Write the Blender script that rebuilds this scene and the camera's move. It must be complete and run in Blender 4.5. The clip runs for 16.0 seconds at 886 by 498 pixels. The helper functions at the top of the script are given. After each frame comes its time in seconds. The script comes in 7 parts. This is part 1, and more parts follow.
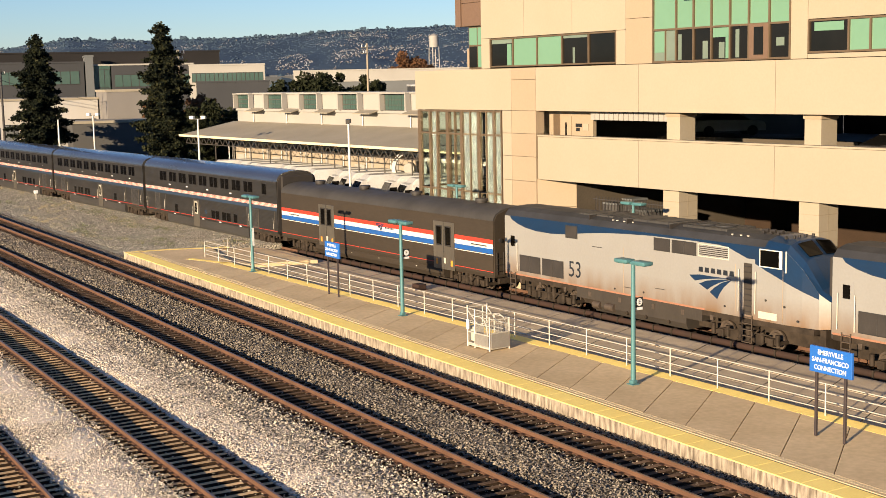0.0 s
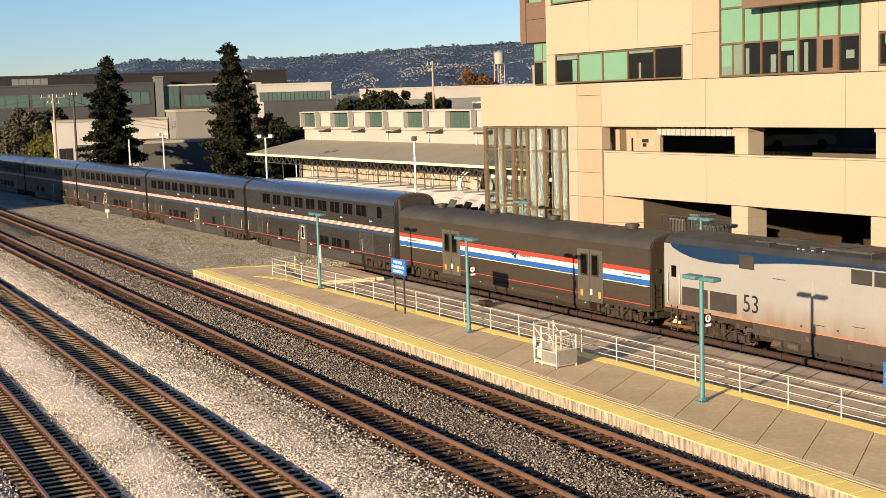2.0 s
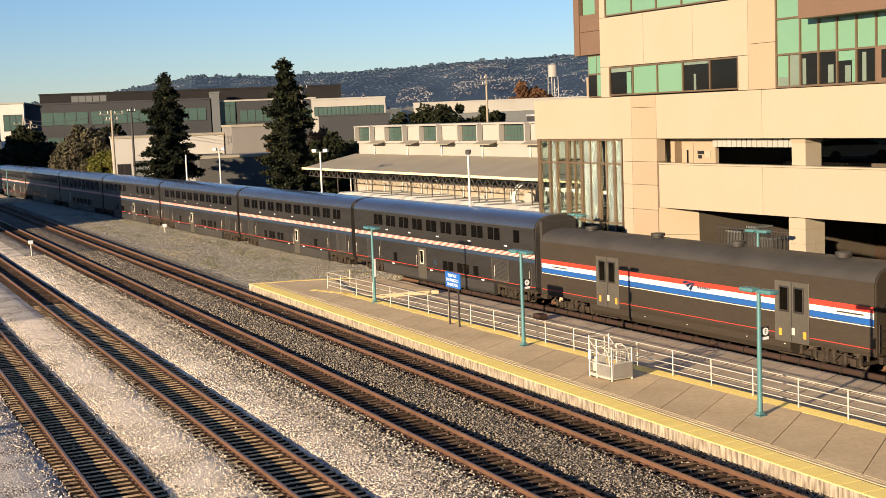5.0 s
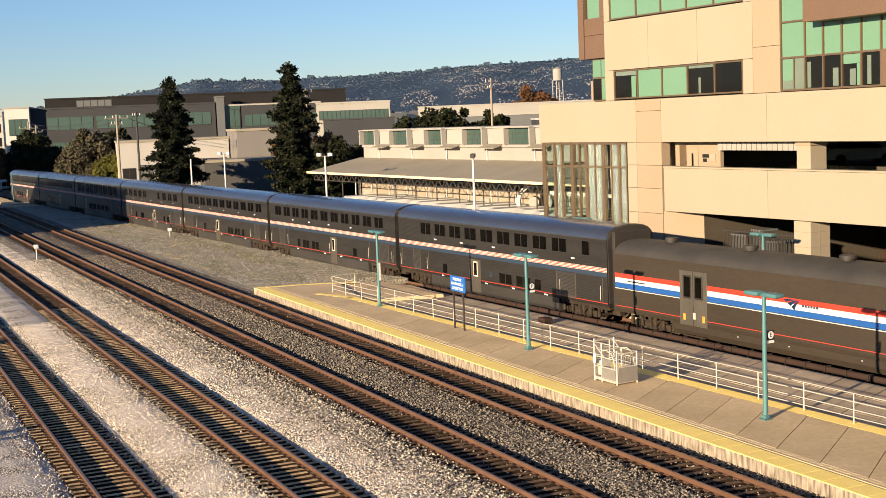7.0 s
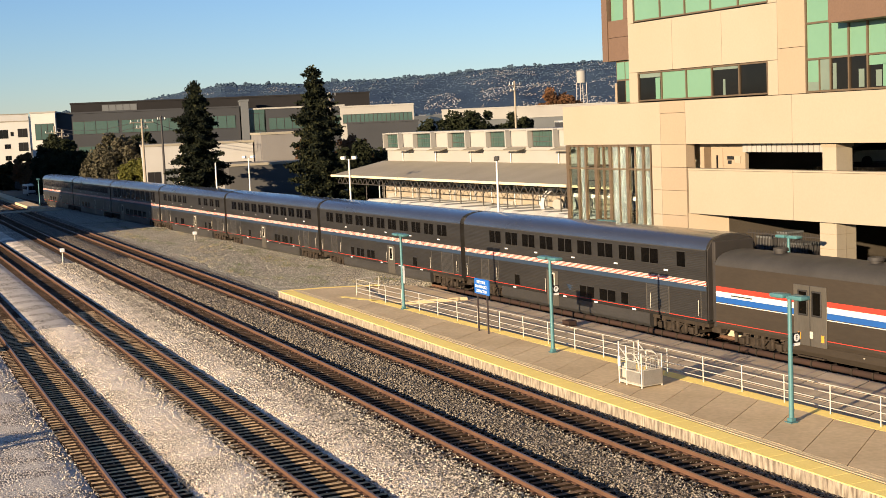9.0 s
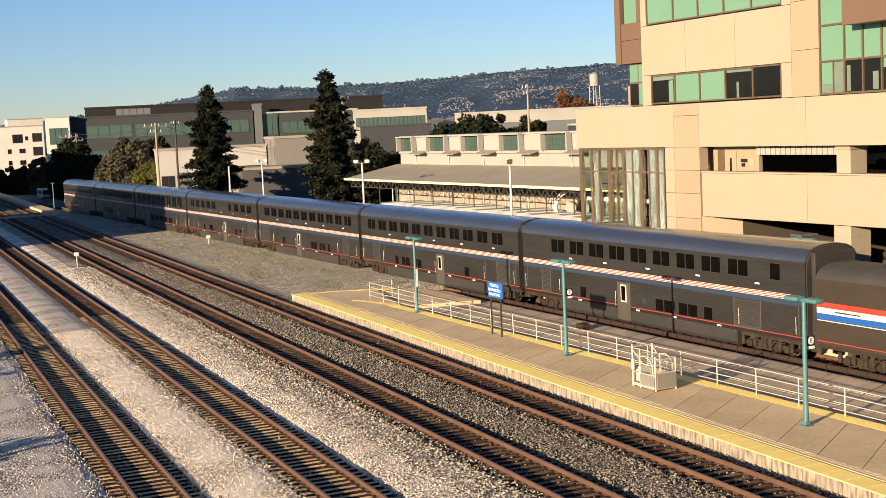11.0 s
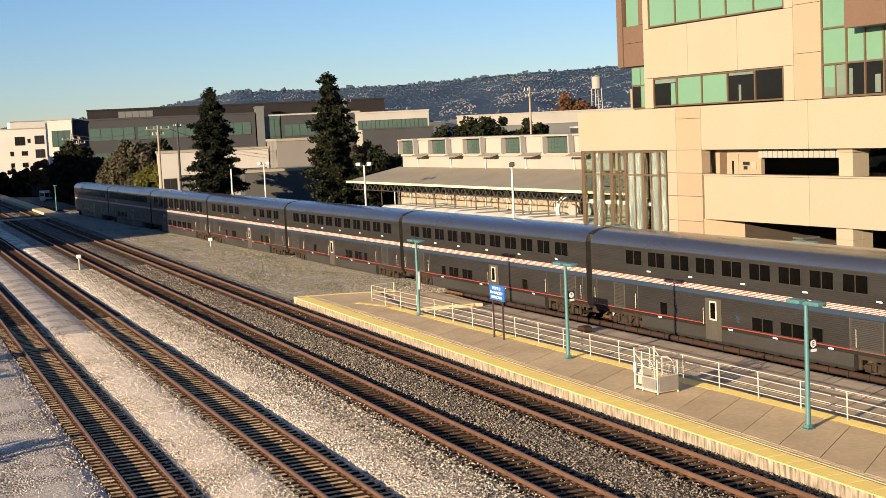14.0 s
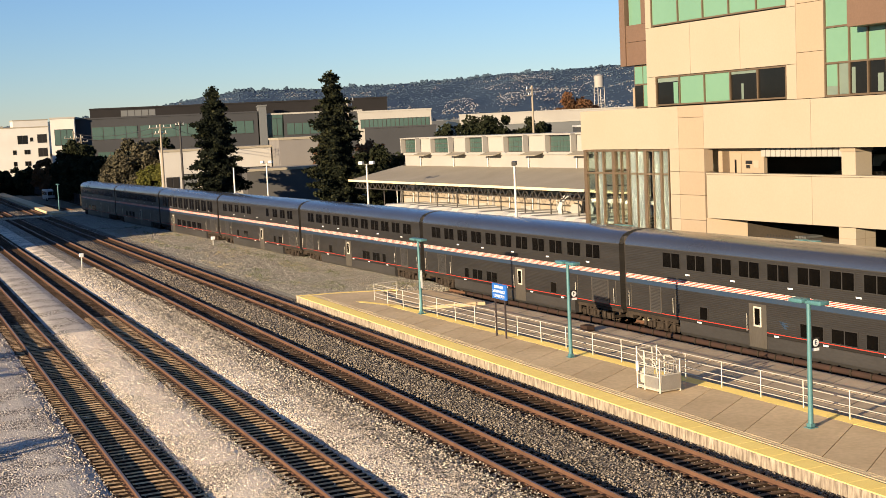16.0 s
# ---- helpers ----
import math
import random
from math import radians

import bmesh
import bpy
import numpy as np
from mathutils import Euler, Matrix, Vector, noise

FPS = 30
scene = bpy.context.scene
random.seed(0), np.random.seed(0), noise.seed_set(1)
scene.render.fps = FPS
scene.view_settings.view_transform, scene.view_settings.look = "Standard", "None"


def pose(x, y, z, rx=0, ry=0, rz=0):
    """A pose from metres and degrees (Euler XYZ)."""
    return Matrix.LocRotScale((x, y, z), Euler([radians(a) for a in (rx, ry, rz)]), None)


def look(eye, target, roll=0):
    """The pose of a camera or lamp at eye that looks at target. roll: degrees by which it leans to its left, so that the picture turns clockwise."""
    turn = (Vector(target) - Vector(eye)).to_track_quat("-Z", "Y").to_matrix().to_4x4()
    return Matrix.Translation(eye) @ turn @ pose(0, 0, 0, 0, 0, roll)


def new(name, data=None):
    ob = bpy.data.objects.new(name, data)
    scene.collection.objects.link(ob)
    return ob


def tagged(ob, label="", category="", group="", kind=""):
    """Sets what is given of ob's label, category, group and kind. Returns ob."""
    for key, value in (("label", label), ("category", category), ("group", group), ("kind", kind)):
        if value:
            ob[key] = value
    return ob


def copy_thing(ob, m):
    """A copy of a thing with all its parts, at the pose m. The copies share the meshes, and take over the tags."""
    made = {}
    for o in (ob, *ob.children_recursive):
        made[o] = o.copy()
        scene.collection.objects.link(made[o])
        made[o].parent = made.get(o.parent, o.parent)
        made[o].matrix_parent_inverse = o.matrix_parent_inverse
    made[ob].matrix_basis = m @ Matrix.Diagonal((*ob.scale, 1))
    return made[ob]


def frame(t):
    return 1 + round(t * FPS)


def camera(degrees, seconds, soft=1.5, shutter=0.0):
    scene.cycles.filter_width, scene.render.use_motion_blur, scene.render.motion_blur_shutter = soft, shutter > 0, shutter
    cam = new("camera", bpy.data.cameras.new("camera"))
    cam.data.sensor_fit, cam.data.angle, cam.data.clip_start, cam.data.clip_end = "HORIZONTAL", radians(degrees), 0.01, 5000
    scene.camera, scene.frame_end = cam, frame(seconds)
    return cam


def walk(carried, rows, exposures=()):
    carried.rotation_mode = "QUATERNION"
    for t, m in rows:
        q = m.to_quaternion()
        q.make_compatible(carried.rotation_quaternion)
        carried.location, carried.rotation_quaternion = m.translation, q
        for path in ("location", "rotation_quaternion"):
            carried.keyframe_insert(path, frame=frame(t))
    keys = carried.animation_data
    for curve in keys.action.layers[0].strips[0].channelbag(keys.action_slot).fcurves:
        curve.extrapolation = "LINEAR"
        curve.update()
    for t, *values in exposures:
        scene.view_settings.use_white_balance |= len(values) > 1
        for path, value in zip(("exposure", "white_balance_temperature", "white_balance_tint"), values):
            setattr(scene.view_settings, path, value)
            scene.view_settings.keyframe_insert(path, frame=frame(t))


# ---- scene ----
cam = camera(38.0, 16.0, soft=0.8)
EYE = (0.0, 0.0, 11.2)
# seconds, yaw, pitch, roll in degrees: a slow hand-held pan from one spot on a footbridge
PATH = [
    (0.0, -31.01, -7.50, 1.17), (0.5, -30.08, -7.22, 1.35), (1.0, -29.32, -6.98, 1.49), (1.5, -28.71, -6.80, 1.64),
    (2.0, -28.12, -6.68, 1.76), (2.5, -27.56, -6.61, 1.91), (3.0, -27.04, -6.54, 2.02), (3.5, -26.53, -6.41, 2.12),
    (4.0, -26.15, -6.27, 2.16), (4.5, -25.88, -6.12, 2.18), (7.0, -25.53, -5.83, 2.31), (7.5, -25.39, -5.82, 2.33),
    (8.0, -25.13, -5.79, 2.42), (8.5, -24.81, -5.72, 2.47), (9.0, -24.48, -5.66, 2.53), (11.5, -23.85, -5.46, 2.65),
    (12.0, -23.83, -5.44, 2.59), (12.5, -23.84, -5.41, 2.61), (13.0, -23.84, -5.38, 2.63), (13.5, -23.83, -5.37, 2.58),
    (14.0, -23.81, -5.36, 2.64), (14.5, -23.77, -5.35, 2.65), (15.0, -23.74, -5.36, 2.61), (15.5, -23.72, -5.37, 2.62),
    (16.0, -23.70, -5.41, 2.63),
]
walk(cam, [(t, pose(*EYE, 90 + p, r, y)) for t, y, p, r in PATH])

# ---------------------------------------------------------------- light
SUN_EL, SUN_AZ = 11.5, 244.8
world = bpy.data.worlds.new("sky")
scene.world = world
world.use_nodes = True
wn = world.node_tree
wbg = wn.nodes["Background"]
sky = wn.nodes.new("ShaderNodeTexSky")
sky.sky_type = "NISHITA"
sky.sun_disc = False
sky.sun_elevation = radians(SUN_EL)
sky.sun_rotation = radians(SUN_AZ)
sky.altitude = 20
sky.air_density, sky.dust_density, sky.ozone_density = 1.0, 0.0, 3.8
blue = wn.nodes.new("ShaderNodeMix")
blue.data_type, blue.blend_type = "RGBA", "MULTIPLY"
blue.inputs[0].default_value = 1.0
blue.inputs[7].default_value = (1.0, 1.02, 1.23, 1.0)
wn.links.new(sky.outputs[0], blue.inputs[6])
wn.links.new(blue.outputs[2], wbg.inputs[0])
wbg.inputs[1].default_value = 0.0575
sun = new("sun", bpy.data.lights.new("sun", "SUN"))
sun.data.energy = 5.0
sun.data.angle = radians(0.5)
sun.data.color = (1.0, 0.785, 0.53)
az, el = radians(SUN_AZ), radians(SUN_EL)
sun_from = Vector((math.sin(az) * math.cos(el), math.cos(az) * math.cos(el), math.sin(el)))
sun.matrix_world = look(sun_from * 200, (0, 0, 0))
scene.view_settings.exposure = 1.19

# two frames of reference: the running line of the train, and the front of the station building
TURN = 2.748
LINE = pose(37.83, 50, 0, 0, 0, TURN)
FRONT = pose(46, 50, 0, 0, 0, TURN)
RAIL_Z = -0.40


# ---------------------------------------------------------------- materials
def rgb(c):
    return (c[0], c[1], c[2], 1.0)


def mat(name, base, other=None, rough=0.7, metal=0.0, scale=2.0, fine=30.0, bump=0.0, bump_scale=None, coord="Object", spread=0.0,
        stretch=(1, 1, 1), spec=0.5, detail=4.0, contrast=0.5, grain=0.08):
    """A surface with broad stains between two colours, a fine grain and a relief."""
    m = bpy.data.materials.new(name)
    m.use_nodes = True
    nt = m.node_tree
    N, L = nt.nodes.new, nt.links.new
    p = nt.nodes["Principled BSDF"]
    p.inputs["Metallic"].default_value = metal
    p.inputs["Specular IOR Level"].default_value = spec if rough < 0.74 else min(spec, 0.12)
    other = other or tuple(v * 0.78 for v in base)
    if coord == "World":
        src = N("ShaderNodeNewGeometry").outputs["Position"]
    else:
        src = N("ShaderNodeTexCoord").outputs[coord]
    mp = N("ShaderNodeMapping")
    mp.inputs["Scale"].default_value = stretch
    L(src, mp.inputs[0])
    n1 = N("ShaderNodeTexNoise")
    n1.inputs["Scale"].default_value, n1.inputs["Detail"].default_value = scale, detail
    L(mp.outputs[0], n1.inputs["Vector"])
    n2 = N("ShaderNodeTexNoise")
    n2.inputs["Scale"].default_value, n2.inputs["Detail"].default_value = fine, 3.0
    L(mp.outputs[0], n2.inputs["Vector"])
    r1 = N("ShaderNodeMapRange")
    r1.inputs["From Min"].default_value, r1.inputs["From Max"].default_value = 0.5 - contrast * 0.5, 0.5 + contrast * 0.5
    L(n1.outputs[0], r1.inputs[0])
    mx = N("ShaderNodeMix")
    mx.data_type = "RGBA"
    L(r1.outputs[0], mx.inputs[0])
    mx.inputs[6].default_value, mx.inputs[7].default_value = rgb(base), rgb(other)
    hv = N("ShaderNodeHueSaturation")
    L(mx.outputs[2], hv.inputs["Color"])
    r2 = N("ShaderNodeMapRange")
    r2.inputs["From Min"].default_value, r2.inputs["From Max"].default_value = 0.3, 0.7
    r2.inputs["To Min"].default_value, r2.inputs["To Max"].default_value = 1 - grain, 1 + grain
    L(n2.outputs[0], r2.inputs[0])
    val = r2.outputs[0]
    if spread:
        oi = N("ShaderNodeObjectInfo")
        r3 = N("ShaderNodeMapRange")
        r3.inputs["To Min"].default_value, r3.inputs["To Max"].default_value = 1 - spread, 1 + spread
        L(oi.outputs["Random"], r3.inputs[0])
        mu = N("ShaderNodeMath")
        mu.operation = "MULTIPLY"
        L(val, mu.inputs[0])
        L(r3.outputs[0], mu.inputs[1])
        val = mu.outputs[0]
    L(val, hv.inputs["Value"])
    L(hv.outputs[0], p.inputs["Base Color"])
    rr = N("ShaderNodeMapRange")
    rr.inputs["To Min"].default_value, rr.inputs["To Max"].default_value = max(0.02, rough - 0.12), min(1.0, rough + 0.12)
    L(n1.outputs[0], rr.inputs[0])
    L(rr.outputs[0], p.inputs["Roughness"])
    if bump:
        b = N("ShaderNodeBump")
        b.inputs["Strength"].default_value = bump
        b.inputs["Distance"].default_value = 0.02
        src_h = n2.outputs[0]
        if bump_scale:
            n3 = N("ShaderNodeTexNoise")
            n3.inputs["Scale"].default_value = bump_scale
            L(mp.outputs[0], n3.inputs["Vector"])
            src_h = n3.outputs[0]
        L(src_h, b.inputs["Height"])
        L(b.outputs[0], p.inputs["Normal"])
    return m


def stones(name, light, dark, dust, dust_amount, size=0.07, depth=0.05):
    """Crushed stone: cells of differing colour with deep joints, and drifts of dust between them."""
    m = bpy.data.materials.new(name)
    m.use_nodes = True
    nt = m.node_tree
    N, L = nt.nodes.new, nt.links.new
    p = nt.nodes["Principled BSDF"]
    p.inputs["Roughness"].default_value = 0.95
    p.inputs["Specular IOR Level"].default_value = 0.05
    src = N("ShaderNodeNewGeometry").outputs["Position"]
    v = N("ShaderNodeTexVoronoi")
    v.inputs["Scale"].default_value = 1 / size
    L(src, v.inputs["Vector"])
    sep = N("ShaderNodeSeparateColor")
    L(v.outputs["Color"], sep.inputs[0])
    mx = N("ShaderNodeMix")
    mx.data_type = "RGBA"
    L(sep.outputs[0], mx.inputs[0])
    mx.inputs[6].default_value, mx.inputs[7].default_value = rgb(dark), rgb(light)
    n = N("ShaderNodeTexNoise")
    n.inputs["Scale"].default_value, n.inputs["Detail"].default_value = 0.45, 6.0
    L(src, n.inputs["Vector"])
    r = N("ShaderNodeMapRange")
    r.inputs["From Min"].default_value, r.inputs["From Max"].default_value = 0.62 - dust_amount * 0.4, 0.72 - dust_amount * 0.3
    L(n.outputs[0], r.inputs[0])
    m2 = N("ShaderNodeMix")
    m2.data_type = "RGBA"
    L(r.outputs[0], m2.inputs[0])
    L(mx.outputs[2], m2.inputs[6])
    m2.inputs[7].default_value = rgb(dust)
    n4 = N("ShaderNodeTexNoise")
    n4.inputs["Scale"].default_value = 9.0
    L(src, n4.inputs["Vector"])
    hv = N("ShaderNodeHueSaturation")
    r4 = N("ShaderNodeMapRange")
    r4.inputs["From Min"].default_value, r4.inputs["From Max"].default_value = 0.3, 0.7
    r4.inputs["To Min"].default_value, r4.inputs["To Max"].default_value = 0.75, 1.2
    L(n4.outputs[0], r4.inputs[0])
    L(r4.outputs[0], hv.inputs["Value"])
    L(m2.outputs[2], hv.inputs["Color"])
    L(hv.outputs[0], p.inputs["Base Color"])
    b = N("ShaderNodeBump")
    b.invert = True
    b.inputs["Distance"].default_value = depth
    rb = N("ShaderNodeMapRange")
    rb.inputs["To Min"].default_value, rb.inputs["To Max"].default_value = 1.0, 0.25
    L(r.outputs[0], rb.inputs[0])
    L(rb.outputs[0], b.inputs["Strength"])
    L(v.outputs["Distance"], b.inputs["Height"])
    L(b.outputs[0], p.inputs["Normal"])
    return m


def ribbed(name, base, other, rough, metal, pitch, depth=0.012, axis=2):
    """Metal with fine flutes that repeat along one axis of the object, and long soft streaks of grime."""
    m = mat(name, base, other, rough, metal, scale=0.7, fine=9.0, stretch=(1, 0.25, 1.5))
    nt = m.node_tree
    N, L = nt.nodes.new, nt.links.new
    tc = N("ShaderNodeTexCoord")
    w = N("ShaderNodeTexWave")
    w.bands_direction = "XYZ"[axis]
    w.inputs["Scale"].default_value = 0.314 / pitch
    L(tc.outputs["Object"], w.inputs["Vector"])
    b = N("ShaderNodeBump")
    b.inputs["Strength"].default_value, b.inputs["Distance"].default_value = 0.5, depth
    L(w.outputs["Fac"], b.inputs["Height"])
    L(b.outputs[0], nt.nodes["Principled BSDF"].inputs["Normal"])
    return m


def glass(name, tint=(0.75, 0.85, 0.82), rough=0.02):
    m = bpy.data.materials.new(name)
    m.use_nodes = True
    p = m.node_tree.nodes["Principled BSDF"]
    p.inputs["Base Color"].default_value = rgb(tint)
    p.inputs["Transmission Weight"].default_value = 1.0
    p.inputs["Roughness"].default_value = rough
    p.inputs["IOR"].default_value = 1.45
    return m


M = {}
M["steel_car"] = ribbed("steel_car", (0.096, 0.089, 0.080), (0.056, 0.051, 0.046), 0.42, 0.75, 0.09)
M["steel_smooth"] = mat("steel_smooth", (0.15, 0.142, 0.134), (0.095, 0.088, 0.08), 0.40, 0.75, 0.6, 12.0, stretch=(1, .3, 1))
M["steel_bright"] = mat("steel_bright", (0.234, 0.211, 0.176), (0.153, 0.135, 0.108), 0.38, 0.7, 0.7, 12.0, stretch=(1, 1, .3))
M["roof_car"] = mat("roof_car", (0.297, 0.293, 0.288), (0.207, 0.203, 0.198), 0.24, 0.9, 0.5, 14.0, 0.04, stretch=(1, .35, 1))
M["roof_dark"] = mat("roof_dark", (0.062, 0.057, 0.051), (0.04, 0.037, 0.034), 0.62, 0.2, 0.6, 12.0, 0.1, spec=0.25)
M["baggage"] = mat("baggage", (0.060, 0.046, 0.033), (0.041, 0.032, 0.023), 0.55, 0.3, 0.5, 10.0, 0.03, stretch=(1, .3, 1), spec=0.35)
M["gangway"] = mat("gangway", (0.022, 0.019, 0.017), (0.036, 0.03, 0.026), 0.7, 0.1, 1.5, 20.0, 0.2)
M["under"] = mat("under", (0.024, 0.019, 0.015), (0.06, 0.045, 0.033), 0.75, 0.25, 2.5, 25.0, 0.3)
M["wheel"] = mat("wheel", (0.06, 0.046, 0.036), (0.115, 0.085, 0.062), 0.6, 0.4, 4.0, 30.0, 0.2)
M["stripe_red"] = mat("stripe_red", (0.58, 0.040, 0.022), (0.48, 0.042, 0.026), 0.45, 0, 1.0, 20.0)
M["stripe_white"] = mat("stripe_white", (0.66, 0.63, 0.56), (0.58, 0.545, 0.475), 0.45, 0, 1.0, 20.0)
M["stripe_blue"] = mat("stripe_blue", (0.014, 0.088, 0.315), (0.014, 0.075, 0.255), 0.45, 0, 1.0, 20.0)
M["stripe_navy"] = mat("stripe_navy", (0.022, 0.042, 0.075), (0.026, 0.04, 0.065), 0.45, 0, 1.0, 20.0)
M["car_glass"] = mat("car_glass", (0.0018, 0.0017, 0.0016), (0.004, 0.0035, 0.003), 0.10, 0, 1.0, 5.0, spec=0.10)
M["frame_dark"] = mat("frame_dark", (0.06, 0.056, 0.052), (0.042, 0.039, 0.036), 0.5, 0.5, 2.0, 20.0)
M["frame_pale"] = mat("frame_pale", (0.594, 0.558, 0.468), (0.495, 0.45, 0.36), 0.5, 0.2, 2.0, 20.0)
M["loco_silver"] = mat("loco_silver", (0.315, 0.308, 0.292), (0.275, 0.262, 0.24), 0.42, 0.25, 0.35, 10.0, 0.02, grain=0.03)
def grime(m, low, high, colour):
    """Road dirt thrown up on the lower body: patchy, thinning out upwards."""
    nt = m.node_tree
    N, L = nt.nodes.new, nt.links.new
    p = nt.nodes["Principled BSDF"]
    old = p.inputs["Base Color"].links[0].from_socket
    tc = N("ShaderNodeTexCoord")
    sp = N("ShaderNodeSeparateXYZ")
    L(tc.outputs["Object"], sp.inputs[0])
    r = N("ShaderNodeMapRange")
    r.inputs["From Min"].default_value, r.inputs["From Max"].default_value = high, low
    L(sp.outputs["Z"], r.inputs[0])
    n = N("ShaderNodeTexNoise")
    n.inputs["Scale"].default_value, n.inputs["Detail"].default_value = 1.1, 7.0
    mp = N("ShaderNodeMapping")
    mp.inputs["Scale"].default_value = (1, 1.2, 0.35)
    L(tc.outputs["Object"], mp.inputs[0])
    L(mp.outputs[0], n.inputs["Vector"])
    r2 = N("ShaderNodeMapRange")
    r2.inputs["From Min"].default_value, r2.inputs["From Max"].default_value = 0.12, 0.62
    L(n.outputs[0], r2.inputs[0])
    mu = N("ShaderNodeMath")
    mu.operation = "MULTIPLY"
    L(r.outputs[0], mu.inputs[0])
    L(r2.outputs[0], mu.inputs[1])
    mx = N("ShaderNodeMix")
    mx.data_type = "RGBA"
    L(mu.outputs[0], mx.inputs[0])
    L(old, mx.inputs[6])
    mx.inputs[7].default_value = rgb(colour)
    L(mx.outputs[2], p.inputs["Base Color"])


grime(M["loco_silver"], 0.80, 2.1, (0.185, 0.098, 0.040))
M["loco_blue"] = mat("loco_blue", (0.006, 0.028, 0.075), (0.006, 0.022, 0.056), 0.4, 0.1, 0.8, 12.0)
M["loco_dirt"] = mat("loco_dirt", (0.42, 0.31, 0.20), (0.33, 0.23, 0.14), 0.7, 0, 1.2, 14.0, stretch=(1, 1, .5))
M["loco_roof"] = mat("loco_roof", (0.042, 0.042, 0.045), (0.024, 0.024, 0.025), 0.62, 0.1, 0.8, 12.0, 0.1, spec=0.3)
M["sill_red"] = mat("sill_red", (0.33, 0.135, 0.085), (0.24, 0.13, 0.075), 0.6, 0, 1.5, 12.0, stretch=(1, 1.5, 1))
M["tank_brown"] = mat("tank_brown", (0.045, 0.036, 0.027), (0.028, 0.022, 0.017), 0.7, 0.1, 1.0, 14.0, 0.05, stretch=(1, 1, .5))
M["roof_worn"] = mat("roof_worn", (0.062, 0.058, 0.053), (0.032, 0.031, 0.03), 0.62, 0.1, 1.2, 10.0, 0.1, spec=0.3)
M["loco_letter"] = mat("loco_letter", (0.012, 0.016, 0.022), None, 0.5)
M["rail"] = mat("rail", (0.15, 0.080, 0.050), (0.095, 0.052, 0.034), 0.8, 0.1, 1.2, 25.0, 0.3, coord="World")
M["rail_top"] = mat("rail_top", (0.27, 0.175, 0.125), (0.21, 0.13, 0.09), 0.45, 0.6, 0.5, 18.0, coord="World", stretch=(8, .3, 1))
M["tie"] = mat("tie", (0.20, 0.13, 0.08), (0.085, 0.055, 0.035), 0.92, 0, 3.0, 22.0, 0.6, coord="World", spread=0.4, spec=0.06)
# tar-dark sleeper sides, which also carry the shade of the gaps
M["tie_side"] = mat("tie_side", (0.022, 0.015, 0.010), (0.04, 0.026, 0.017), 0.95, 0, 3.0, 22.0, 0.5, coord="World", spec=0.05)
M["tie_worn"] = mat("tie_worn", (0.74, 0.52, 0.29), (0.40, 0.26, 0.135), 0.92, 0, 2.4, 22.0, 0.6, coord="World", spread=0.35, spec=0.06)
M["ballast_light"] = stones("ballast_light", (0.88, 0.77, 0.62), (0.16, 0.13, 0.10), (0.84, 0.72, 0.56), 0.42, 0.08, 0.08)
M["ballast_mid"] = stones("ballast_mid", (0.66, 0.575, 0.465), (0.035, 0.03, 0.024), (0.52, 0.445, 0.345), 0.12, 0.085, 0.16)
M["ballast_dark"] = stones("ballast_dark", (0.36, 0.305, 0.24), (0.018, 0.015, 0.012), (0.21, 0.18, 0.14), 0.05, 0.085, 0.16)
M["dust"] = stones("dust", (0.94, 0.81, 0.64), (0.34, 0.28, 0.21), (0.94, 0.80, 0.62), 0.52, 0.06, 0.09)
M["ballast_grey"] = stones("ballast_grey", (0.64, 0.575, 0.49), (0.12, 0.10, 0.083), (0.56, 0.50, 0.42), 0.45, 0.08, 0.07)
M["verge"] = stones("verge", (0.54, 0.485, 0.40), (0.10, 0.088, 0.068), (0.33, 0.31, 0.23), 0.35, 0.075, 0.11)
# shade between the sleepers is put into these near-black stone colours
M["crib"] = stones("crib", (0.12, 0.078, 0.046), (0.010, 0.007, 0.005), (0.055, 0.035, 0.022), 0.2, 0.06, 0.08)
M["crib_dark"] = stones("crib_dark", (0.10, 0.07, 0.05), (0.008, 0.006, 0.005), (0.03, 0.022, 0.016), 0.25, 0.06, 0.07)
for key in ("crib", "crib_dark"):
    M[key].node_tree.nodes["Principled BSDF"].inputs["Specular IOR Level"].default_value = 0.04
def pebble(name, dark, light):
    m = bpy.data.materials.new(name)
    m.use_nodes = True
    nt = m.node_tree
    p = nt.nodes["Principled BSDF"]
    p.inputs["Roughness"].default_value = 0.95
    p.inputs["Specular IOR Level"].default_value = 0.05
    g = nt.nodes.new("ShaderNodeNewGeometry")
    mx = nt.nodes.new("ShaderNodeMix")
    mx.data_type = "RGBA"
    nt.links.new(g.outputs["Random Per Island"], mx.inputs[0])
    mx.inputs[6].default_value, mx.inputs[7].default_value = rgb(dark), rgb(light)
    n = nt.nodes.new("ShaderNodeTexNoise")
    n.inputs["Scale"].default_value = 30
    nt.links.new(g.outputs["Position"], n.inputs["Vector"])
    b = nt.nodes.new("ShaderNodeBump")
    b.inputs["Distance"].default_value = 0.01
    nt.links.new(n.outputs[0], b.inputs["Height"])
    nt.links.new(b.outputs[0], p.inputs["Normal"])
    nt.links.new(mx.outputs[2], p.inputs["Base Color"])
    return m


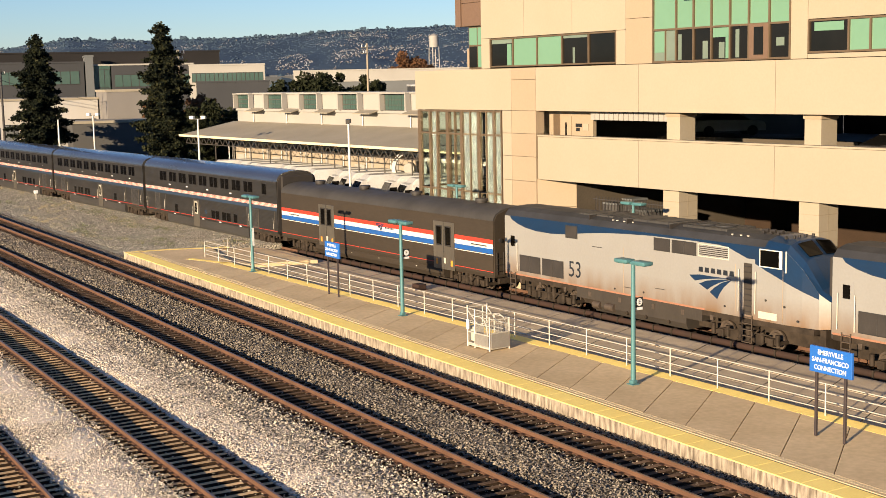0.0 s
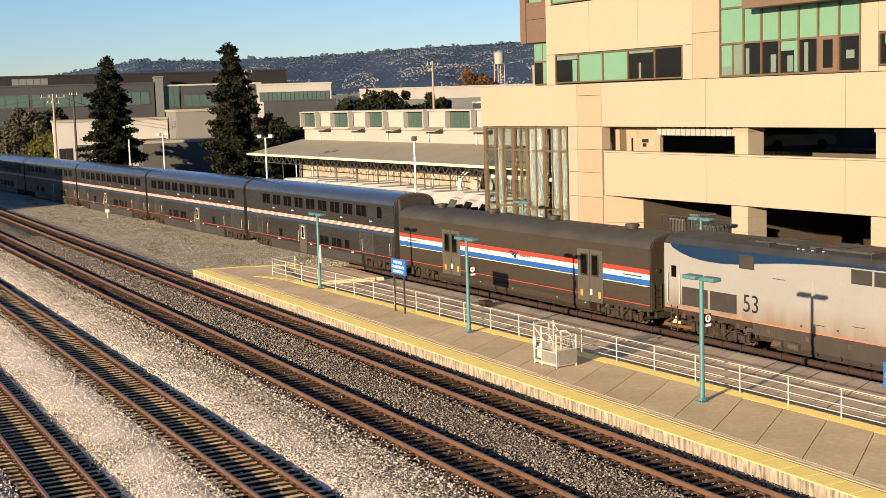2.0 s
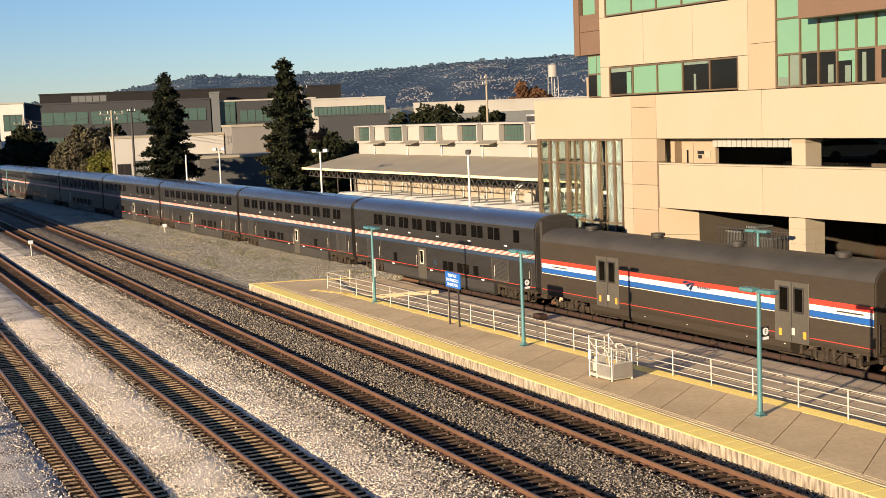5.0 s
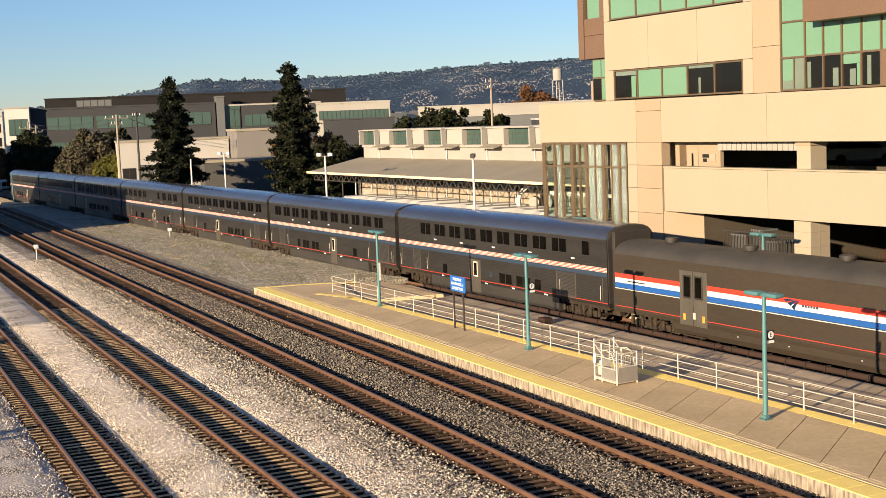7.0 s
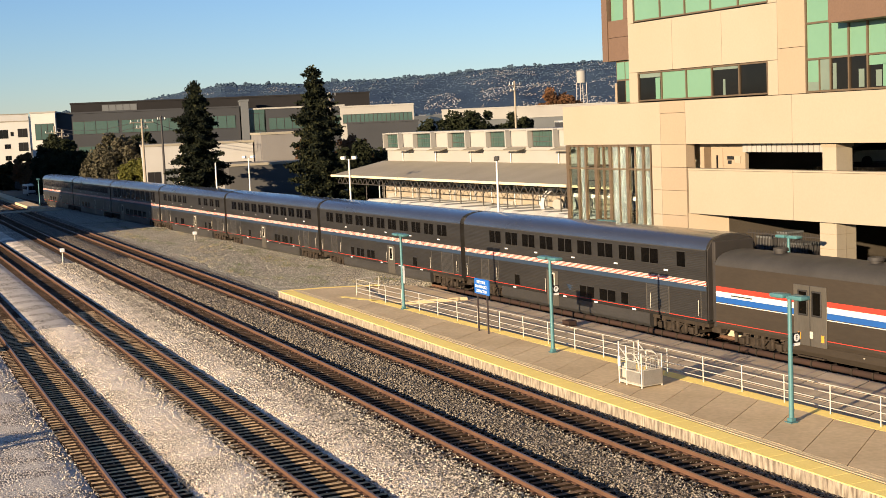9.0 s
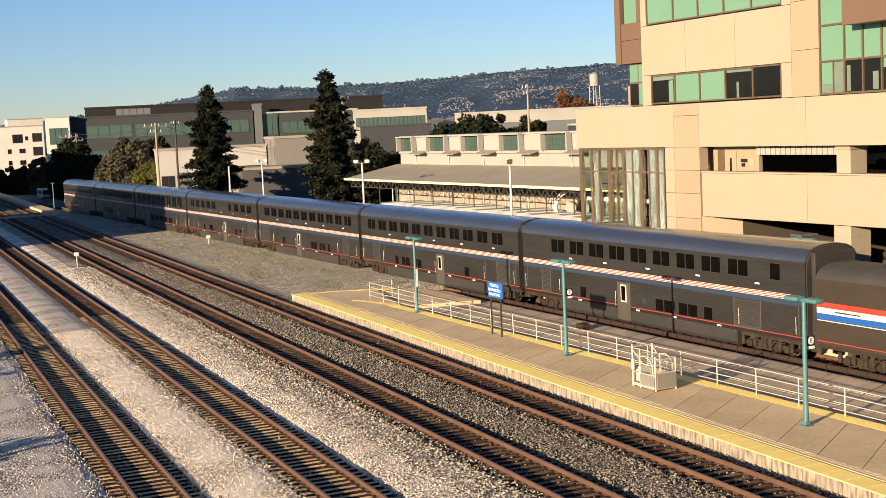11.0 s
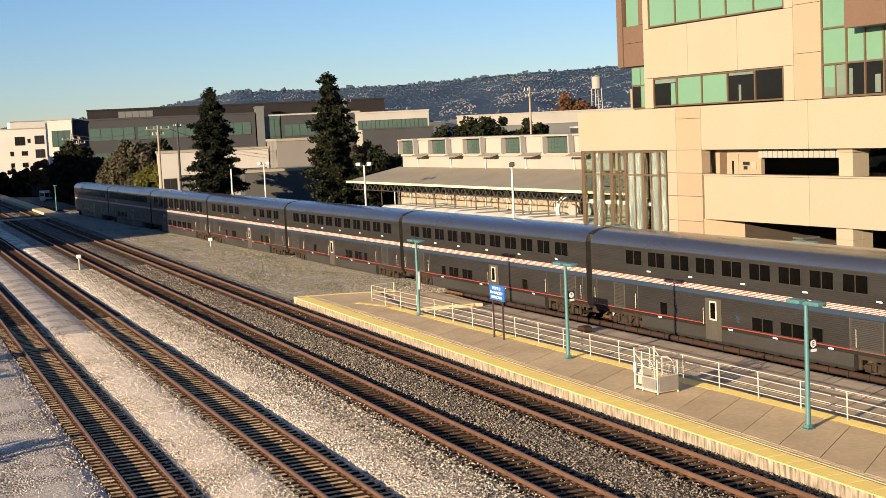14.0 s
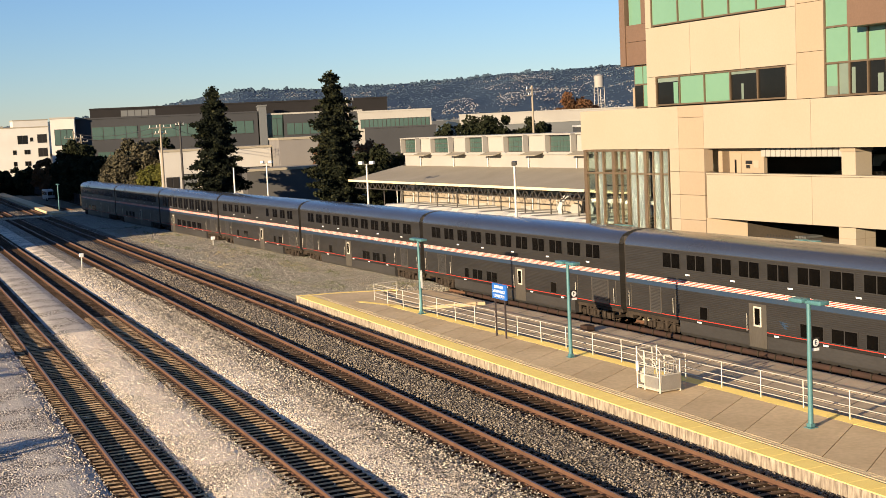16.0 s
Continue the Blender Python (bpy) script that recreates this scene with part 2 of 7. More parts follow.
M["stone_pale"] = pebble("stone_pale", (0.30, 0.25, 0.195), (0.88, 0.76, 0.61))
M["stone_mixed"] = pebble("stone_mixed", (0.030, 0.026, 0.021), (0.72, 0.63, 0.50))
M["stone_dusty"] = pebble("stone_dusty", (0.16, 0.135, 0.11), (0.68, 0.60, 0.50))
M["stone_verge"] = pebble("stone_verge", (0.11, 0.10, 0.08), (0.50, 0.46, 0.37))
M["stone_grey"] = pebble("stone_grey", (0.014, 0.012, 0.010), (0.38, 0.325, 0.255))
M["asphalt"] = mat("asphalt", (0.075, 0.07, 0.064), (0.10, 0.092, 0.08), 0.9, 0, 0.25, 20.0, 0.3, coord="World")
M["earth"] = mat("earth", (0.20, 0.175, 0.135), (0.13, 0.12, 0.085), 0.95, 0, 0.03, 1.5, 0.3, coord="World")
M["concrete"] = mat("concrete", (0.62, 0.475, 0.285), (0.50, 0.375, 0.22), 0.85, 0, 0.35, 5.0, 0.12, coord="World", spread=0.05, grain=0.09, contrast=0.4)
M["concrete_old"] = mat("concrete_old", (0.48, 0.39, 0.275), (0.34, 0.27, 0.185), 0.88, 0, 0.9, 16.0, 0.2, coord="World", spread=0.07)
M["brick_edge"] = mat("brick_edge", (0.40, 0.335, 0.255), (0.15, 0.12, 0.09), 0.9, 0, 3.2, 24.0, 0.3, coord="World", spread=0.12, stretch=(1, 2.2, 0.5), contrast=0.3)
M["border"] = mat("border", (0.80, 0.64, 0.36), (0.64, 0.51, 0.31), 0.85, 0, 0.6, 14.0, 0.1, coord="World")
M["joint_dark"] = mat("joint_dark", (0.06, 0.05, 0.04), None, 0.95, 0, 1.0, 20.0, coord="World")
M["yellow"] = mat("yellow", (1.0, 0.78, 0.25), (0.95, 0.72, 0.215), 0.75, 0, 1.0, 18.0, 0.06, coord="World", spread=0.015, grain=0.04)
M["railing"] = mat("railing", (0.558, 0.522, 0.45), (0.45, 0.414, 0.342), 0.5, 0.3, 2.0, 20.0)
M["teal"] = mat("teal", (0.075, 0.19, 0.20), (0.06, 0.155, 0.165), 0.45, 0.1, 2.0, 18.0)
M["teal_dark"] = mat("teal_dark", (0.03, 0.11, 0.11), None, 0.4, 0.1, 2.0, 18.0)
M["sign_blue"] = mat("sign_blue", (0.018, 0.126, 0.45), (0.018, 0.108, 0.396), 0.4, 0, 2.0, 18.0)
M["sign_white"] = mat("sign_white", (0.72, 0.72, 0.702), None, 0.5)
M["sign_black"] = mat("sign_black", (0.012, 0.012, 0.012), None, 0.5)
M["post_dark"] = mat("post_dark", (0.06, 0.045, 0.045), (0.04, 0.032, 0.032), 0.5, 0.2, 2.0, 20.0)
M["mesh_metal"] = mat("mesh_metal", (0.36, 0.34, 0.31), (0.28, 0.265, 0.24), 0.4, 0.5, 2.0, 30.0)
M["cream"] = mat("cream", (0.324, 0.277, 0.209), (0.31, 0.263, 0.194), 0.8, 0, 0.25, 9.0, 0.04, spread=0.015, grain=0.025)
M["tan"] = mat("tan", (0.312, 0.246, 0.172), (0.298, 0.232, 0.162), 0.8, 0, 0.3, 9.0, 0.04, spread=0.03, grain=0.03)
M["brown_panel"] = mat("brown_panel", (0.15, 0.092, 0.06), (0.13, 0.08, 0.052), 0.6, 0.1, 0.5, 9.0, 0.03)
M["joint"] = mat("joint", (0.30, 0.24, 0.165), None, 0.9)
M["bronze"] = mat("bronze", (0.20, 0.14, 0.085), (0.15, 0.105, 0.065), 0.45, 0.5, 1.5, 20.0)
M["green_glass"] = mat("green_glass", (0.131, 0.248, 0.167), (0.117, 0.23, 0.153), 0.12, 0, 0.2, 3.0, grain=0.015)
M["pale_glass"] = mat("pale_glass", (0.16, 0.20, 0.16), (0.11, 0.14, 0.115), 0.15, 0, 0.3, 3.0, grain=0.03)
M["frosted"] = mat("frosted", (0.155, 0.162, 0.165), (0.085, 0.09, 0.094), 0.2, 0, 0.5, 3.0, stretch=(1, 1, 0.3))
M["clear_glass"] = glass("clear_glass")
M["dark_glass"] = mat("dark_glass", (0.004, 0.004, 0.0038), (0.01, 0.009, 0.008), 0.08, 0, 0.3, 3.0, spec=0.3)
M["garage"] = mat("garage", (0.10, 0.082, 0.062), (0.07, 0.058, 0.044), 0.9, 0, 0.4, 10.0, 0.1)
# car park shade is put into this dark brown for rear walls and floor
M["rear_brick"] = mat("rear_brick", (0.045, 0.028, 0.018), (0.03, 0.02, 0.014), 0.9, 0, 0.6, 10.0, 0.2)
M["white_wall"] = mat("white_wall", (0.315, 0.298, 0.272), (0.285, 0.268, 0.24), 0.85, 0, 0.3, 9.0, 0.05, grain=0.03)
M["white_paint"] = mat("white_paint", (0.42, 0.398, 0.365), (0.37, 0.35, 0.318), 0.85, 0, 0.2, 6.0, 0.05, grain=0.03)
M["pale_block"] = mat("pale_block", (0.20, 0.186, 0.172), (0.17, 0.157, 0.145), 0.85, 0, 0.2, 6.0, 0.05, grain=0.03)
M["white_plaster"] = mat("white_plaster", (0.54, 0.515, 0.47), (0.48, 0.455, 0.41), 0.85, 0, 0.2, 6.0, 0.05, grain=0.03)
M["warehouse_grey"] = mat("warehouse_grey", (0.085, 0.082, 0.078), (0.07, 0.068, 0.065), 0.85, 0, 0.2, 6.0, 0.05, grain=0.04)
M["dock_wall"] = mat("dock_wall", (0.333, 0.275, 0.211), (0.288, 0.239, 0.18), 0.85, 0, 0.3, 9.0, 0.05)
M["canopy_roof"] = mat("canopy_roof", (0.306, 0.27, 0.207), (0.261, 0.23, 0.176), 0.75, 0, 0.3, 8.0, 0.1)
M["roof_edge"] = mat("roof_edge", (0.76, 0.64, 0.40), (0.70, 0.58, 0.36), 0.7, 0, 0.5, 9.0)
M["truss"] = mat("truss", (0.085, 0.075, 0.065), (0.06, 0.052, 0.045), 0.6, 0.3, 1.5, 15.0)
M["van_white"] = mat("van_white", (0.45, 0.441, 0.423), (0.396, 0.387, 0.369), 0.4, 0, 0.8, 12.0)
M["rubber"] = mat("rubber", (0.02, 0.02, 0.02), None, 0.8)
# the office block's shaded front is put into this dark grey
M["grey_wall"] = mat("grey_wall", (0.050, 0.051, 0.054), (0.042, 0.043, 0.046), 0.8, 0, 0.12, 5.0, 0.05, grain=0.03)
M["pale_wall"] = mat("pale_wall", (0.342, 0.324, 0.288), (0.297, 0.279, 0.248), 0.85, 0, 0.12, 5.0, 0.05, grain=0.03)
M["brown_wall"] = mat("brown_wall", (0.021, 0.019, 0.019), (0.017, 0.016, 0.016), 0.8, 0, 0.2, 5.0, grain=0.03)
M["shed_wall"] = mat("shed_wall", (0.135, 0.14, 0.14), (0.113, 0.117, 0.117), 0.85, 0, 0.2, 5.0, grain=0.03)
M["far_glass"] = mat("far_glass", (0.041, 0.077, 0.065), (0.063, 0.099, 0.086), 0.12, 0, 0.25, 3.0, grain=0.03)
# conifer needles twice: a dark colour, and a paler one painted as sunlit
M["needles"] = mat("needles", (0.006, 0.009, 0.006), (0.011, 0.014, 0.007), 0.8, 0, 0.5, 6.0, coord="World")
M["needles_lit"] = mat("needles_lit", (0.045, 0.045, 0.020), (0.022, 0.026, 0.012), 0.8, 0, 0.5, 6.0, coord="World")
M["leaf_olive"] = mat("leaf_olive", (0.105, 0.09, 0.055), (0.055, 0.05, 0.03), 0.8, 0, 0.6, 6.0, coord="World")
M["leaf_yellow"] = mat("leaf_yellow", (0.15, 0.14, 0.03), (0.09, 0.095, 0.025), 0.8, 0, 0.6, 6.0, coord="World")
M["leaf_dark"] = mat("leaf_dark", (0.014, 0.018, 0.009), (0.026, 0.029, 0.013), 0.8, 0, 0.6, 6.0, coord="World")
M["leaf_red"] = mat("leaf_red", (0.16, 0.07, 0.03), (0.09, 0.055, 0.03), 0.8, 0, 0.6, 6.0, coord="World")
M["weed_green"] = mat("weed_green", (0.10, 0.115, 0.05), (0.15, 0.15, 0.075), 0.85, 0, 0.4, 6.0, coord="World")
M["weed_dry"] = mat("weed_dry", (0.38, 0.31, 0.17), (0.28, 0.23, 0.13), 0.85, 0, 0.4, 6.0, coord="World")
M["bark"] = mat("bark", (0.09, 0.065, 0.045), (0.06, 0.045, 0.033), 0.9, 0, 2.0, 15.0, 0.5)
M["pole_wood"] = mat("pole_wood", (0.33, 0.28, 0.21), (0.26, 0.215, 0.16), 0.85, 0, 1.0, 15.0, stretch=(4, 4, .5))
M["pole_pale"] = mat("pole_pale", (0.66, 0.63, 0.57), (0.58, 0.55, 0.50), 0.5, 0.1, 1.0, 12.0)
M["pole_black"] = mat("pole_black", (0.035, 0.03, 0.028), None, 0.7)
M["rust"] = mat("rust", (0.055, 0.031, 0.023), (0.036, 0.024, 0.019), 0.8, 0.1, 0.8, 15.0, 0.2, coord="World")
M["orange"] = mat("orange", (0.75, 0.30, 0.04), None, 0.5)


# ---------------------------------------------------------------- building tools
def box(bm, x0, x1, y0, y1, z0, z1, bevel=0.0):
    vs = [bm.verts.new((x, y, z)) for z in (z0, z1) for y in (y0, y1) for x in (x0, x1)]
    fs = [(0, 2, 3, 1), (4, 5, 7, 6), (0, 1, 5, 4), (2, 6, 7, 3), (0, 4, 6, 2), (1, 3, 7, 5)]
    faces = [bm.faces.new([vs[i] for i in f]) for f in fs]
    if bevel:
        bmesh.ops.bevel(bm, geom=list({e for f in faces for e in f.edges}), offset=bevel, segments=2, affect="EDGES", profile=0.5)
    return bm


def rod(bm, a, b, r, r2=None, n=8):
    """A round bar from a to b."""
    a, b = Vector(a), Vector(b)
    r2 = r if r2 is None else r2
    d = (b - a)
    m = Matrix.Translation((a + b) / 2) @ d.to_track_quat("Z", "Y").to_matrix().to_4x4()
    bmesh.ops.create_cone(bm, cap_ends=True, segments=n, radius1=r, radius2=r2, depth=d.length, matrix=m)
    return bm


def prism(bm, outline, y0, y1):
    """An outline of (x, z) drawn out along y."""
    a = [bm.verts.new((x, y0, z)) for x, z in outline]
    b = [bm.verts.new((x, y1, z)) for x, z in outline]
    n = len(outline)
    bm.faces.new(a)
    bm.faces.new(b[::-1])
    for i in range(n):
        j = (i + 1) % n
        bm.faces.new((a[j], a[i], b[i], b[j]))
    return bm


def slab(bm, outline, x0, x1):
    """An outline of (y, z) drawn out along x."""
    a = [bm.verts.new((x0, y, z)) for y, z in outline]
    b = [bm.verts.new((x1, y, z)) for y, z in outline]
    n = len(outline)
    bm.faces.new(a)
    bm.faces.new(b[::-1])
    for i in range(n):
        j = (i + 1) % n
        bm.faces.new((a[j], a[i], b[i], b[j]))
    return bm


def finish(bm, name, material, smooth=False):
    bmesh.ops.recalc_face_normals(bm, faces=bm.faces)
    me = bpy.data.meshes.new(name)
    bm.to_mesh(me)
    bm.free()
    for m in (material if isinstance(material, (list, tuple)) else [material]):
        me.materials.append(M[m])
    if smooth:
        me.shade_smooth()
        me.set_sharp_from_angle(angle=radians(35))
    return me


def part(name, bm, material, parent=None, label="", smooth=False, m=None):
    ob = new(name, finish(bm, name, material, smooth) if isinstance(bm, bmesh.types.BMesh) else bm)
    ob.parent = parent
    if m is not None:
        ob.matrix_basis = m
    if label:
        ob["label"] = label
    return ob


def nb():
    return bmesh.new()


def bx(name, dims, material, parent=None, label="", bevel=0.0, m=None):
    return part(name, box(nb(), *dims, bevel), material, parent, label, m=m)


def thing(name, m, label, category, group="", kind=""):
    ob = new(name)
    ob.matrix_basis = m
    return tagged(ob, label, category, group, kind)


# ---------------------------------------------------------------- ground and tracks
def ground():
    g = bx("ground", (-900, 2400, -300, 4200, -1.6, -0.62), "earth")
    tagged(g, "flat bare earth and dry grass reaching the hills", "ground", kind="structure")
    yard = bx("road", (36, 160, -40, 260, -0.62, -0.58), "asphalt")
    tagged(yard, "grey asphalt yard behind the railway line", "road", kind="structure")


def bed(name, outline, material, label, y0=-40, y1=420):
    b = part(name, prism(nb(), outline, y0, y1), material)
    tagged(b, label, "ballast", kind="structure")
    return b


def ballast():
    # beds side by side across the line, each with its own stone, sloping down to the sleeper ends
    def strip(name, x0, x1, top, material, label, y0=-40, y1=420):
        bed(name, [(x0, -0.7), (x1, -0.7), (x1, -0.20), (x1 - 0.5, top - 0.02), (x1 - 0.9, top), (x0 + 0.9, top), (x0 + 0.5, top - 0.02), (x0, -0.20)], material, label, y0, y1)
    bed("ballast_west", [(-14, -0.7), (6.1, -0.7), (6.1, -0.24), (5.7, -0.15), (5.0, -0.10), (-14, -0.25)], "ballast_grey", "pale dusty crushed stone beside the outer track")
    strip("ballast_path", 8.85, 11.4, -0.09, "dust", "pale trodden dust and fine gravel between two tracks", -40, 79.5)
    strip("ballast_path", 8.85, 11.4, -0.10, "ballast_grey", "grey fine gravel between two tracks", 79.5, 420)
    bed("ballast_mid", [(14.1, -0.7), (15.7, -0.7), (15.7, -0.09), (15.0, -0.09), (14.6, -0.11), (14.1, -0.20)], "ballast_light", "pale crushed stone and dust between two tracks")
    bed("ballast_mid", [(15.7, -0.7), (17.4, -0.7), (17.4, -0.20), (16.9, -0.12), (16.4, -0.10), (15.7, -0.095)], "ballast_mid", "coarse grey crushed stone between two tracks")
    strip("ballast_dark", 20.1, 22.25, -0.10, "ballast_dark", "dark grey crushed stone between two tracks")
    bed("ballast_edge", [(24.95, -0.7), (25.64, -0.7), (25.64, -0.17), (24.95, -0.22)], "ballast_dark", "dark crushed stone along the platform foot")
    v = part("ballast_verge", box(nb(), 25.6, 37.0, 84.4, 230, -0.7, -0.19), "verge")
    tagged(v, "grey gravel with thin dry weeds beyond the platform end", "ballast", kind="structure")


def loose_stones():
    """Single stones lying on the beds where the footbridge looks down on them."""
    rng = np.random.default_rng(4)
    octa = np.array([(1, 0, 0), (0, 1, 0), (-1, 0, 0), (0, -1, 0), (0, 0, 1), (0, 0, -1)], float)
    tri = np.array([(0, 1, 4), (1, 2, 4), (2, 3, 4), (3, 0, 4), (1, 0, 5), (2, 1, 5), (3, 2, 5), (0, 3, 5)])

    def scatter(x0, x1, y0, y1, z, n, r0, r1, material, label):
        size = rng.uniform(r0, r1, (n, 1, 1)) * rng.uniform(0.7, 1.25, (n, 1, 3))
        shape = octa[None] * size + rng.normal(0, 0.22, (n, 6, 3)) * size
        a = rng.uniform(0, 6.283, n)
        c, s_ = np.cos(a)[:, None], np.sin(a)[:, None]
        x = shape[:, :, 0] * c - shape[:, :, 1] * s_
        y = shape[:, :, 0] * s_ + shape[:, :, 1] * c
        at = np.stack([rng.uniform(x0, x1, n), y0 + (y1 - y0) * rng.random(n) ** 1.4, z + rng.uniform(-0.02, 0.02, n)], -1)
        v = (np.stack([x, y, shape[:, :, 2] * 0.8], -1) + at[:, None]).reshape(-1, 3)
        f = (tri[None] + 6 * np.arange(n)[:, None, None]).reshape(-1, 3)
        me = bpy.data.meshes.new("loose_stones")
        me.from_pydata(v.tolist(), [], f.tolist())
        me.materials.append(M[material])
        o = new("loose_stones", me)
        tagged(o, label, "stones", kind="stuff")
    scatter(8.95, 11.3, 18, 79, -0.088, 10000, 0.017, 0.041, "stone_pale", "small pale stones strewn on the dust path")
    scatter(14.15, 16.1, 16, 120, -0.10, 15000, 0.019, 0.043, "stone_pale", "coarse pale ballast stones between tracks")
    scatter(15.0, 17.4, 16, 120, -0.10, 26000, 0.022, 0.048, "stone_mixed", "coarse pale and dark ballast stones between tracks")
    scatter(8.6, 9.4, 18, 80, -0.13, 4000, 0.019, 0.043, "stone_mixed", "stones along the edge of the dust path")
    scatter(10.9, 11.6, 18, 80, -0.13, 4000, 0.019, 0.043, "stone_mixed", "stones along the edge of the dust path")
    scatter(20.1, 22.25, 18, 120, -0.11, 26000, 0.022, 0.050, "stone_grey", "coarse brown-grey ballast stones between tracks")
    scatter(24.85, 25.26, 18, 84, -0.19, 4000, 0.022, 0.050, "stone_grey", "dark ballast stones at the platform foot")
    scatter(0.5, 6.1, 28, 95, -0.125, 20000, 0.019, 0.046, "stone_dusty", "pale ballast stones beside the outer track")
    for x in (7.48, 12.74):
        scatter(x - 1.5, x + 1.5, 22, 95, -0.20, 2600, 0.014, 0.036, "stone_mixed", "pale stones lying between sleepers")
    for x in (18.75, 23.60):
        scatter(x - 1.55, x + 1.55, 18, 95, -0.20, 5000, 0.019, 0.043, "stone_grey", "dark stones lying between sleepers")
    scatter(16.9, 17.9, 18, 95, -0.16, 5000, 0.019, 0.043, "stone_mixed", "stones spilled over the sleeper ends")
    scatter(21.9, 22.6, 18, 95, -0.16, 4000, 0.019, 0.043, "stone_grey", "dark stones spilled over the sleeper ends")
    scatter(26.2, 36.8, 84.6, 160, -0.19, 16000, 0.022, 0.054, "stone_verge", "grey gravel stones beyond the platform end")


def weeds():
    """Dry tufts and thin green blades on the gravel beyond the platform end."""
    rng = np.random.default_rng(9)
    for material, n, label in (("weed_green", 420, "thin green weeds growing in the gravel"), ("weed_dry", 300, "dry straw-coloured weeds growing in the gravel")):
        verts, faces = [], []
        while n:
            x, y = rng.uniform(26.4, 35.4), rng.uniform(84.6, 175)
            if noise.noise(Vector((x * 0.35, y * 0.10, 2.0 if material == "weed_dry" else 8.0))) < 0.16:
                continue
            n -= 1
            for _ in range(9):
                a, l, h = rng.uniform(0, 6.283), rng.uniform(0.04, 0.22), rng.uniform(0.05, 0.20)
                bx_, by_ = x + rng.normal(0, 0.12), y + rng.normal(0, 0.12)
                k = len(verts)
                verts += [(bx_ - 0.02 * math.sin(a), by_ + 0.02 * math.cos(a), -0.20), (bx_ + 0.02 * math.sin(a), by_ - 0.02 * math.cos(a), -0.20), (bx_ + l * math.cos(a), by_ + l * math.sin(a), -0.19 + h)]
                faces.append((k, k + 1, k + 2))
        me = bpy.data.meshes.new("weeds")
        me.from_pydata(verts, [], faces)
        me.materials.append(M[material])
        tagged(new("weeds", me), label, "weeds", kind="stuff")


def rail_mesh(length):
    prof = [(-0.07, -0.18), (0.07, -0.18), (0.07, -0.165), (0.015, -0.14), (0.012, -0.045), (0.036, -0.035), (0.036, -0.004), (0.028, 0), (-0.028, 0),
            (-0.036, -0.004), (-0.036, -0.035), (-0.012, -0.045), (-0.015, -0.14), (-0.07, -0.165)]
    bm = prism(nb(), [(x * 1.15, z) for x, z in prof], 0, length)
    me = finish(bm, "rail", ["rail", "rail_top"])
    for p in me.polygons:
        if p.center.z > -0.006:
            p.material_index = 1
    return me


def track(m, length, tie_pitch, label, near, crib, tie_z=-0.165, wood="tie"):
    """A track on sleepers. near: the stretch, along the track, whose sleepers stand singly."""
    t = thing("railway_track", m, label, "railway track", kind="structure")
    me = rail_mesh(length)
    for x in (-0.7525, 0.7525):
        part("rail", me, None, t, m=pose(x, 0, 0))
    # faces not pointing up take the near-black side colour
    def dark_sided(me):
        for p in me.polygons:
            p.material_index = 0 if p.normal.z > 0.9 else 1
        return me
    dull = dark_sided(finish(box(nb(), -1.32, 1.32, -0.105, 0.105, -0.18, 0.0, 0.012), "tie", ["tie", "tie_side"]))
    tb = dark_sided(finish(box(nb(), -1.32, 1.32, -0.105, 0.105, -0.18, 0.0, 0.012), "tie", [wood, "tie_side"]))
    rest = nb()
    plates = nb()
    y = 0.3
    while y < min(length, 330):
        if near[0] < y < near[1]:
            part("tie", tb if y < 116 else dull, None, t, m=pose(random.uniform(-0.04, 0.04), y + random.uniform(-0.03, 0.03), tie_z + random.uniform(-0.012, 0.008), 0, 0, random.uniform(-0.8, 0.8)))
        else:
            box(rest, -1.32, 1.32, y - 0.105, y + 0.105, tie_z - 0.18, tie_z)
        if y < 130:
            for x in (-0.7525, 0.7525):
                box(plates, x - 0.17, x + 0.17, y - 0.09, y + 0.09, tie_z - 0.01, tie_z + 0.018)
        y += tie_pitch
    r = part("far_ties", dark_sided(finish(rest, "far_ties", ["tie", "tie_side"])), None, t)
    r["kind"] = "stuff"
    part("tie_plates", plates, "rust", t)["kind"] = "stuff"
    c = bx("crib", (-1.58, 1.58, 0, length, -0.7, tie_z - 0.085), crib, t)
    c["kind"] = "stuff"
    return t


def tracks():
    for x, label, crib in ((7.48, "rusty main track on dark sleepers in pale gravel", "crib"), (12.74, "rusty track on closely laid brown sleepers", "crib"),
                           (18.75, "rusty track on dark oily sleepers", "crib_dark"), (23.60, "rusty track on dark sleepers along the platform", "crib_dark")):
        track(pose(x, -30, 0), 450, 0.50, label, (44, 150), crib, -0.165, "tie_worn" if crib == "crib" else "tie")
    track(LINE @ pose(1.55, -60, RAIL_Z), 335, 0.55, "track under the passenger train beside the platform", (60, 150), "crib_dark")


# ---------------------------------------------------------------- platform
PLAT = 0.25


def back_edge(y):
    """Back of the platform: it runs with the train line and closes in on the front edge."""
    return 31.0 - 0.048 * (y - 35)


def poly(bm, pts, z0, z1):
    """A flat slab from an outline of (x, y)."""
    lo = [bm.verts.new((x, y, z0)) for x, y in pts]
    hi = [bm.verts.new((x, y, z1)) for x, y in pts]
    bm.faces.new(lo[::-1]), bm.faces.new(hi)
    n = len(pts)
    for i in range(n):
        bm.faces.new((lo[i], lo[(i + 1) % n], hi[(i + 1) % n], hi[i]))
    return bm


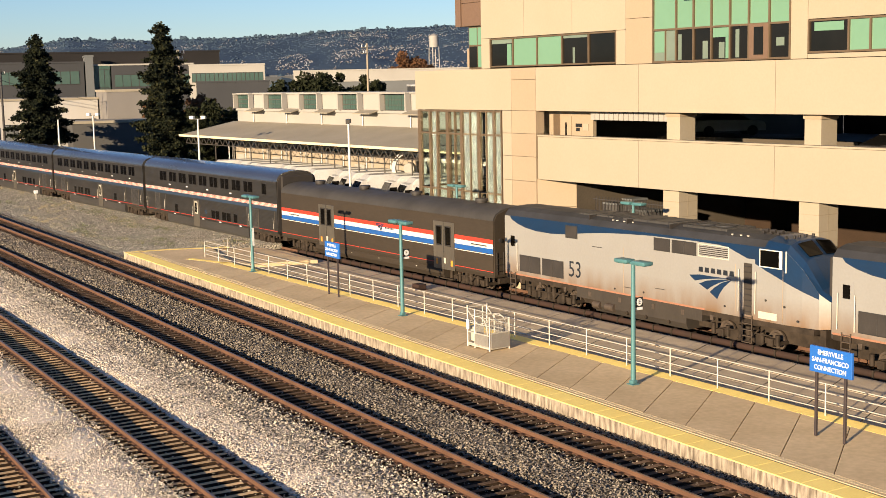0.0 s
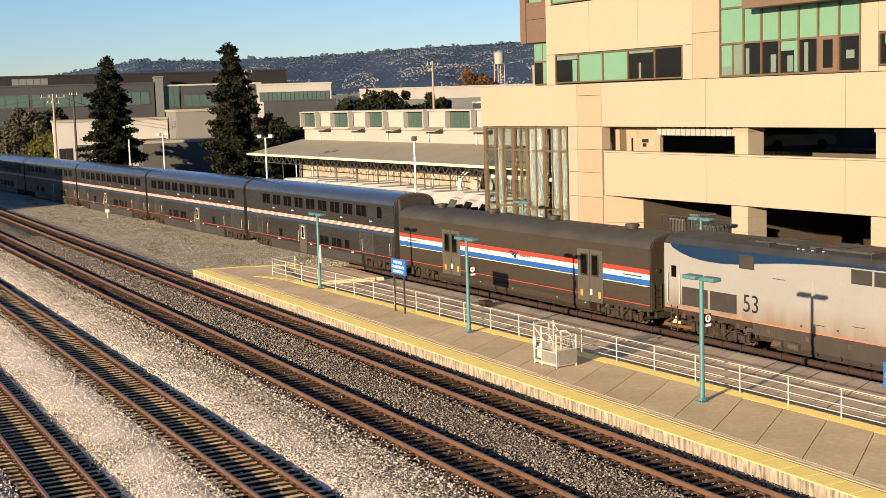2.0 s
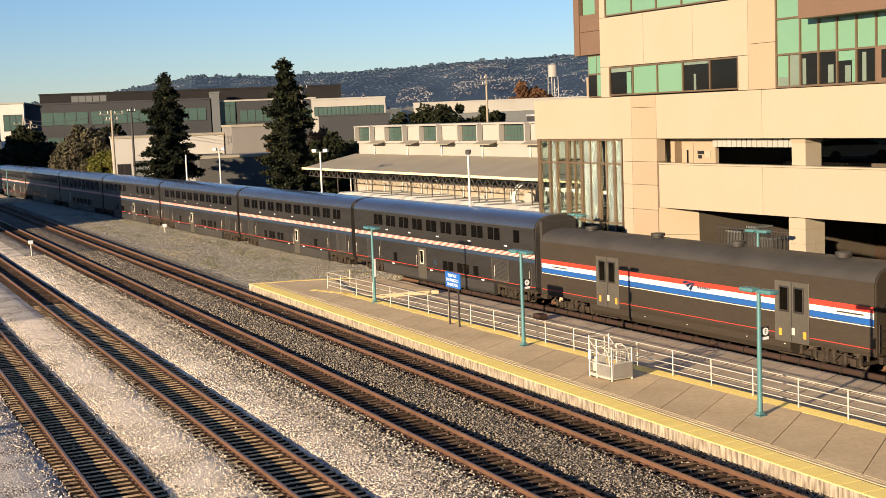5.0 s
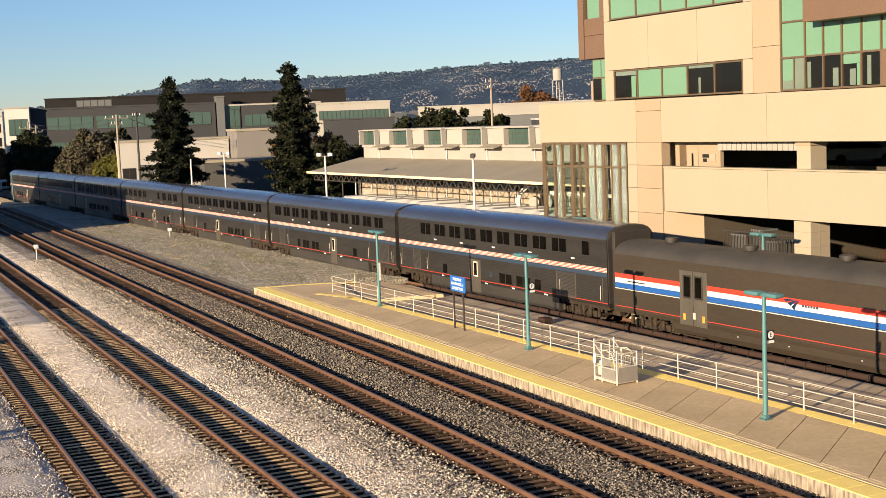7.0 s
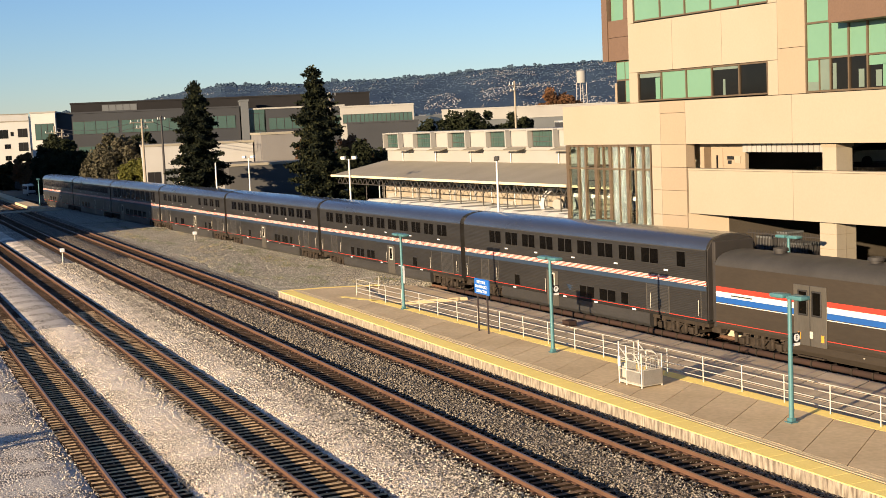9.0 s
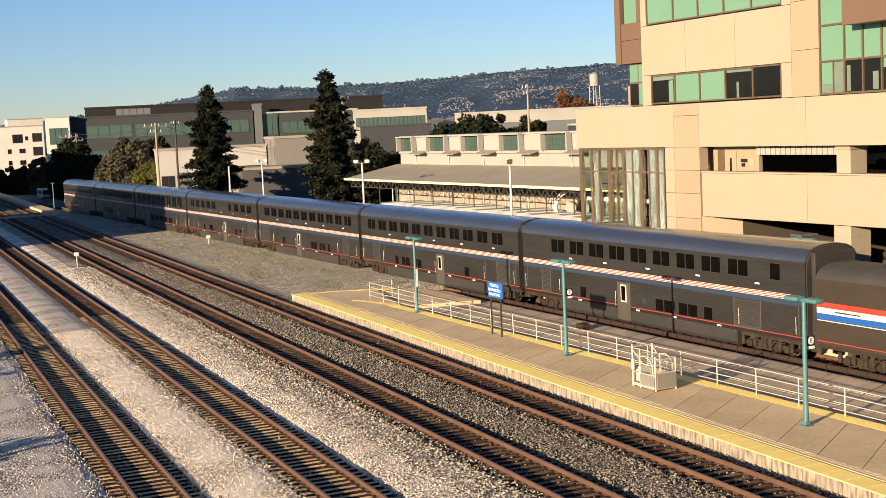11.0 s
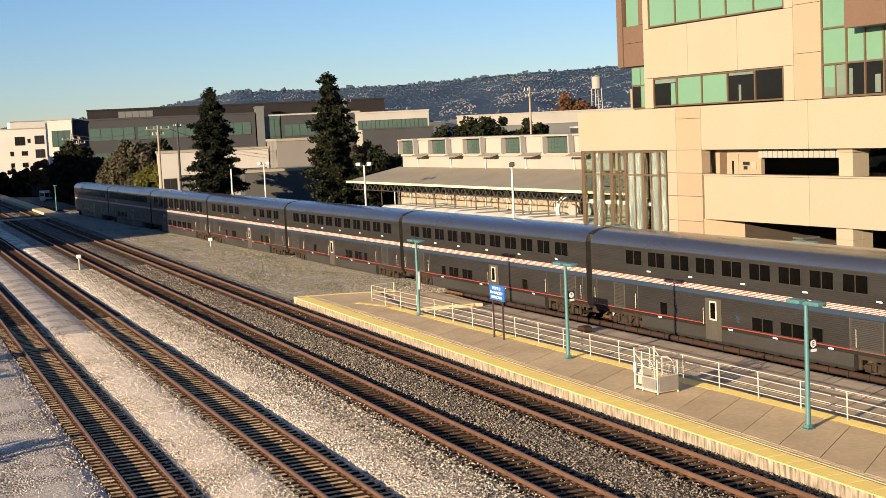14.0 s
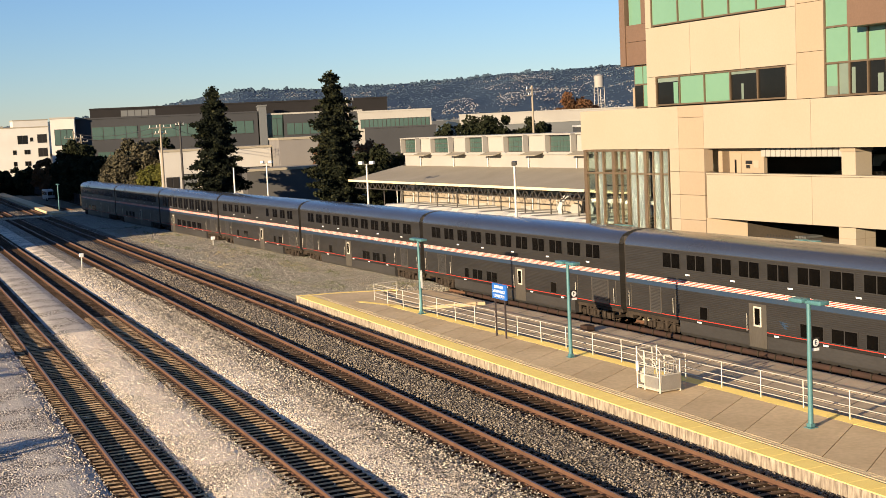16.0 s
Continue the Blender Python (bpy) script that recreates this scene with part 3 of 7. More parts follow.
def platform():
    p = new("platform")
    tagged(p, "low concrete platform with yellow edge strips and brick edge face", "platform", kind="structure")
    part("core", poly(nb(), [(25.36, 2), (back_edge(2), 2), (back_edge(75), 75), (25.36, 75)], -0.7, PLAT - 0.06), "joint_dark", p)
    end = [(25.36, 74.5), (29.3, 74.5), (30.2, 79.0), (30.9, 82.5), (30.4, 82.7), (28.3, 83.5), (25.36, 83.9)]
    part("ramp", poly(nb(), [(29.2, 74.0), (34.4, 73.0), (34.5, 78.2), (33.9, 80.8), (31.95, 82.2), (30.9, 82.5), (30.2, 79.0)], -0.7, 0.12), "concrete", p)
    part("platform_end", poly(nb(), end, -0.7, PLAT - 0.004), "concrete", p)
    # paving slabs with open joints, laid askew to the edge
    skew, pitch, x0 = 0.75, 2.02, 26.62
    for k in range(38):
        y = -0.35 + pitch * k

        def row(y):
            # where the slanting joint that starts at (x0, y) meets the yellow line at the back
            x1 = x0
            for _ in range(6):
                x1 = back_edge(y + skew * (x1 - x0)) - 0.60
            return (x1, y + skew * (x1 - x0))
        a, b = row(y + 0.018), row(y + pitch - 0.018)
        part("slab", poly(nb(), [(x0, y + 0.018), a, b, (x0, y + pitch - 0.018)], PLAT - 0.08, PLAT + random.uniform(-0.003, 0.003)), "concrete", p)
    # narrow border of three cast strips between the slabs and the yellow tiles
    for xa, xb, dz, mt in ((26.17, 26.235, -0.012, "concrete_old"), (26.26, 26.40, 0.004, "concrete"), (26.43, 26.60, 0.0, "border")):
        me = finish(box(nb(), xa, xb, 0.004, 3.03, PLAT - 0.08, PLAT + dz, 0.004), "border_strip", mt)
        y = 2.0
        while y < 82.4:
            part("border_strip", me, None, p, m=pose(0, y, 0))
            y += 3.04
    # yellow tactile tiles at the track edge, and the painted line along the railing
    me = finish(box(nb(), 25.27, 26.15, 0.003, 0.907, PLAT - 0.03, PLAT + 0.006, 0.008), "edge_tile", "yellow")
    y = 2.0
    while y < 82.6:
        part("edge_tile", me, None, p, m=pose(0, y, 0))
        y += 0.91
    me = finish(box(nb(), -0.66, 0, 0.004, 1.816, PLAT - 0.08, PLAT + 0.004), "line_tile", "yellow")
    y = 2.0
    while y < 74.5:
        part("line_tile", me, None, p, m=pose(back_edge(y), y, 0, 0, 0, TURN))
        y += 1.82
    for (xa, ya), (xb, yb) in (((25.4, 83.6), (28.3, 83.15)), ((28.3, 83.15), (30.4, 82.35)), ((30.4, 82.35), (31.95, 81.85)), ((27.7, 77.9), (back_edge(74.5) - 0.3, 74.5))):
        d = Vector((xb - xa, yb - ya)).normalized()
        q = Vector((-d.y, d.x)) * 0.22
        part("line_tile", poly(nb(), [(xa - q.x, ya - q.y), (xb - q.x, yb - q.y), (xb + q.x, yb + q.y), (xa + q.x, ya + q.y)], PLAT - 0.05, PLAT + 0.004), "yellow", p)
    # face of upright blocks below the edge
    me = finish(box(nb(), 25.30, 25.36, 0.006, 0.294, -0.42, PLAT - 0.034, 0.008), "brick", "brick_edge")
    y = 14.0
    while y < 83.4:
        part("brick", me, None, p, m=pose(random.uniform(-0.006, 0.006), y, random.uniform(-0.01, 0.0)))
        y += 0.30
    w = new("walkway")
    w.matrix_basis = pose(31.02, 35, 0, 0, 0, TURN)
    tagged(w, "sunken concrete walkway of large slabs beside the train track", "pavement", kind="structure")
    bx("core", (0, 6.3, -33, 39.4, -0.7, -0.19), "crib_dark", w)
    me = finish(poly(nb(), [(0.025, 0.03), (2.02, 0.9), (2.02, 3.26), (0.025, 2.39)], -0.2, -0.10), "slab", "concrete_old")
    for i in range(3):
        y = -34.0
        while y < 36:
            part("slab", me, None, w, m=pose(0.01 + i * 2.045, y + i * 0.89, random.uniform(-0.004, 0.004)))
            y += 2.41


def railing():
    """Tubular railing along the back of the platform, post by post."""
    f = thing("railing", pose(back_edge(35) - 0.25, 35, PLAT, 0, 0, TURN), "pale galvanised tubular railing with four rails", "railing")
    post = finish(rod(nb(), (0, 0, -0.1), (0, 0, 1.07), 0.026, n=10), "post", "railing", True)
    y0, y1, n = -28.0, 40.6, 30
    for i in range(n):
        part("post", post, None, f, m=pose(0, y0 + (y1 - y0) * i / (n - 1), 0))
    for z in (0.22, 0.48, 0.76, 1.05):
        part("rail", rod(nb(), (0, y0, z), (0, y1, z), 0.02, n=8), "railing", f, smooth=True)
    # return at the platform end
    g = thing("railing", pose(back_edge(35) - 0.25, 35, PLAT, 0, 0, TURN) @ pose(0, 40.6, 0), "pale galvanised railing return at the platform end", "railing")
    for x, y in ((0.08, 2.3), (1.75, 2.5)):
        part("post", post, None, g, m=pose(x, y, 0))
    for z in (0.22, 0.48, 0.76, 1.05):
        bm = nb()
        rod(bm, (0, 0.0, z), (0.08, 2.3, z), 0.02)
        rod(bm, (0.08, 2.3, z), (1.75, 2.5, z), 0.02)
        part("rail", bm, "railing", g, smooth=True)


def text_mesh(body, size, depth=0.006, align="CENTER", bold=0.0):
    cu = bpy.data.curves.new("text", "FONT")
    cu.body, cu.size, cu.extrude, cu.align_x, cu.align_y = body, size, depth, align, "CENTER"
    cu.offset = bold
    ob = bpy.data.objects.new("text", cu)
    scene.collection.objects.link(ob)
    me = bpy.data.meshes.new_from_object(ob.evaluated_get(bpy.context.evaluated_depsgraph_get()))
    bpy.data.objects.remove(ob)
    return me


def lettering(name, body, size, material, parent, m, depth=0.006, squash=1.0, bold=0.0):
    me = text_mesh(body, size, depth, bold=bold)
    me.transform(Matrix.Diagonal((squash, 1, 1, 1)))
    me.materials.clear()
    me.materials.append(M[material])
    return part(name, me, None, parent, m=m)


def street_lamp(m, letter=None, small=False):
    """Teal platform lamp: square tapered post on a base plate, two flat heads on a cross arm."""
    t = thing("platform_lamp", m, "teal painted steel platform lamp with two flat box heads", "lamp post", "platform lamps")
    part("base_plate", box(nb(), -0.17, 0.17, -0.17, 0.17, 0, 0.03, 0.006), "teal", t)
    bm = nb()
    box(bm, -0.11, 0.11, -0.11, 0.11, 0.03, 0.16, 0.02)
    part("base_shoe", bm, "teal", t)
    bm = nb()
    rod(bm, (0, 0, 0.1), (0, 0, 4.36), 0.095, 0.075, n=12)
    part("post", bm, "teal", t, smooth=True)
    part("arm", box(nb(), -0.04, 0.04, -0.42, 0.42, 4.34, 4.42, 0.01), "teal", t)
    for s in (-1, 1):
        bm = nb()
        box(bm, -0.21, 0.21, min(s * 0.12, s * 0.80), max(s * 0.12, s * 0.80), 4.36, 4.50, 0.035)
        h = part("lamp_head", bm, "teal", t, smooth=True)
        part("lens", box(nb(), -0.16, 0.16, min(s * 0.2, s * 0.74), max(s * 0.2, s * 0.74), 4.345, 4.358), "teal_dark", h)
    if letter:
        part("letter_board", box(nb(), 0.10, 0.44, -0.02, 0.005, 2.78, 3.13, 0.006), "sign_black", t, "black square board with a white disc")
        bm = nb()
        bmesh.ops.create_cone(bm, cap_ends=True, segments=32, radius1=0.135, radius2=0.135, depth=0.008, matrix=pose(0.27, -0.024, 2.96, 90))
        d = part("letter_disc", bm, "sign_white", t)
        lettering("letter", letter, 0.22, "sign_black", t, pose(0.27, -0.03, 2.96, 90, 0, 0), 0.003)
        part("plate", box(nb(), 0.11, 0.43, -0.02, 0.003, 2.67, 2.77, 0.004), "sign_white", t)
    return t


def lamps():
    for (x, y, l) in ((28.85, 35.2, "E"), (28.85, 52.1, "F"), (28.75, 69.9, None)):
        t = street_lamp(pose(x, y, PLAT, 0, 0, TURN), l)
        if l is None:
            part("notice", box(nb(), -0.02, 0.10, -0.125, -0.11, 1.55, 2.6, 0.004), "sign_white", t)
    # the further platform behind the train
    street_lamp(FRONT @ pose(-2.6, 2.9, 0.1))
    street_lamp(FRONT @ pose(-2.6, 19.4, 0.1))


def station_sign(m, label, words=True):
    t = thing("station_sign", m, label, "sign", "station name signs")
    for y in (-0.56, 0.56):
        part("post", box(nb(), -0.04, 0.04, y - 0.04, y + 0.04, 0, 2.62, 0.008), "post_dark", t)
    part("board", box(nb(), -0.05, 0.05, -0.82, 0.82, 1.98, 2.78, 0.02), "sign_blue", t, "bright blue board with white lettering")
    if words:
        for s, rz in ((-1, -90), (1, 90)):
            for i, w in enumerate(("EMERYVILLE", "SAN-FRANCISCO", "CONNECTION")):
                lettering("lettering", w, 0.205, "sign_white", t, pose(s * 0.056, 0, 2.61 - i * 0.235, 90, 0, rz), 0.004, 0.90, 0.003)
    return t


def signs():
    station_sign(pose(29.1, 26.3, PLAT, 0, 0, 0), "blue station sign with white lettering on two dark posts")
    station_sign(pose(28.8, 59.3, PLAT, 0, 0, 0), "blue station sign with white lettering on two dark posts")


def lift_cage():
    """Wheelchair lift: a pale tubular cage with perforated and sheet panels round a deck."""
    t = thing("wheelchair_lift", pose(28.2, 43.7, PLAT, 0, 0, 4), "pale metal wheelchair lift cage parked on the platform", "wheelchair lift")
    part("base_frame", box(nb(), -0.52, 0.52, -0.78, 0.78, 0.06, 0.13, 0.01), "railing", t)
    for x, y, h in ((-0.5, -0.75, 1.42), (0.5, -0.75, 1.30), (-0.5, 0.75, 1.72), (0.5, 0.75, 1.66), (-0.5, 0.25, 1.62), (0.5, 0.25, 1.30)):
        part("post", rod(nb(), (x, y, 0.0), (x, y, h), 0.038, n=10), "railing", t, smooth=True)
    for x in (-0.5, 0.5):
        for z in (0.16, 0.62, 1.02):
            part("side_rail", rod(nb(), (x, -0.75, z), (x, 0.75, z), 0.028), "railing", t, smooth=True)
        # guard hoop that curves down towards the ramp
        pts = [(x, 0.25, 1.30), (x, -0.10, 1.34), (x, -0.38, 1.24), (x, -0.55, 1.02), (x, -0.60, 0.62)]
        bm = nb()
        for p, q in zip(pts, pts[1:]):
            rod(bm, p, q, 0.024)
        part("guard_hoop", bm, "railing", t, smooth=True)
        part("brace", rod(nb(), (x, 0.72, 1.5), (x, 0.1, 1.04), 0.022), "railing", t, smooth=True)
        s = -1 if x < 0 else 1
        panel = part("side_panel", box(nb(), min(x + s * 0.03, x + s * 0.045), max(x + s * 0.03, x + s * 0.045), -0.70, 0.22, 0.17, 0.60, 0.004), "mesh_metal", t, "bright perforated sheet panel")
        for k in range(7):
            y = -0.62 + k * 0.125
            part("wire", rod(nb(), (x, y, 0.62), (x, y, 1.02), 0.009, n=5), "mesh_metal", panel)
        for k in range(3):
            part("wire", rod(nb(), (x, -0.72, 0.72 + k * 0.1), (x, 0.25, 0.72 + k * 0.1), 0.009, n=5), "mesh_metal", panel)
    for y, z in ((0.75, 1.62), (0.75, 1.3), (0.75, 0.9), (-0.75, 1.26), (-0.75, 0.72), (0.25, 1.30)):
        part("end_rail", rod(nb(), (-0.5, y, z), (0.5, y, z), 0.026), "railing", t, smooth=True)
    part("ramp_gate", box(nb(), -0.47, 0.47, -0.825, -0.795, 0.12, 0.70, 0.006), "mesh_metal", t, "bright sheet metal ramp folded up")
    gate = part("gate_mesh", box(nb(), -0.47, 0.47, -0.80, -0.785, 0.70, 0.74, 0.004), "railing", t)
    for k in range(8):
        x = -0.42 + k * 0.12
        part("wire", rod(nb(), (x, -0.76, 0.74), (x, -0.76, 1.24), 0.010, n=5), "mesh_metal", gate)
    part("deck", box(nb(), -0.48, 0.48, -0.72, 0.72, 0.14, 0.17), "mesh_metal", t)
    part("mast_box", box(nb(), -0.34, 0.20, 0.55, 0.88, 0.2, 0.82, 0.03), "railing", t, "pale hydraulic box")
    part("crank", rod(nb(), (-0.58, 0.62, 0.75), (-0.58, 0.62, 1.15), 0.07, n=10), "sign_white", t, smooth=True)
    for x in (-0.45, 0.45):
        for y in (-0.6, 0.6):
            bm = nb()
            rod(bm, (x - 0.03, y, 0.06), (x + 0.03, y, 0.06), 0.06, n=12)
            part("caster", bm, "rubber", t, smooth=True)


# ---------------------------------------------------------------- the train
# metres run since the start, by the clock: the train slows to a stand
RUN = [(0, 0), (0.5, 1.87), (1, 3.74), (1.5, 5.6), (2, 7.44), (2.5, 9.24), (3, 11.0), (3.5, 12.76), (4, 14.52), (4.5, 16.25), (5.5, 19.7), (6.2, 22.06),
       (7, 24.72), (7.5, 26.33), (8, 27.92), (8.5, 29.49), (9, 31.04), (10, 34.08), (10.8, 36.46), (11.5, 38.5), (12, 39.9), (12.5, 41.22), (13, 42.44),
       (13.5, 43.58), (14, 44.66), (14.5, 45.64), (15, 46.5), (15.5, 47.22), (16, 47.82)]
CAR = 25.91
WHEEL_R = 0.457


def run(t):
    """Metres run at t seconds, smooth between the known times."""
    ts, ds = [a for a, _ in RUN], [b for _, b in RUN]
    i = min(max(sum(1 for a in ts if a <= t) - 1, 0), len(ts) - 2)

    def slope(k):
        a, b = max(k - 1, 0), min(k + 1, len(ts) - 1)
        return (ds[b] - ds[a]) / (ts[b] - ts[a])
    h = ts[i + 1] - ts[i]
    u = (t - ts[i]) / h
    return ((2 * u ** 3 - 3 * u * u + 1) * ds[i] + (u ** 3 - 2 * u * u + u) * h * slope(i) + (3 * u * u - 2 * u ** 3) * ds[i + 1] + (u ** 3 - u * u) * h * slope(i + 1))


VEHICLES, WHEELSETS = [], []
SHARED = {}


def shared(key, make):
    if key not in SHARED:
        SHARED[key] = make()
    return SHARED[key]


def wheelset_mesh():
    bm = nb()
    for s in (-1, 1):
        rod(bm, (s * 0.70, 0, 0), (s * 0.80, 0, 0), WHEEL_R, n=28)
        rod(bm, (s * 0.80, 0, 0), (s * 0.86, 0, 0), WHEEL_R * 0.80, WHEEL_R * 0.72, n=20)
        rod(bm, (s * 0.80, 0, 0), (s * 1.0, 0, 0), 0.13, n=10)
        for k in range(3):
            a = k * 2.094
            rod(bm, (s * 0.86, 0.2 * math.cos(a), 0.2 * math.sin(a)), (s * 0.885, 0.2 * math.cos(a), 0.2 * math.sin(a)), 0.05, n=6)
    rod(bm, (-0.7, 0, 0), (0.7, 0, 0), 0.09, n=10)
    return finish(bm, "wheelset", "wheel", True)


def truck_mesh(base):
    bm = nb()
    h = base / 2
    for s in (-1, 1):
        slab(bm, [(-h - 0.5, 0.36), (-h + 0.3, 0.36), (-h + 0.55, 0.18), (h - 0.55, 0.18), (h - 0.3, 0.36), (h + 0.5, 0.36), (h + 0.5, 0.52), (h - 0.35, 0.60),
                  (0.4, 0.72), (-0.4, 0.72), (-h + 0.35, 0.60), (-h - 0.5, 0.52)], s * 0.98, s * 1.16)
        for y in (-h, h):
            box(bm, min(s * 1.0, s * 1.26), max(s * 1.0, s * 1.26), y - 0.17, y + 0.17, 0.26, 0.60, 0.03)
            rod(bm, (s * 1.22, y - 0.42, 0.34), (s * 1.22, y - 0.42, 0.80), 0.10, n=10)
            rod(bm, (s * 1.22, y + 0.42, 0.34), (s * 1.22, y + 0.42, 0.80), 0.10, n=10)
        rod(bm, (s * 1.25, -0.4, 0.3), (s * 1.25, 0.4, 0.3), 0.07, n=8)
        rod(bm, (s * 1.2, -0.2, 0.35), (s * 1.2, -0.2, 0.95), 0.13, n=10)
        rod(bm, (s * 1.2, 0.2, 0.35), (s * 1.2, 0.2, 0.95), 0.13, n=10)
        rod(bm, (s * 1.28, -h, 0.72), (s * 1.28, h, 0.66), 0.035, n=6)
        rod(bm, (s * 1.28, -h * 0.6, 0.9), (s * 1.28, -0.3, 0.42), 0.04, n=6)
    box(bm, -0.98, 0.98, -0.3, 0.3, 0.42, 0.86)
    for y in (-h - 0.45, h + 0.45):
        box(bm, -0.98, 0.98, y - 0.05, y + 0.05, 0.36, 0.5)
    return finish(bm, "truck", "under")


def truck(car, y, base=2.6):
    t = part("truck", shared(("truck", base), lambda: truck_mesh(base)), None, car, "dark greasy steel bogie frame", m=pose(0, y, RAIL_Z))
    for dy in (-base / 2, base / 2):
        w = part("wheelset", shared("wheelset", wheelset_mesh), None, t, m=pose(0, dy, WHEEL_R))
        WHEELSETS.append((w, dy))
    return t


def pane_unit(car, y0, y1, z0, z1, x=-1.55, frame="frame_dark", panes=1, edge=0.05, side=None):
    """A window let into the side of a car: a thin frame, and panes behind its face."""
    s = -1 if x < 0 else 1
    key = (round(y1 - y0, 3), round(z1 - z0, 3), frame, panes, edge, s)

    def make_frame():
        bm = nb()
        w, h = y1 - y0, z1 - z0
        for a in ((0, edge, 0, h), (w - edge, w, 0, h), (edge, w - edge, 0, edge), (edge, w - edge, h - edge, h)):
            box(bm, min(0, s * 0.022), max(0, s * 0.022), a[0], a[1], a[2], a[3])
        for k in range(1, panes):
            c = w * k / panes
            box(bm, min(0, s * 0.022), max(0, s * 0.022), c - edge * 0.6, c + edge * 0.6, edge, h - edge)
        return finish(bm, "window", frame)

    def make_pane():
        bm = nb()
        w, h = y1 - y0, z1 - z0
        for k in range(panes):
            a, b = w * k / panes + edge * 0.5, w * (k + 1) / panes - edge * 0.5
            box(bm, min(s * 0.002, s * 0.010), max(s * 0.002, s * 0.010), a, b, edge * 0.5, h - edge * 0.5)
        return finish(bm, "pane", "car_glass")
    f = part("window", shared(("f",) + key, make_frame), None, car, m=pose(x, y0, z0))
    part("pane", shared(("p",) + key, make_pane), None, f)
    return f


def side_door(car, y0, y1, z0, z1, window=(0.35, 0.65, 0.52, 0.9)):
    d = part("door", box(nb(), -1.568, -1.552, y0, y1, z0, z1, 0.004), "steel_bright", car)
    w, h = y1 - y0, z1 - z0
    ya, yb, za, zb = y0 + w * window[0], y0 + w * window[1], z0 + h * window[2], z0 + h * window[3]
    bm = nb()
    box(bm, -1.592, -1.566, ya - 0.09, yb + 0.09, za - 0.09, zb + 0.09, 0.02)
    f = part("door_window", bm, "frame_pale", d, "pale rounded window frame")
    part("door_glass", box(nb(), -1.598, -1.590, ya, yb, za, zb), "car_glass", d)
    bm = nb()
    rod(bm, (-1.60, y1 + 0.12, z0 + h * 0.35), (-1.60, y1 + 0.12, z0 + h * 0.75), 0.015)
    part("grab_rail", bm, "frame_pale", d)
    for y in (y0 - 0.01, y1 + 0.01):
        part("door_seam", box(nb(), -1.562, -1.551, y - 0.012, y + 0.012, z0, z1), "frame_dark", d)


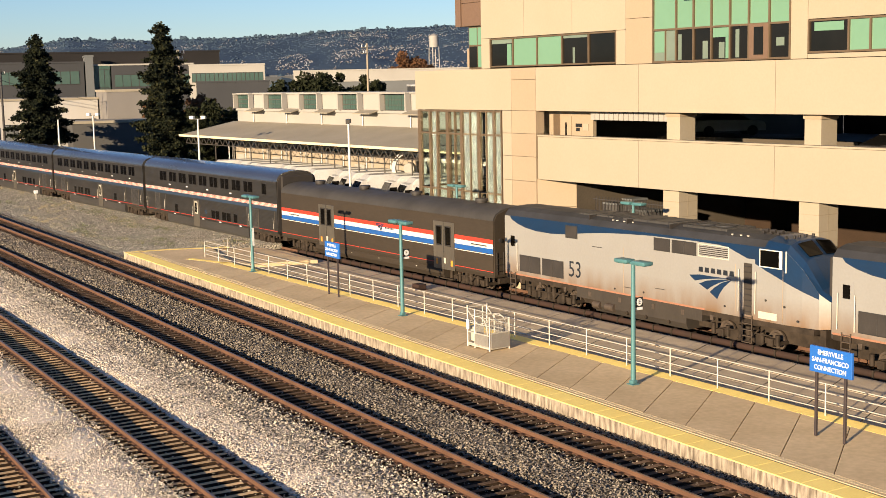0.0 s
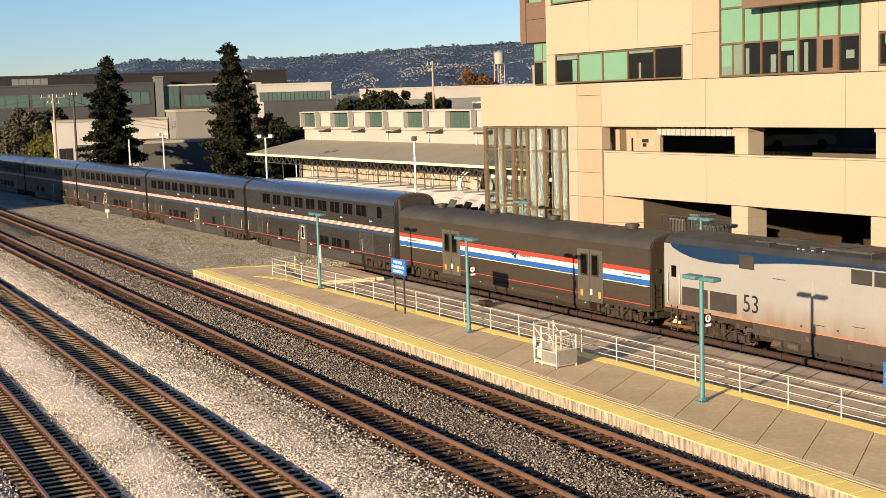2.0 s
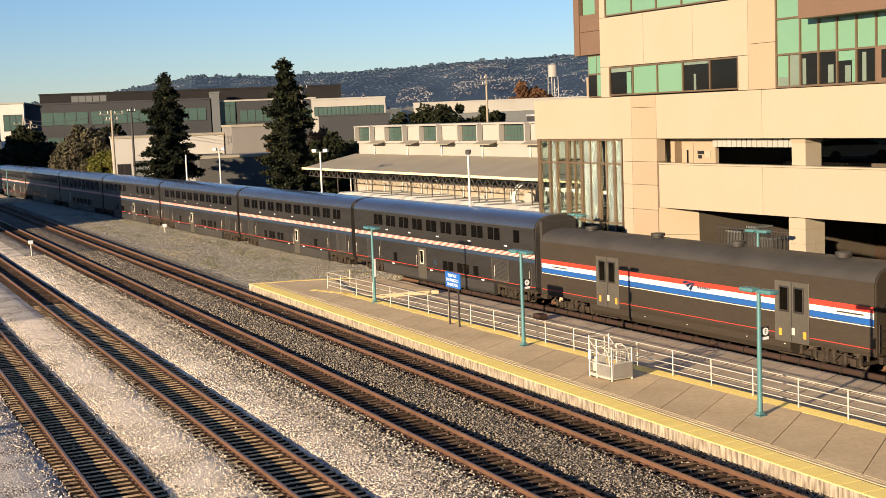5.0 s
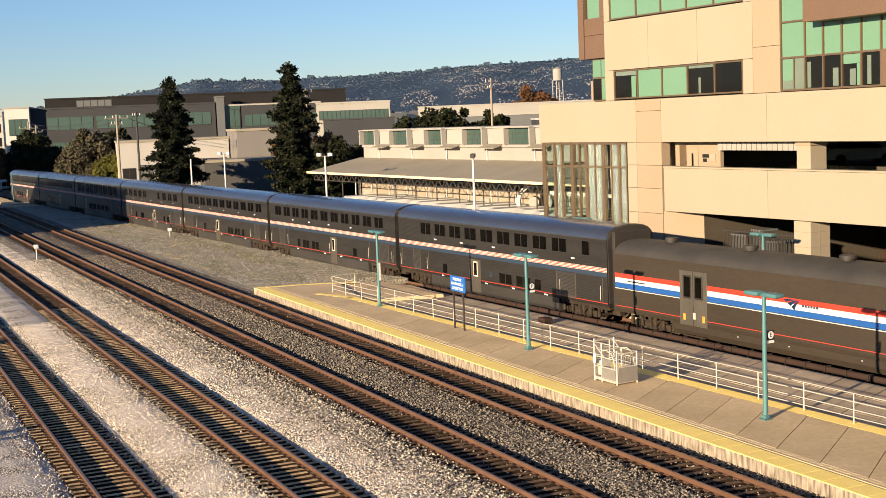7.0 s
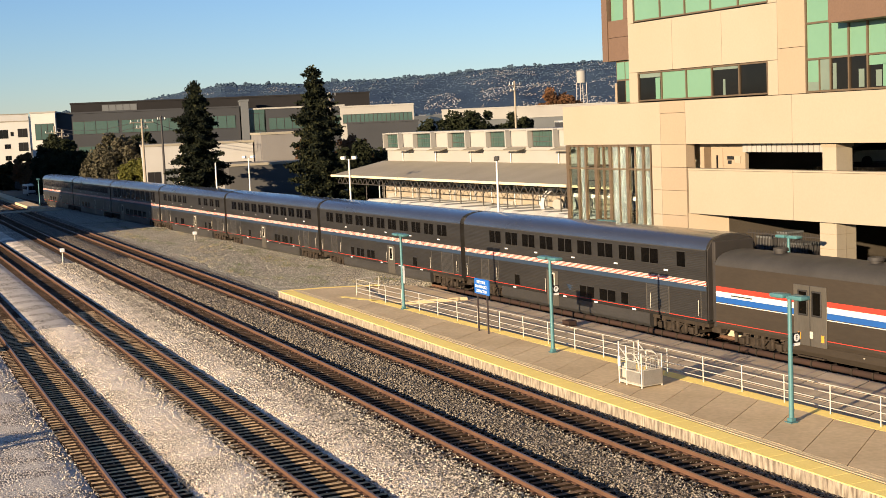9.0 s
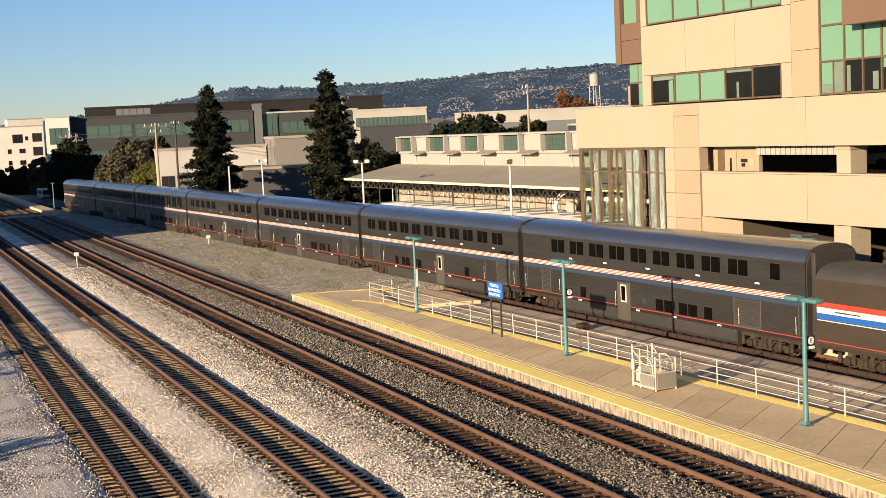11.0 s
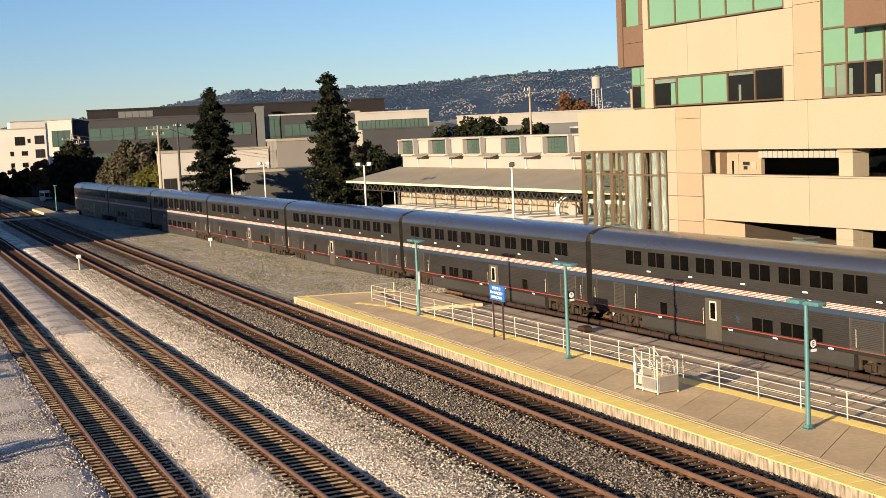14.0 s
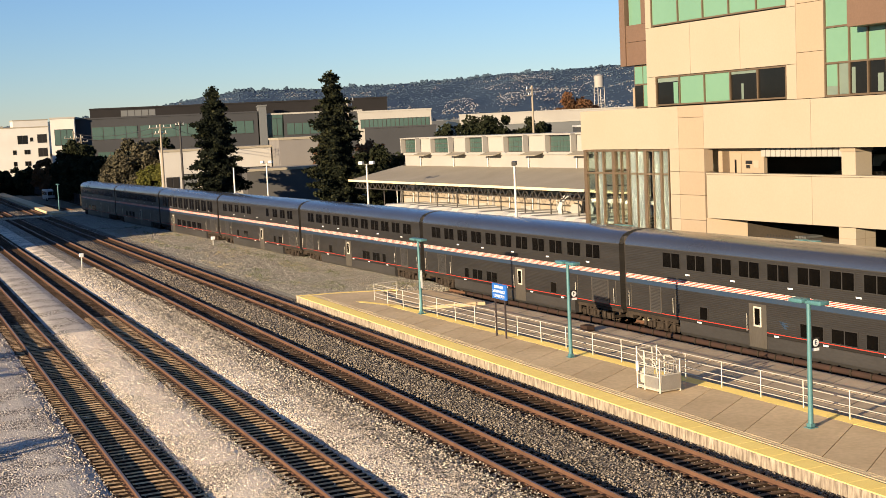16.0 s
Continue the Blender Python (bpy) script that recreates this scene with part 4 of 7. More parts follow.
def superliner(order, kind):
    label = {"dorm": "two-level stainless steel dormitory coach", "coach": "two-level stainless steel coach with paired windows", "coach_r": "two-level stainless steel coach with paired windows",
             "sleeper": "two-level stainless steel sleeping car", "lounge": "two-level lounge car, tall upper windows", "diner": "two-level dining car, long window band"}[kind]
    c = thing("passenger_coach", LINE @ pose(1.55, 33.0 + CAR * order, 0), label + ", red, white and blue stripes", "train car", "cars of the train")
    VEHICLES.append((c, 33.0 + CAR * order))
    y0, y1 = 0.30, CAR - 0.30
    part("body", shared("sl_body", lambda: finish(prism(nb(), [(-1.50, 0.62), (1.50, 0.62), (1.55, 0.78), (1.55, 4.30), (-1.55, 4.30), (-1.55, 0.78)], y0, y1), "body", "steel_car")), None, c)

    def roof():
        arc = [(-1.552, 4.302), (-1.52, 4.48), (-1.42, 4.66), (-1.24, 4.82), (-0.95, 4.95), (-0.5, 5.04), (0, 5.07)]
        bm = prism(nb(), arc + [(-x, z) for x, z in arc[-2::-1]], y0 - 0.02, y1 + 0.02)
        return finish(bm, "roof", "roof_car", True)
    part("roof", shared("sl_roof", roof), None, c, "smooth pale metal roof")
    part("lower_body", shared("sl_low", lambda: finish(prism(nb(), [(-1.46, -0.12), (1.46, -0.12), (1.55, 0.05), (1.55, 0.63), (-1.55, 0.63), (-1.55, 0.05)], 5.1, CAR - 5.1), "lower_body", "steel_smooth")), None, c)
    for ya in (0.35, CAR - 5.0):
        part("end_sill", shared("sl_sill", lambda: finish(box(nb(), -1.4, 1.4, 0, 4.65, 0.42, 0.62), "end_sill", "under")), None, c, m=pose(0, ya, 0))
    for ya, yb in ((0.0, 0.30), (CAR - 0.30, CAR)):
        part("diaphragm", box(nb(), -1.22, 1.22, ya, yb, 0.7, 4.72, 0.04), "gangway", c, "dark rubber gangway between cars")
    part("coupler", shared("coupler", lambda: finish(box(nb(), -0.18, 0.18, -0.35, 0.6, 0.25, 0.5), "coupler", "under")), None, c)
    part("end_step", shared("end_step", lambda: finish(box(nb(), -1.1, -0.8, -0.2, 0.5, 0.15, 0.6), "end_step", "under")), None, c)
    # paint: white band with two thin red lines, navy below, red pinstripe
    ya, yb = y0 + 0.02, y1 - 0.02
    lounge = kind in ("lounge", "diner")
    part("white_stripe", shared("st_w", lambda: finish(box(nb(), -1.556, -1.551, ya, yb, 2.50, 2.74), "white_stripe", "stripe_white")), None, c)
    for z in (2.54, 2.622, 2.70):
        part("red_stripe", shared("st_r", lambda: finish(box(nb(), -1.559, -1.5565, ya, yb, -0.022, 0.022), "red_stripe", "stripe_red")), None, c, m=pose(0, 0, z))
    part("blue_stripe", shared("st_b", lambda: finish(box(nb(), -1.556, -1.551, ya, yb, 2.25, 2.50), "blue_stripe", "stripe_navy")), None, c)
    part("pinstripe", shared("st_p", lambda: finish(box(nb(), -1.557, -1.552, ya, yb, 0.80, 0.832), "pinstripe", "stripe_red")), None, c)
    part("eave_strip", shared("st_e", lambda: finish(box(nb(), -1.575, -1.552, ya, yb, 4.27, 4.31), "eave_strip", "steel_smooth")), None, c)

    def flip(a, b):
        return (CAR - b, CAR - a)
    if kind in ("coach", "coach_r"):
        f = flip if kind == "coach_r" else (lambda a, b: (a, b))
        for k in range(11):
            m0 = 23.42 - 2.045 * k
            a, b = f(m0 - 0.76, m0 + 0.76)
            pane_unit(c, a, b, 3.29, 4.15, panes=2)
        for a, b, n in ((18.54, 19.24, 1), (16.58, 18.06, 2), (14.54, 16.06, 2), (7.08, 7.83, 1)):
            a, b = f(a, b)
            pane_unit(c, a, b, 0.84, 1.56, panes=n)
        a, b = f(10.9, 12.15)
        side_door(c, a, b, 0.02, 2.12)
        vents = [f(1.5, 3.2), f(22.1, 23.3)]
    elif kind == "dorm":
        for k in range(9):
            m0 = 21.42 - 2.06 * k
            pane_unit(c, m0 - 0.78, m0 + 0.78, 3.29, 4.15, panes=2)
        pane_unit(c, 1.9, 2.68, 3.29, 4.15)
        for a, b, n in ((18.45, 19.15, 1), (10.22, 11.78, 2), (8.12, 9.78, 2), (6.92, 7.68, 1)):
            pane_unit(c, a, b, 0.84, 1.56, panes=n)
        side_door(c, 14.05, 15.3, 0.02, 2.12)
        vents = [(3.35, 5.3), (22.4, 23.4)]
        bm = nb()
        for k in range(3):
            slab(bm, [(12.4 + k * 0.1, 1.40 - k * 0.13), (13.2, 1.47), (13.05 - k * 0.12, 1.36 - k * 0.12)], -1.557, -1.552)
        part("emblem", bm, "stripe_navy", c)
    elif kind == "sleeper":
        for a, b in ((22.5, 23.9), (20.45, 21.85), (18.3, 19.65), (16.2, 17.6), (14.2, 15.6), (8.6, 9.5), (6.1, 7.5), (3.95, 5.35), (1.88, 3.3)):
            pane_unit(c, a, b, 3.29, 4.15, panes=2 if b - a > 1 else 1)
        for a, b in ((18.6, 19.3), (15.6, 17.0), (6.9, 7.6), (4.9, 6.2)):
            pane_unit(c, a, b, 0.84, 1.56)
        side_door(c, 10.5, 11.75, 0.02, 2.12)
        vents = [(1.4, 3.1), (22.4, 23.4)]
    elif kind == "lounge":
        for k in range(9):
            m0 = 23.0 - 2.5 * k
            pane_unit(c, m0 - 1.0, m0 + 1.0, 2.92, 4.26, panes=2, edge=0.07)
        for k in range(5):
            m0 = 16.6 - 2.2 * k
            pane_unit(c, m0 - 0.8, m0 + 0.8, 0.84, 1.60, panes=2)
        side_door(c, 18.6, 19.8, 0.02, 2.12)
        vents = [(1.4, 3.1)]
    else:
        pane_unit(c, 1.6, 24.8, 3.25, 4.16, panes=14)
        for m0 in (18.8, 16.6, 14.8):
            pane_unit(c, m0 - 0.6, m0 + 0.6, 0.84, 1.60, panes=2)
        side_door(c, 9.6, 10.8, 0.02, 2.12)
        vents = [(1.4, 3.1), (22.4, 23.4)]
    for a, b in vents:
        w = b - a
        v = part("hatch", shared(("hatch", round(w, 2)), lambda: finish(box(nb(), -1.562, -1.551, 0, w, 0.86, 2.20, 0.004), "hatch", "steel_smooth")), None, c, m=pose(0, a, 0))
        for k in range(15):
            part("louvre", shared(("louvre", round(w, 2)), lambda: finish(slab(nb(), [(0.12, 0.0), (w - 0.12, 0.0), (w - 0.12, 0.03), (0.12, 0.03)], -1.582, -1.560), "louvre", "frame_dark")), None, v, m=pose(0, 0, 0.98 + k * 0.078))
        for y in (0.0, w):
            part("hatch_seam", shared("hatch_seam", lambda: finish(box(nb(), -1.570, -1.552, -0.022, 0.022, 0.84, 2.22), "hatch_seam", "steel_bright")), None, v, m=pose(0, y, 0))
        part("hatch_sill", shared(("hatch_sill", round(w, 2)), lambda: finish(box(nb(), -1.570, -1.552, 0, w, 0.81, 0.87), "hatch_sill", "steel_bright")), None, v)
    # upright seams and grab rails near the car ends
    for y in (0.75, 4.75, CAR - 4.75, CAR - 0.75):
        part("end_seam", shared("seam", lambda: finish(box(nb(), -1.562, -1.551, -0.018, 0.018, 0.9, 2.2), "end_seam", "steel_bright")), None, c, m=pose(0, y, 0))
        part("grab_rail", shared("grab", lambda: finish(rod(nb(), (-1.60, 0.25, 0.95), (-1.60, 0.25, 1.75), 0.016), "grab_rail", "frame_pale", True)), None, c, m=pose(0, y - 0.1, 0))
    # small white number plates below the windows
    for y in (3.4, 7.9, 12.2, 16.3, 19.9):
        part("plate", shared("plate", lambda: finish(box(nb(), -1.562, -1.551, 0, 0.34, 3.02, 3.10), "plate", "sign_white")), None, c, m=pose(0, y, 0))
    for y in (6.3, 9.95, 13.2, 19.0):
        part("plate", shared("plate_low", lambda: finish(box(nb(), -1.563, -1.551, 0, 0.34, 0.66, 0.74), "plate", "sign_white")), None, c, m=pose(0, y, 0))
    truck(c, 3.3)
    truck(c, CAR - 3.3)
    if order == 0:
        # blank end wall that shows above the lower car ahead
        bm = nb()
        prism(bm, [(-1.50, 0.8), (1.50, 0.8), (1.50, 4.3), (1.2, 4.75), (0.6, 4.95), (0, 4.99), (-0.6, 4.95), (-1.2, 4.75), (-1.50, 4.3)], 0.22, 0.28)
        e = part("end_wall", bm, "gangway", c, "brown end wall with ribs")
        for x in (-0.95, -0.55, 0.55, 0.95):
            part("rib", box(nb(), x - 0.03, x + 0.03, 0.17, 0.22, 0.9, 4.6), "roof_dark", e)
        part("hatch", box(nb(), -0.3, 0.3, 0.19, 0.22, 4.5, 4.65), "frame_dark", e)
    return c


def baggage_car():
    s0 = 33.0 - 25.95
    c = thing("baggage_car", LINE @ pose(1.55, s0, 0), "dark steel baggage car with a broad red, white and blue stripe", "train car", "cars of the train")
    VEHICLES.append((c, s0))
    y0, y1 = 0.42, 25.55
    part("body", prism(nb(), [(-1.50, 0.52), (1.50, 0.52), (1.55, 0.7), (1.55, 3.62), (-1.55, 3.62), (-1.55, 0.7)], y0, y1), "baggage", c)
    part("skirt", prism(nb(), [(-1.40, -0.05), (1.40, -0.05), (1.53, 0.2), (1.545, 0.53), (-1.545, 0.53), (-1.53, 0.2)], 5.3, 20.7), "baggage", c)
    arc = [(-1.552, 3.622), (-1.50, 3.80), (-1.35, 4.0), (-1.05, 4.16), (-0.6, 4.27), (0, 4.31)]
    part("roof", prism(nb(), arc + [(-x, z) for x, z in arc[-2::-1]], y0 - 0.01, y1 + 0.01), "roof_dark", c, "dark curved roof", smooth=True)
    for z0, z1, mt, n in ((2.36, 2.60, "stripe_red", "red_stripe"), (2.10, 2.36, "stripe_white", "white_stripe"), (1.83, 2.10, "stripe_blue", "blue_stripe"), (1.765, 1.80, "stripe_white", "white_line"), (0.83, 0.86, "stripe_red", "pinstripe")):
        part(n, box(nb(), -1.556, -1.551, y0 + 0.02, y1 - 0.02, z0, z1), mt, c)
    for a, b in ((4.09, 6.2), (17.98, 20.04)):
        d = part("door", box(nb(), -1.60, -1.55, a, b, 0.50, 3.22, 0.012), "steel_bright", c, "double metal loading door")
        part("door_seam", box(nb(), -1.606, -1.598, (a + b) / 2 - 0.02, (a + b) / 2 + 0.02, 0.52, 3.2), "frame_dark", d)
        for y in (a + 0.35, b - 0.85):
            bm = nb()
            box(bm, -1.622, -1.598, y - 0.05, y + 0.55, 1.85, 3.0, 0.04)
            w = part("door_window", bm, "frame_dark", d)
            part("door_glass", box(nb(), -1.63, -1.62, y + 0.02, y + 0.48, 1.93, 2.93, 0.003), "car_glass", d)
        for y, z in ((a + 0.25, 0.75), (a + 0.95, 0.85), (b - 0.35, 0.75)):
            part("placard", box(nb(), -1.612, -1.6, y - 0.09, y + 0.09, z, z + 0.32), "orange" if z < 0.8 else "frame_pale", d)
        part("step", box(nb(), -1.58, -1.40, a + 0.2, b - 0.2, -0.05, 0.02), "under", c)
    bm = nb()
    for pts in ([(0, 2.42), (-0.65, 2.50), (-1.45, 2.50), (-2.5, 2.52), (-1.65, 2.43), (-0.95, 2.33), (-0.35, 2.20)],
                [(-0.6, 2.10), (-1.05, 2.27), (-1.65, 2.39), (-2.53, 2.50), (-1.85, 2.28), (-1.45, 2.10), (-1.1, 1.88)],
                [(-1.25, 1.80), (-1.55, 2.04), (-1.95, 2.28), (-2.55, 2.48), (-2.1, 2.12), (-1.85, 1.82), (-1.7, 1.54)]):
        slab(bm, [(12.75 + y * 0.40, 2.56 + (z - 2.52) * 0.50) for y, z in pts], -1.562, -1.557)
    part("emblem", bm, "loco_blue", c, "small dark blue three-band emblem")
    for k in range(6):
        part("name_bar", box(nb(), -1.560, -1.5565, 11.48 - k * 0.17, 11.60 - k * 0.17, 2.27, 2.38), "loco_blue", c)
    for y in (1.0, 22.9):
        part("number_bar", box(nb(), -1.560, -1.5565, y, y + 1.5, 2.19, 2.25), "frame_dark", c)
    for y in (22.6, 16.6, 10.4, 3.6):
        bm = nb()
        rod(bm, (0, y, 4.26), (0, y, 4.42), 0.30, n=18)
        rod(bm, (0, y, 4.40), (0, y, 4.54), 0.38, 0.36, n=18)
        part("roof_vent", bm, "gangway", c, smooth=True)
    part("diaphragm", box(nb(), -1.38, 1.38, 25.55, 25.95, 0.5, 3.75, 0.05), "gangway", c)
    part("diaphragm", box(nb(), -0.72, 0.72, 0.0, 0.40, 0.5, 3.45, 0.05), "gangway", c, "dark rubber gangway at the car end")
    # fittings on the end wall that faces the locomotive
    end = part("end_wall", prism(nb(), [(-1.50, 0.56), (1.50, 0.56), (1.50, 3.6), (1.3, 3.95), (0.6, 4.2), (-0.6, 4.2), (-1.3, 3.95), (-1.50, 3.6)], 0.36, 0.418), "baggage", c, "brown steel end wall with rails")
    part("end_lamp", rod(nb(), (-1.12, 0.36, 2.55), (-1.12, 0.29, 2.55), 0.11, n=14), "frame_dark", end, smooth=True)
    for z in (0.9, 1.25, 1.6):
        part("end_rung", rod(nb(), (-1.40, 0.30, z), (-0.95, 0.30, z), 0.018, n=6), "gangway", end)
    for x in (-1.40, -0.95):
        part("end_rail", rod(nb(), (x, 0.30, 0.7), (x, 0.30, 1.9), 0.018, n=6), "gangway", end)
    part("buffer_beam", box(nb(), -1.3, 1.3, 0.22, 0.42, 0.2, 0.5, 0.03), "under", c)
    part("underframe", box(nb(), -1.2, 1.2, 6.5, 19.5, -0.12, 0.1), "under", c)
    for y in (5.6, 8.1, 12.4, 15.8):
        part("rivet_row", box(nb(), -1.548, -1.534, y, y + 0.09, 0.36, 0.40), "frame_pale", c)
    truck(c, 3.2)
    truck(c, 22.75)
    return c


def loft(bm, rings):
    rows = [[bm.verts.new(p) for p in r] for r in rings]
    for a, b in zip(rows, rows[1:]):
        for i in range(len(a) - 1):
            bm.faces.new((a[i], a[i + 1], b[i + 1], b[i]))
        bm.faces.new((a[-1], a[0], b[0], b[-1]))
    bm.faces.new(rows[0])
    bm.faces.new(rows[-1][::-1])
    return bm


def side_shape(bm, pts, x=-1.505, t=0.006):
    return slab(bm, pts, x - t, x)


def locomotive(s_rear, number):
    c = thing("locomotive", LINE @ pose(1.55, s_rear, 0), "weathered silver and blue diesel locomotive with a rounded swoosh", "locomotive", "locomotives of the train")
    VEHICLES.append((c, s_rear))
    zt = 4.05

    def ring(y, hw, zb, zs, top):
        return [(-hw, y, zb), (-hw, y, zs), (-hw * 0.84, y, zs + (top - zs) * 0.62), (-hw * 0.5, y, zs + (top - zs) * 0.93), (0, y, top),
                (hw * 0.5, y, zs + (top - zs) * 0.93), (hw * 0.84, y, zs + (top - zs) * 0.62), (hw, y, zs), (hw, y, zb)]
    # body with its tapering nose; the roof is a skin of its own
    bm = loft(nb(), [ring(-0.55, 1.5, 0.95, zt - 0.02, 4.50), ring(-18.6, 1.5, 0.95, zt - 0.02, 4.50), ring(-19.75, 1.47, 0.95, 3.95, 4.40), ring(-20.5, 1.38, 0.95, 3.35, 3.75),
                     ring(-21.25, 1.24, 0.95, 2.40, 2.62), ring(-21.7, 1.06, 1.0, 2.1, 2.28)])
    me = finish(bm, "body", ["loco_silver", "loco_blue", "loco_roof"])
    for p in me.polygons:
        n, ct = p.normal, p.center
        if ct.y > -19 and n.z > 0.25 and ct.z > 4:
            p.material_index = 2
        elif ct.y < -19 and n.z > 0.2 and ct.z > 2.2:
            p.material_index = 1
    part("body", me, None, c)
    # blue sweep along the top of the sides
    top = [(-1.0, zt), (-1.17, 3.86), (-1.7, 3.66), (-2.4, 3.50), (-3.3, 3.40), (-4.4, 3.38), (-5.5, 3.44), (-7.0, 3.62), (-8.5, 3.77), (-10.0, 3.86), (-11.8, 3.93), (-14.5, 3.95), (-16.0, 3.92), (-16.0, zt)]
    part("blue_sweep", side_shape(nb(), top), "loco_blue", c)
    low = [(-15.9, zt), (-16.0, 3.93), (-16.7, 3.82), (-17.6, 3.52), (-18.45, 3.18), (-18.6, 3.13), (-18.6, zt)]
    part("blue_sweep", side_shape(nb(), low), "loco_blue", c)
    bm = nb()
    pts = [(-1.507, -18.6, zt), (-1.507, -18.6, 3.12), (-1.478, -19.75, 2.70), (-1.478, -19.75, 3.95)]
    pts2 = [(-1.478, -19.75, 3.95), (-1.478, -19.75, 2.70), (-1.39, -20.5, 2.42), (-1.39, -20.5, 3.35)]
    pts3 = [(-1.39, -20.5, 3.35), (-1.39, -20.5, 2.42), (-1.25, -21.25, 2.18), (-1.25, -21.25, 2.40)]
    for q in (pts, pts2, pts3):
        vs = [bm.verts.new(p) for p in q]
        ws = [bm.verts.new((x - 0.006, y, z)) for x, y, z in q]
        bm.faces.new(vs), bm.faces.new(ws[::-1])
        for i in range(4):
            bm.faces.new((vs[i], vs[(i + 1) % 4], ws[(i + 1) % 4], ws[i]))
    part("blue_nose", bm, "loco_blue", c)
    part("sill_stripe", box(nb(), -1.512, -1.501, -15.2, -0.6, 0.952, 1.03), "sill_red", c, "worn red sill line")
    part("sill", box(nb(), -1.46, 1.46, -15.0, -6.4, 0.42, 0.95), "tank_brown", c)
    part("sill", box(nb(), -1.46, 1.46, -6.4, -0.6, 0.72, 0.95), "under", c)
    part("sill", box(nb(), -1.46, 1.46, -21.2, -15.0, 0.72, 0.95), "under", c)
    part("underframe", box(nb(), -0.62, 0.62, -21.0, -0.7, -0.02, 0.72), "under", c)
    part("fuel_tank", prism(nb(), [(-1.3, -0.12), (1.3, -0.12), (1.42, 0.15), (1.42, 0.5), (-1.42, 0.5), (-1.42, 0.15)], -14.0, -7.7), "tank_brown", c)
    for a, b in ((-8.2, -7.7), (-9.2, -8.6)):
        part("air_tank", rod(nb(), (-1.4, a, 0.2), (-1.4, b, 0.2), 0.2, n=12), "wheel", c, smooth=True)

    def grille(a, b, z0, z1, frame, slats=0, panes=1):
        g = part("grille", box(nb(), -1.525, -1.501, a, b, z0, z1, 0.006), frame, c)
        part("grille_field", box(nb(), -1.530, -1.523, a + 0.05, b - 0.05, z0 + 0.05, z1 - 0.05), "gangway", g)
        for k in range(slats):
            z = z0 + 0.08 + (z1 - z0 - 0.16) * k / (slats - 1)
            part("slat", box(nb(), -1.545, -1.528, a + 0.05, b - 0.05, z - 0.020, z + 0.020), "loco_silver", g)
        for k in range(1, panes):
            y = a + (b - a) * k / panes
            part("mullion", box(nb(), -1.536, -1.528, y - 0.012, y + 0.012, z0 + 0.05, z1 - 0.05), "steel_smooth", g)
    grille(-3.57, -1.83, 1.19, 2.06, "frame_dark", panes=2)
    grille(-5.44, -3.73, 1.19, 2.06, "frame_dark", panes=2)
    grille(-6.54, -5.62, 3.29, 3.92, "frame_dark")
    grille(-13.03, -11.98, 3.29, 3.88, "frame_dark")
    grille(-14.68, -13.15, 3.29, 3.88, "frame_dark", panes=2)
    grille(-16.62, -14.82, 3.30, 3.88, "frame_pale", slats=6)
    # doors, rails and ladders
    for a, b, z0, z1 in ((-1.62, -0.95, 1.15, 3.15), (-18.1, -17.32, 1.15, 3.5)):
        d = part("door", box(nb(), -1.512, -1.501, a, b, z0, z1, 0.004), "loco_silver", c)
        for y in (a - 0.08, b + 0.08):
            part("handrail", rod(nb(), (-1.58, y, z0 + 0.05), (-1.58, y, z1 - 0.5), 0.022), "frame_pale", d, smooth=True)
        if a > -5:
            part("door_glass", box(nb(), -1.52, -1.51, a + 0.2, b - 0.12, 2.45, 3.0, 0.004), "car_glass", d)
        if a < -5:
            # flat dark plate stands in for the shadowed hollow behind the steps
            part("recess", box(nb(), -1.519, -1.511, a + 0.16, b - 0.16, 1.1, 3.3, 0.003), "tank_brown", d, "dark plate painted as a shadowed step recess")
            for k in range(9):
                part("rung", rod(nb(), (-1.57, a + 0.2, 1.25 + k * 0.24), (-1.57, a + 0.55, 1.25 + k * 0.24), 0.022, n=6), "gangway", d)
        lad = nb()
        for k in range(5):
            box(lad, -1.56, -1.45, a + 0.12, b - 0.12, -0.10 + k * 0.27, -0.06 + k * 0.27)
        box(lad, -1.56, -1.52, a + 0.10, a + 0.14, -0.12, 1.1)
        box(lad, -1.56, -1.52, b - 0.14, b - 0.10, -0.12, 1.1)
        part("ladder", lad, "wheel", c)
    f = part("cab_window", box(nb(), -1.53, -1.50, -19.56, -18.34, 3.22, 3.98, 0.01), "stripe_white", c, "white framed cab side window")
    part("pane", box(nb(), -1.536, -1.528, -19.40, -18.40, 3.27, 3.94), "car_glass", f)
    part("mirror_frame", box(nb(), -1.545, -1.50, -19.80, -19.75, 3.1, 4.0, 0.01), "stripe_white", c)
    # windscreen on the slope of the nose
    bm = nb()
    for s in (-1, 1):
        q = [(s * 0.12, -19.86, 4.335), (s * 0.95, -19.86, 4.26), (s * 0.92, -20.44, 3.79), (s * 0.12, -20.44, 3.82)]
        vs = [bm.verts.new((x, y - 0.03, z + 0.03)) for x, y, z in q]
        bm.faces.new(vs if s > 0 else vs[::-1])
        ws = [bm.verts.new((x, y - 0.01, z + 0.005)) for x, y, z in q]
        bm.faces.new(ws[::-1])
        for i in range(4):
            bm.faces.new((vs[i], vs[(i + 1) % 4], ws[(i + 1) % 4], ws[i]))
    part("windscreen", bm, "car_glass", c)
    for x in (-0.62, 0.62):
        bm = nb()
        rod(bm, (x, -21.66, 1.86), (x, -21.76, 1.86), 0.13, n=16)
        part("headlight", bm, "sign_white", c, smooth=True)
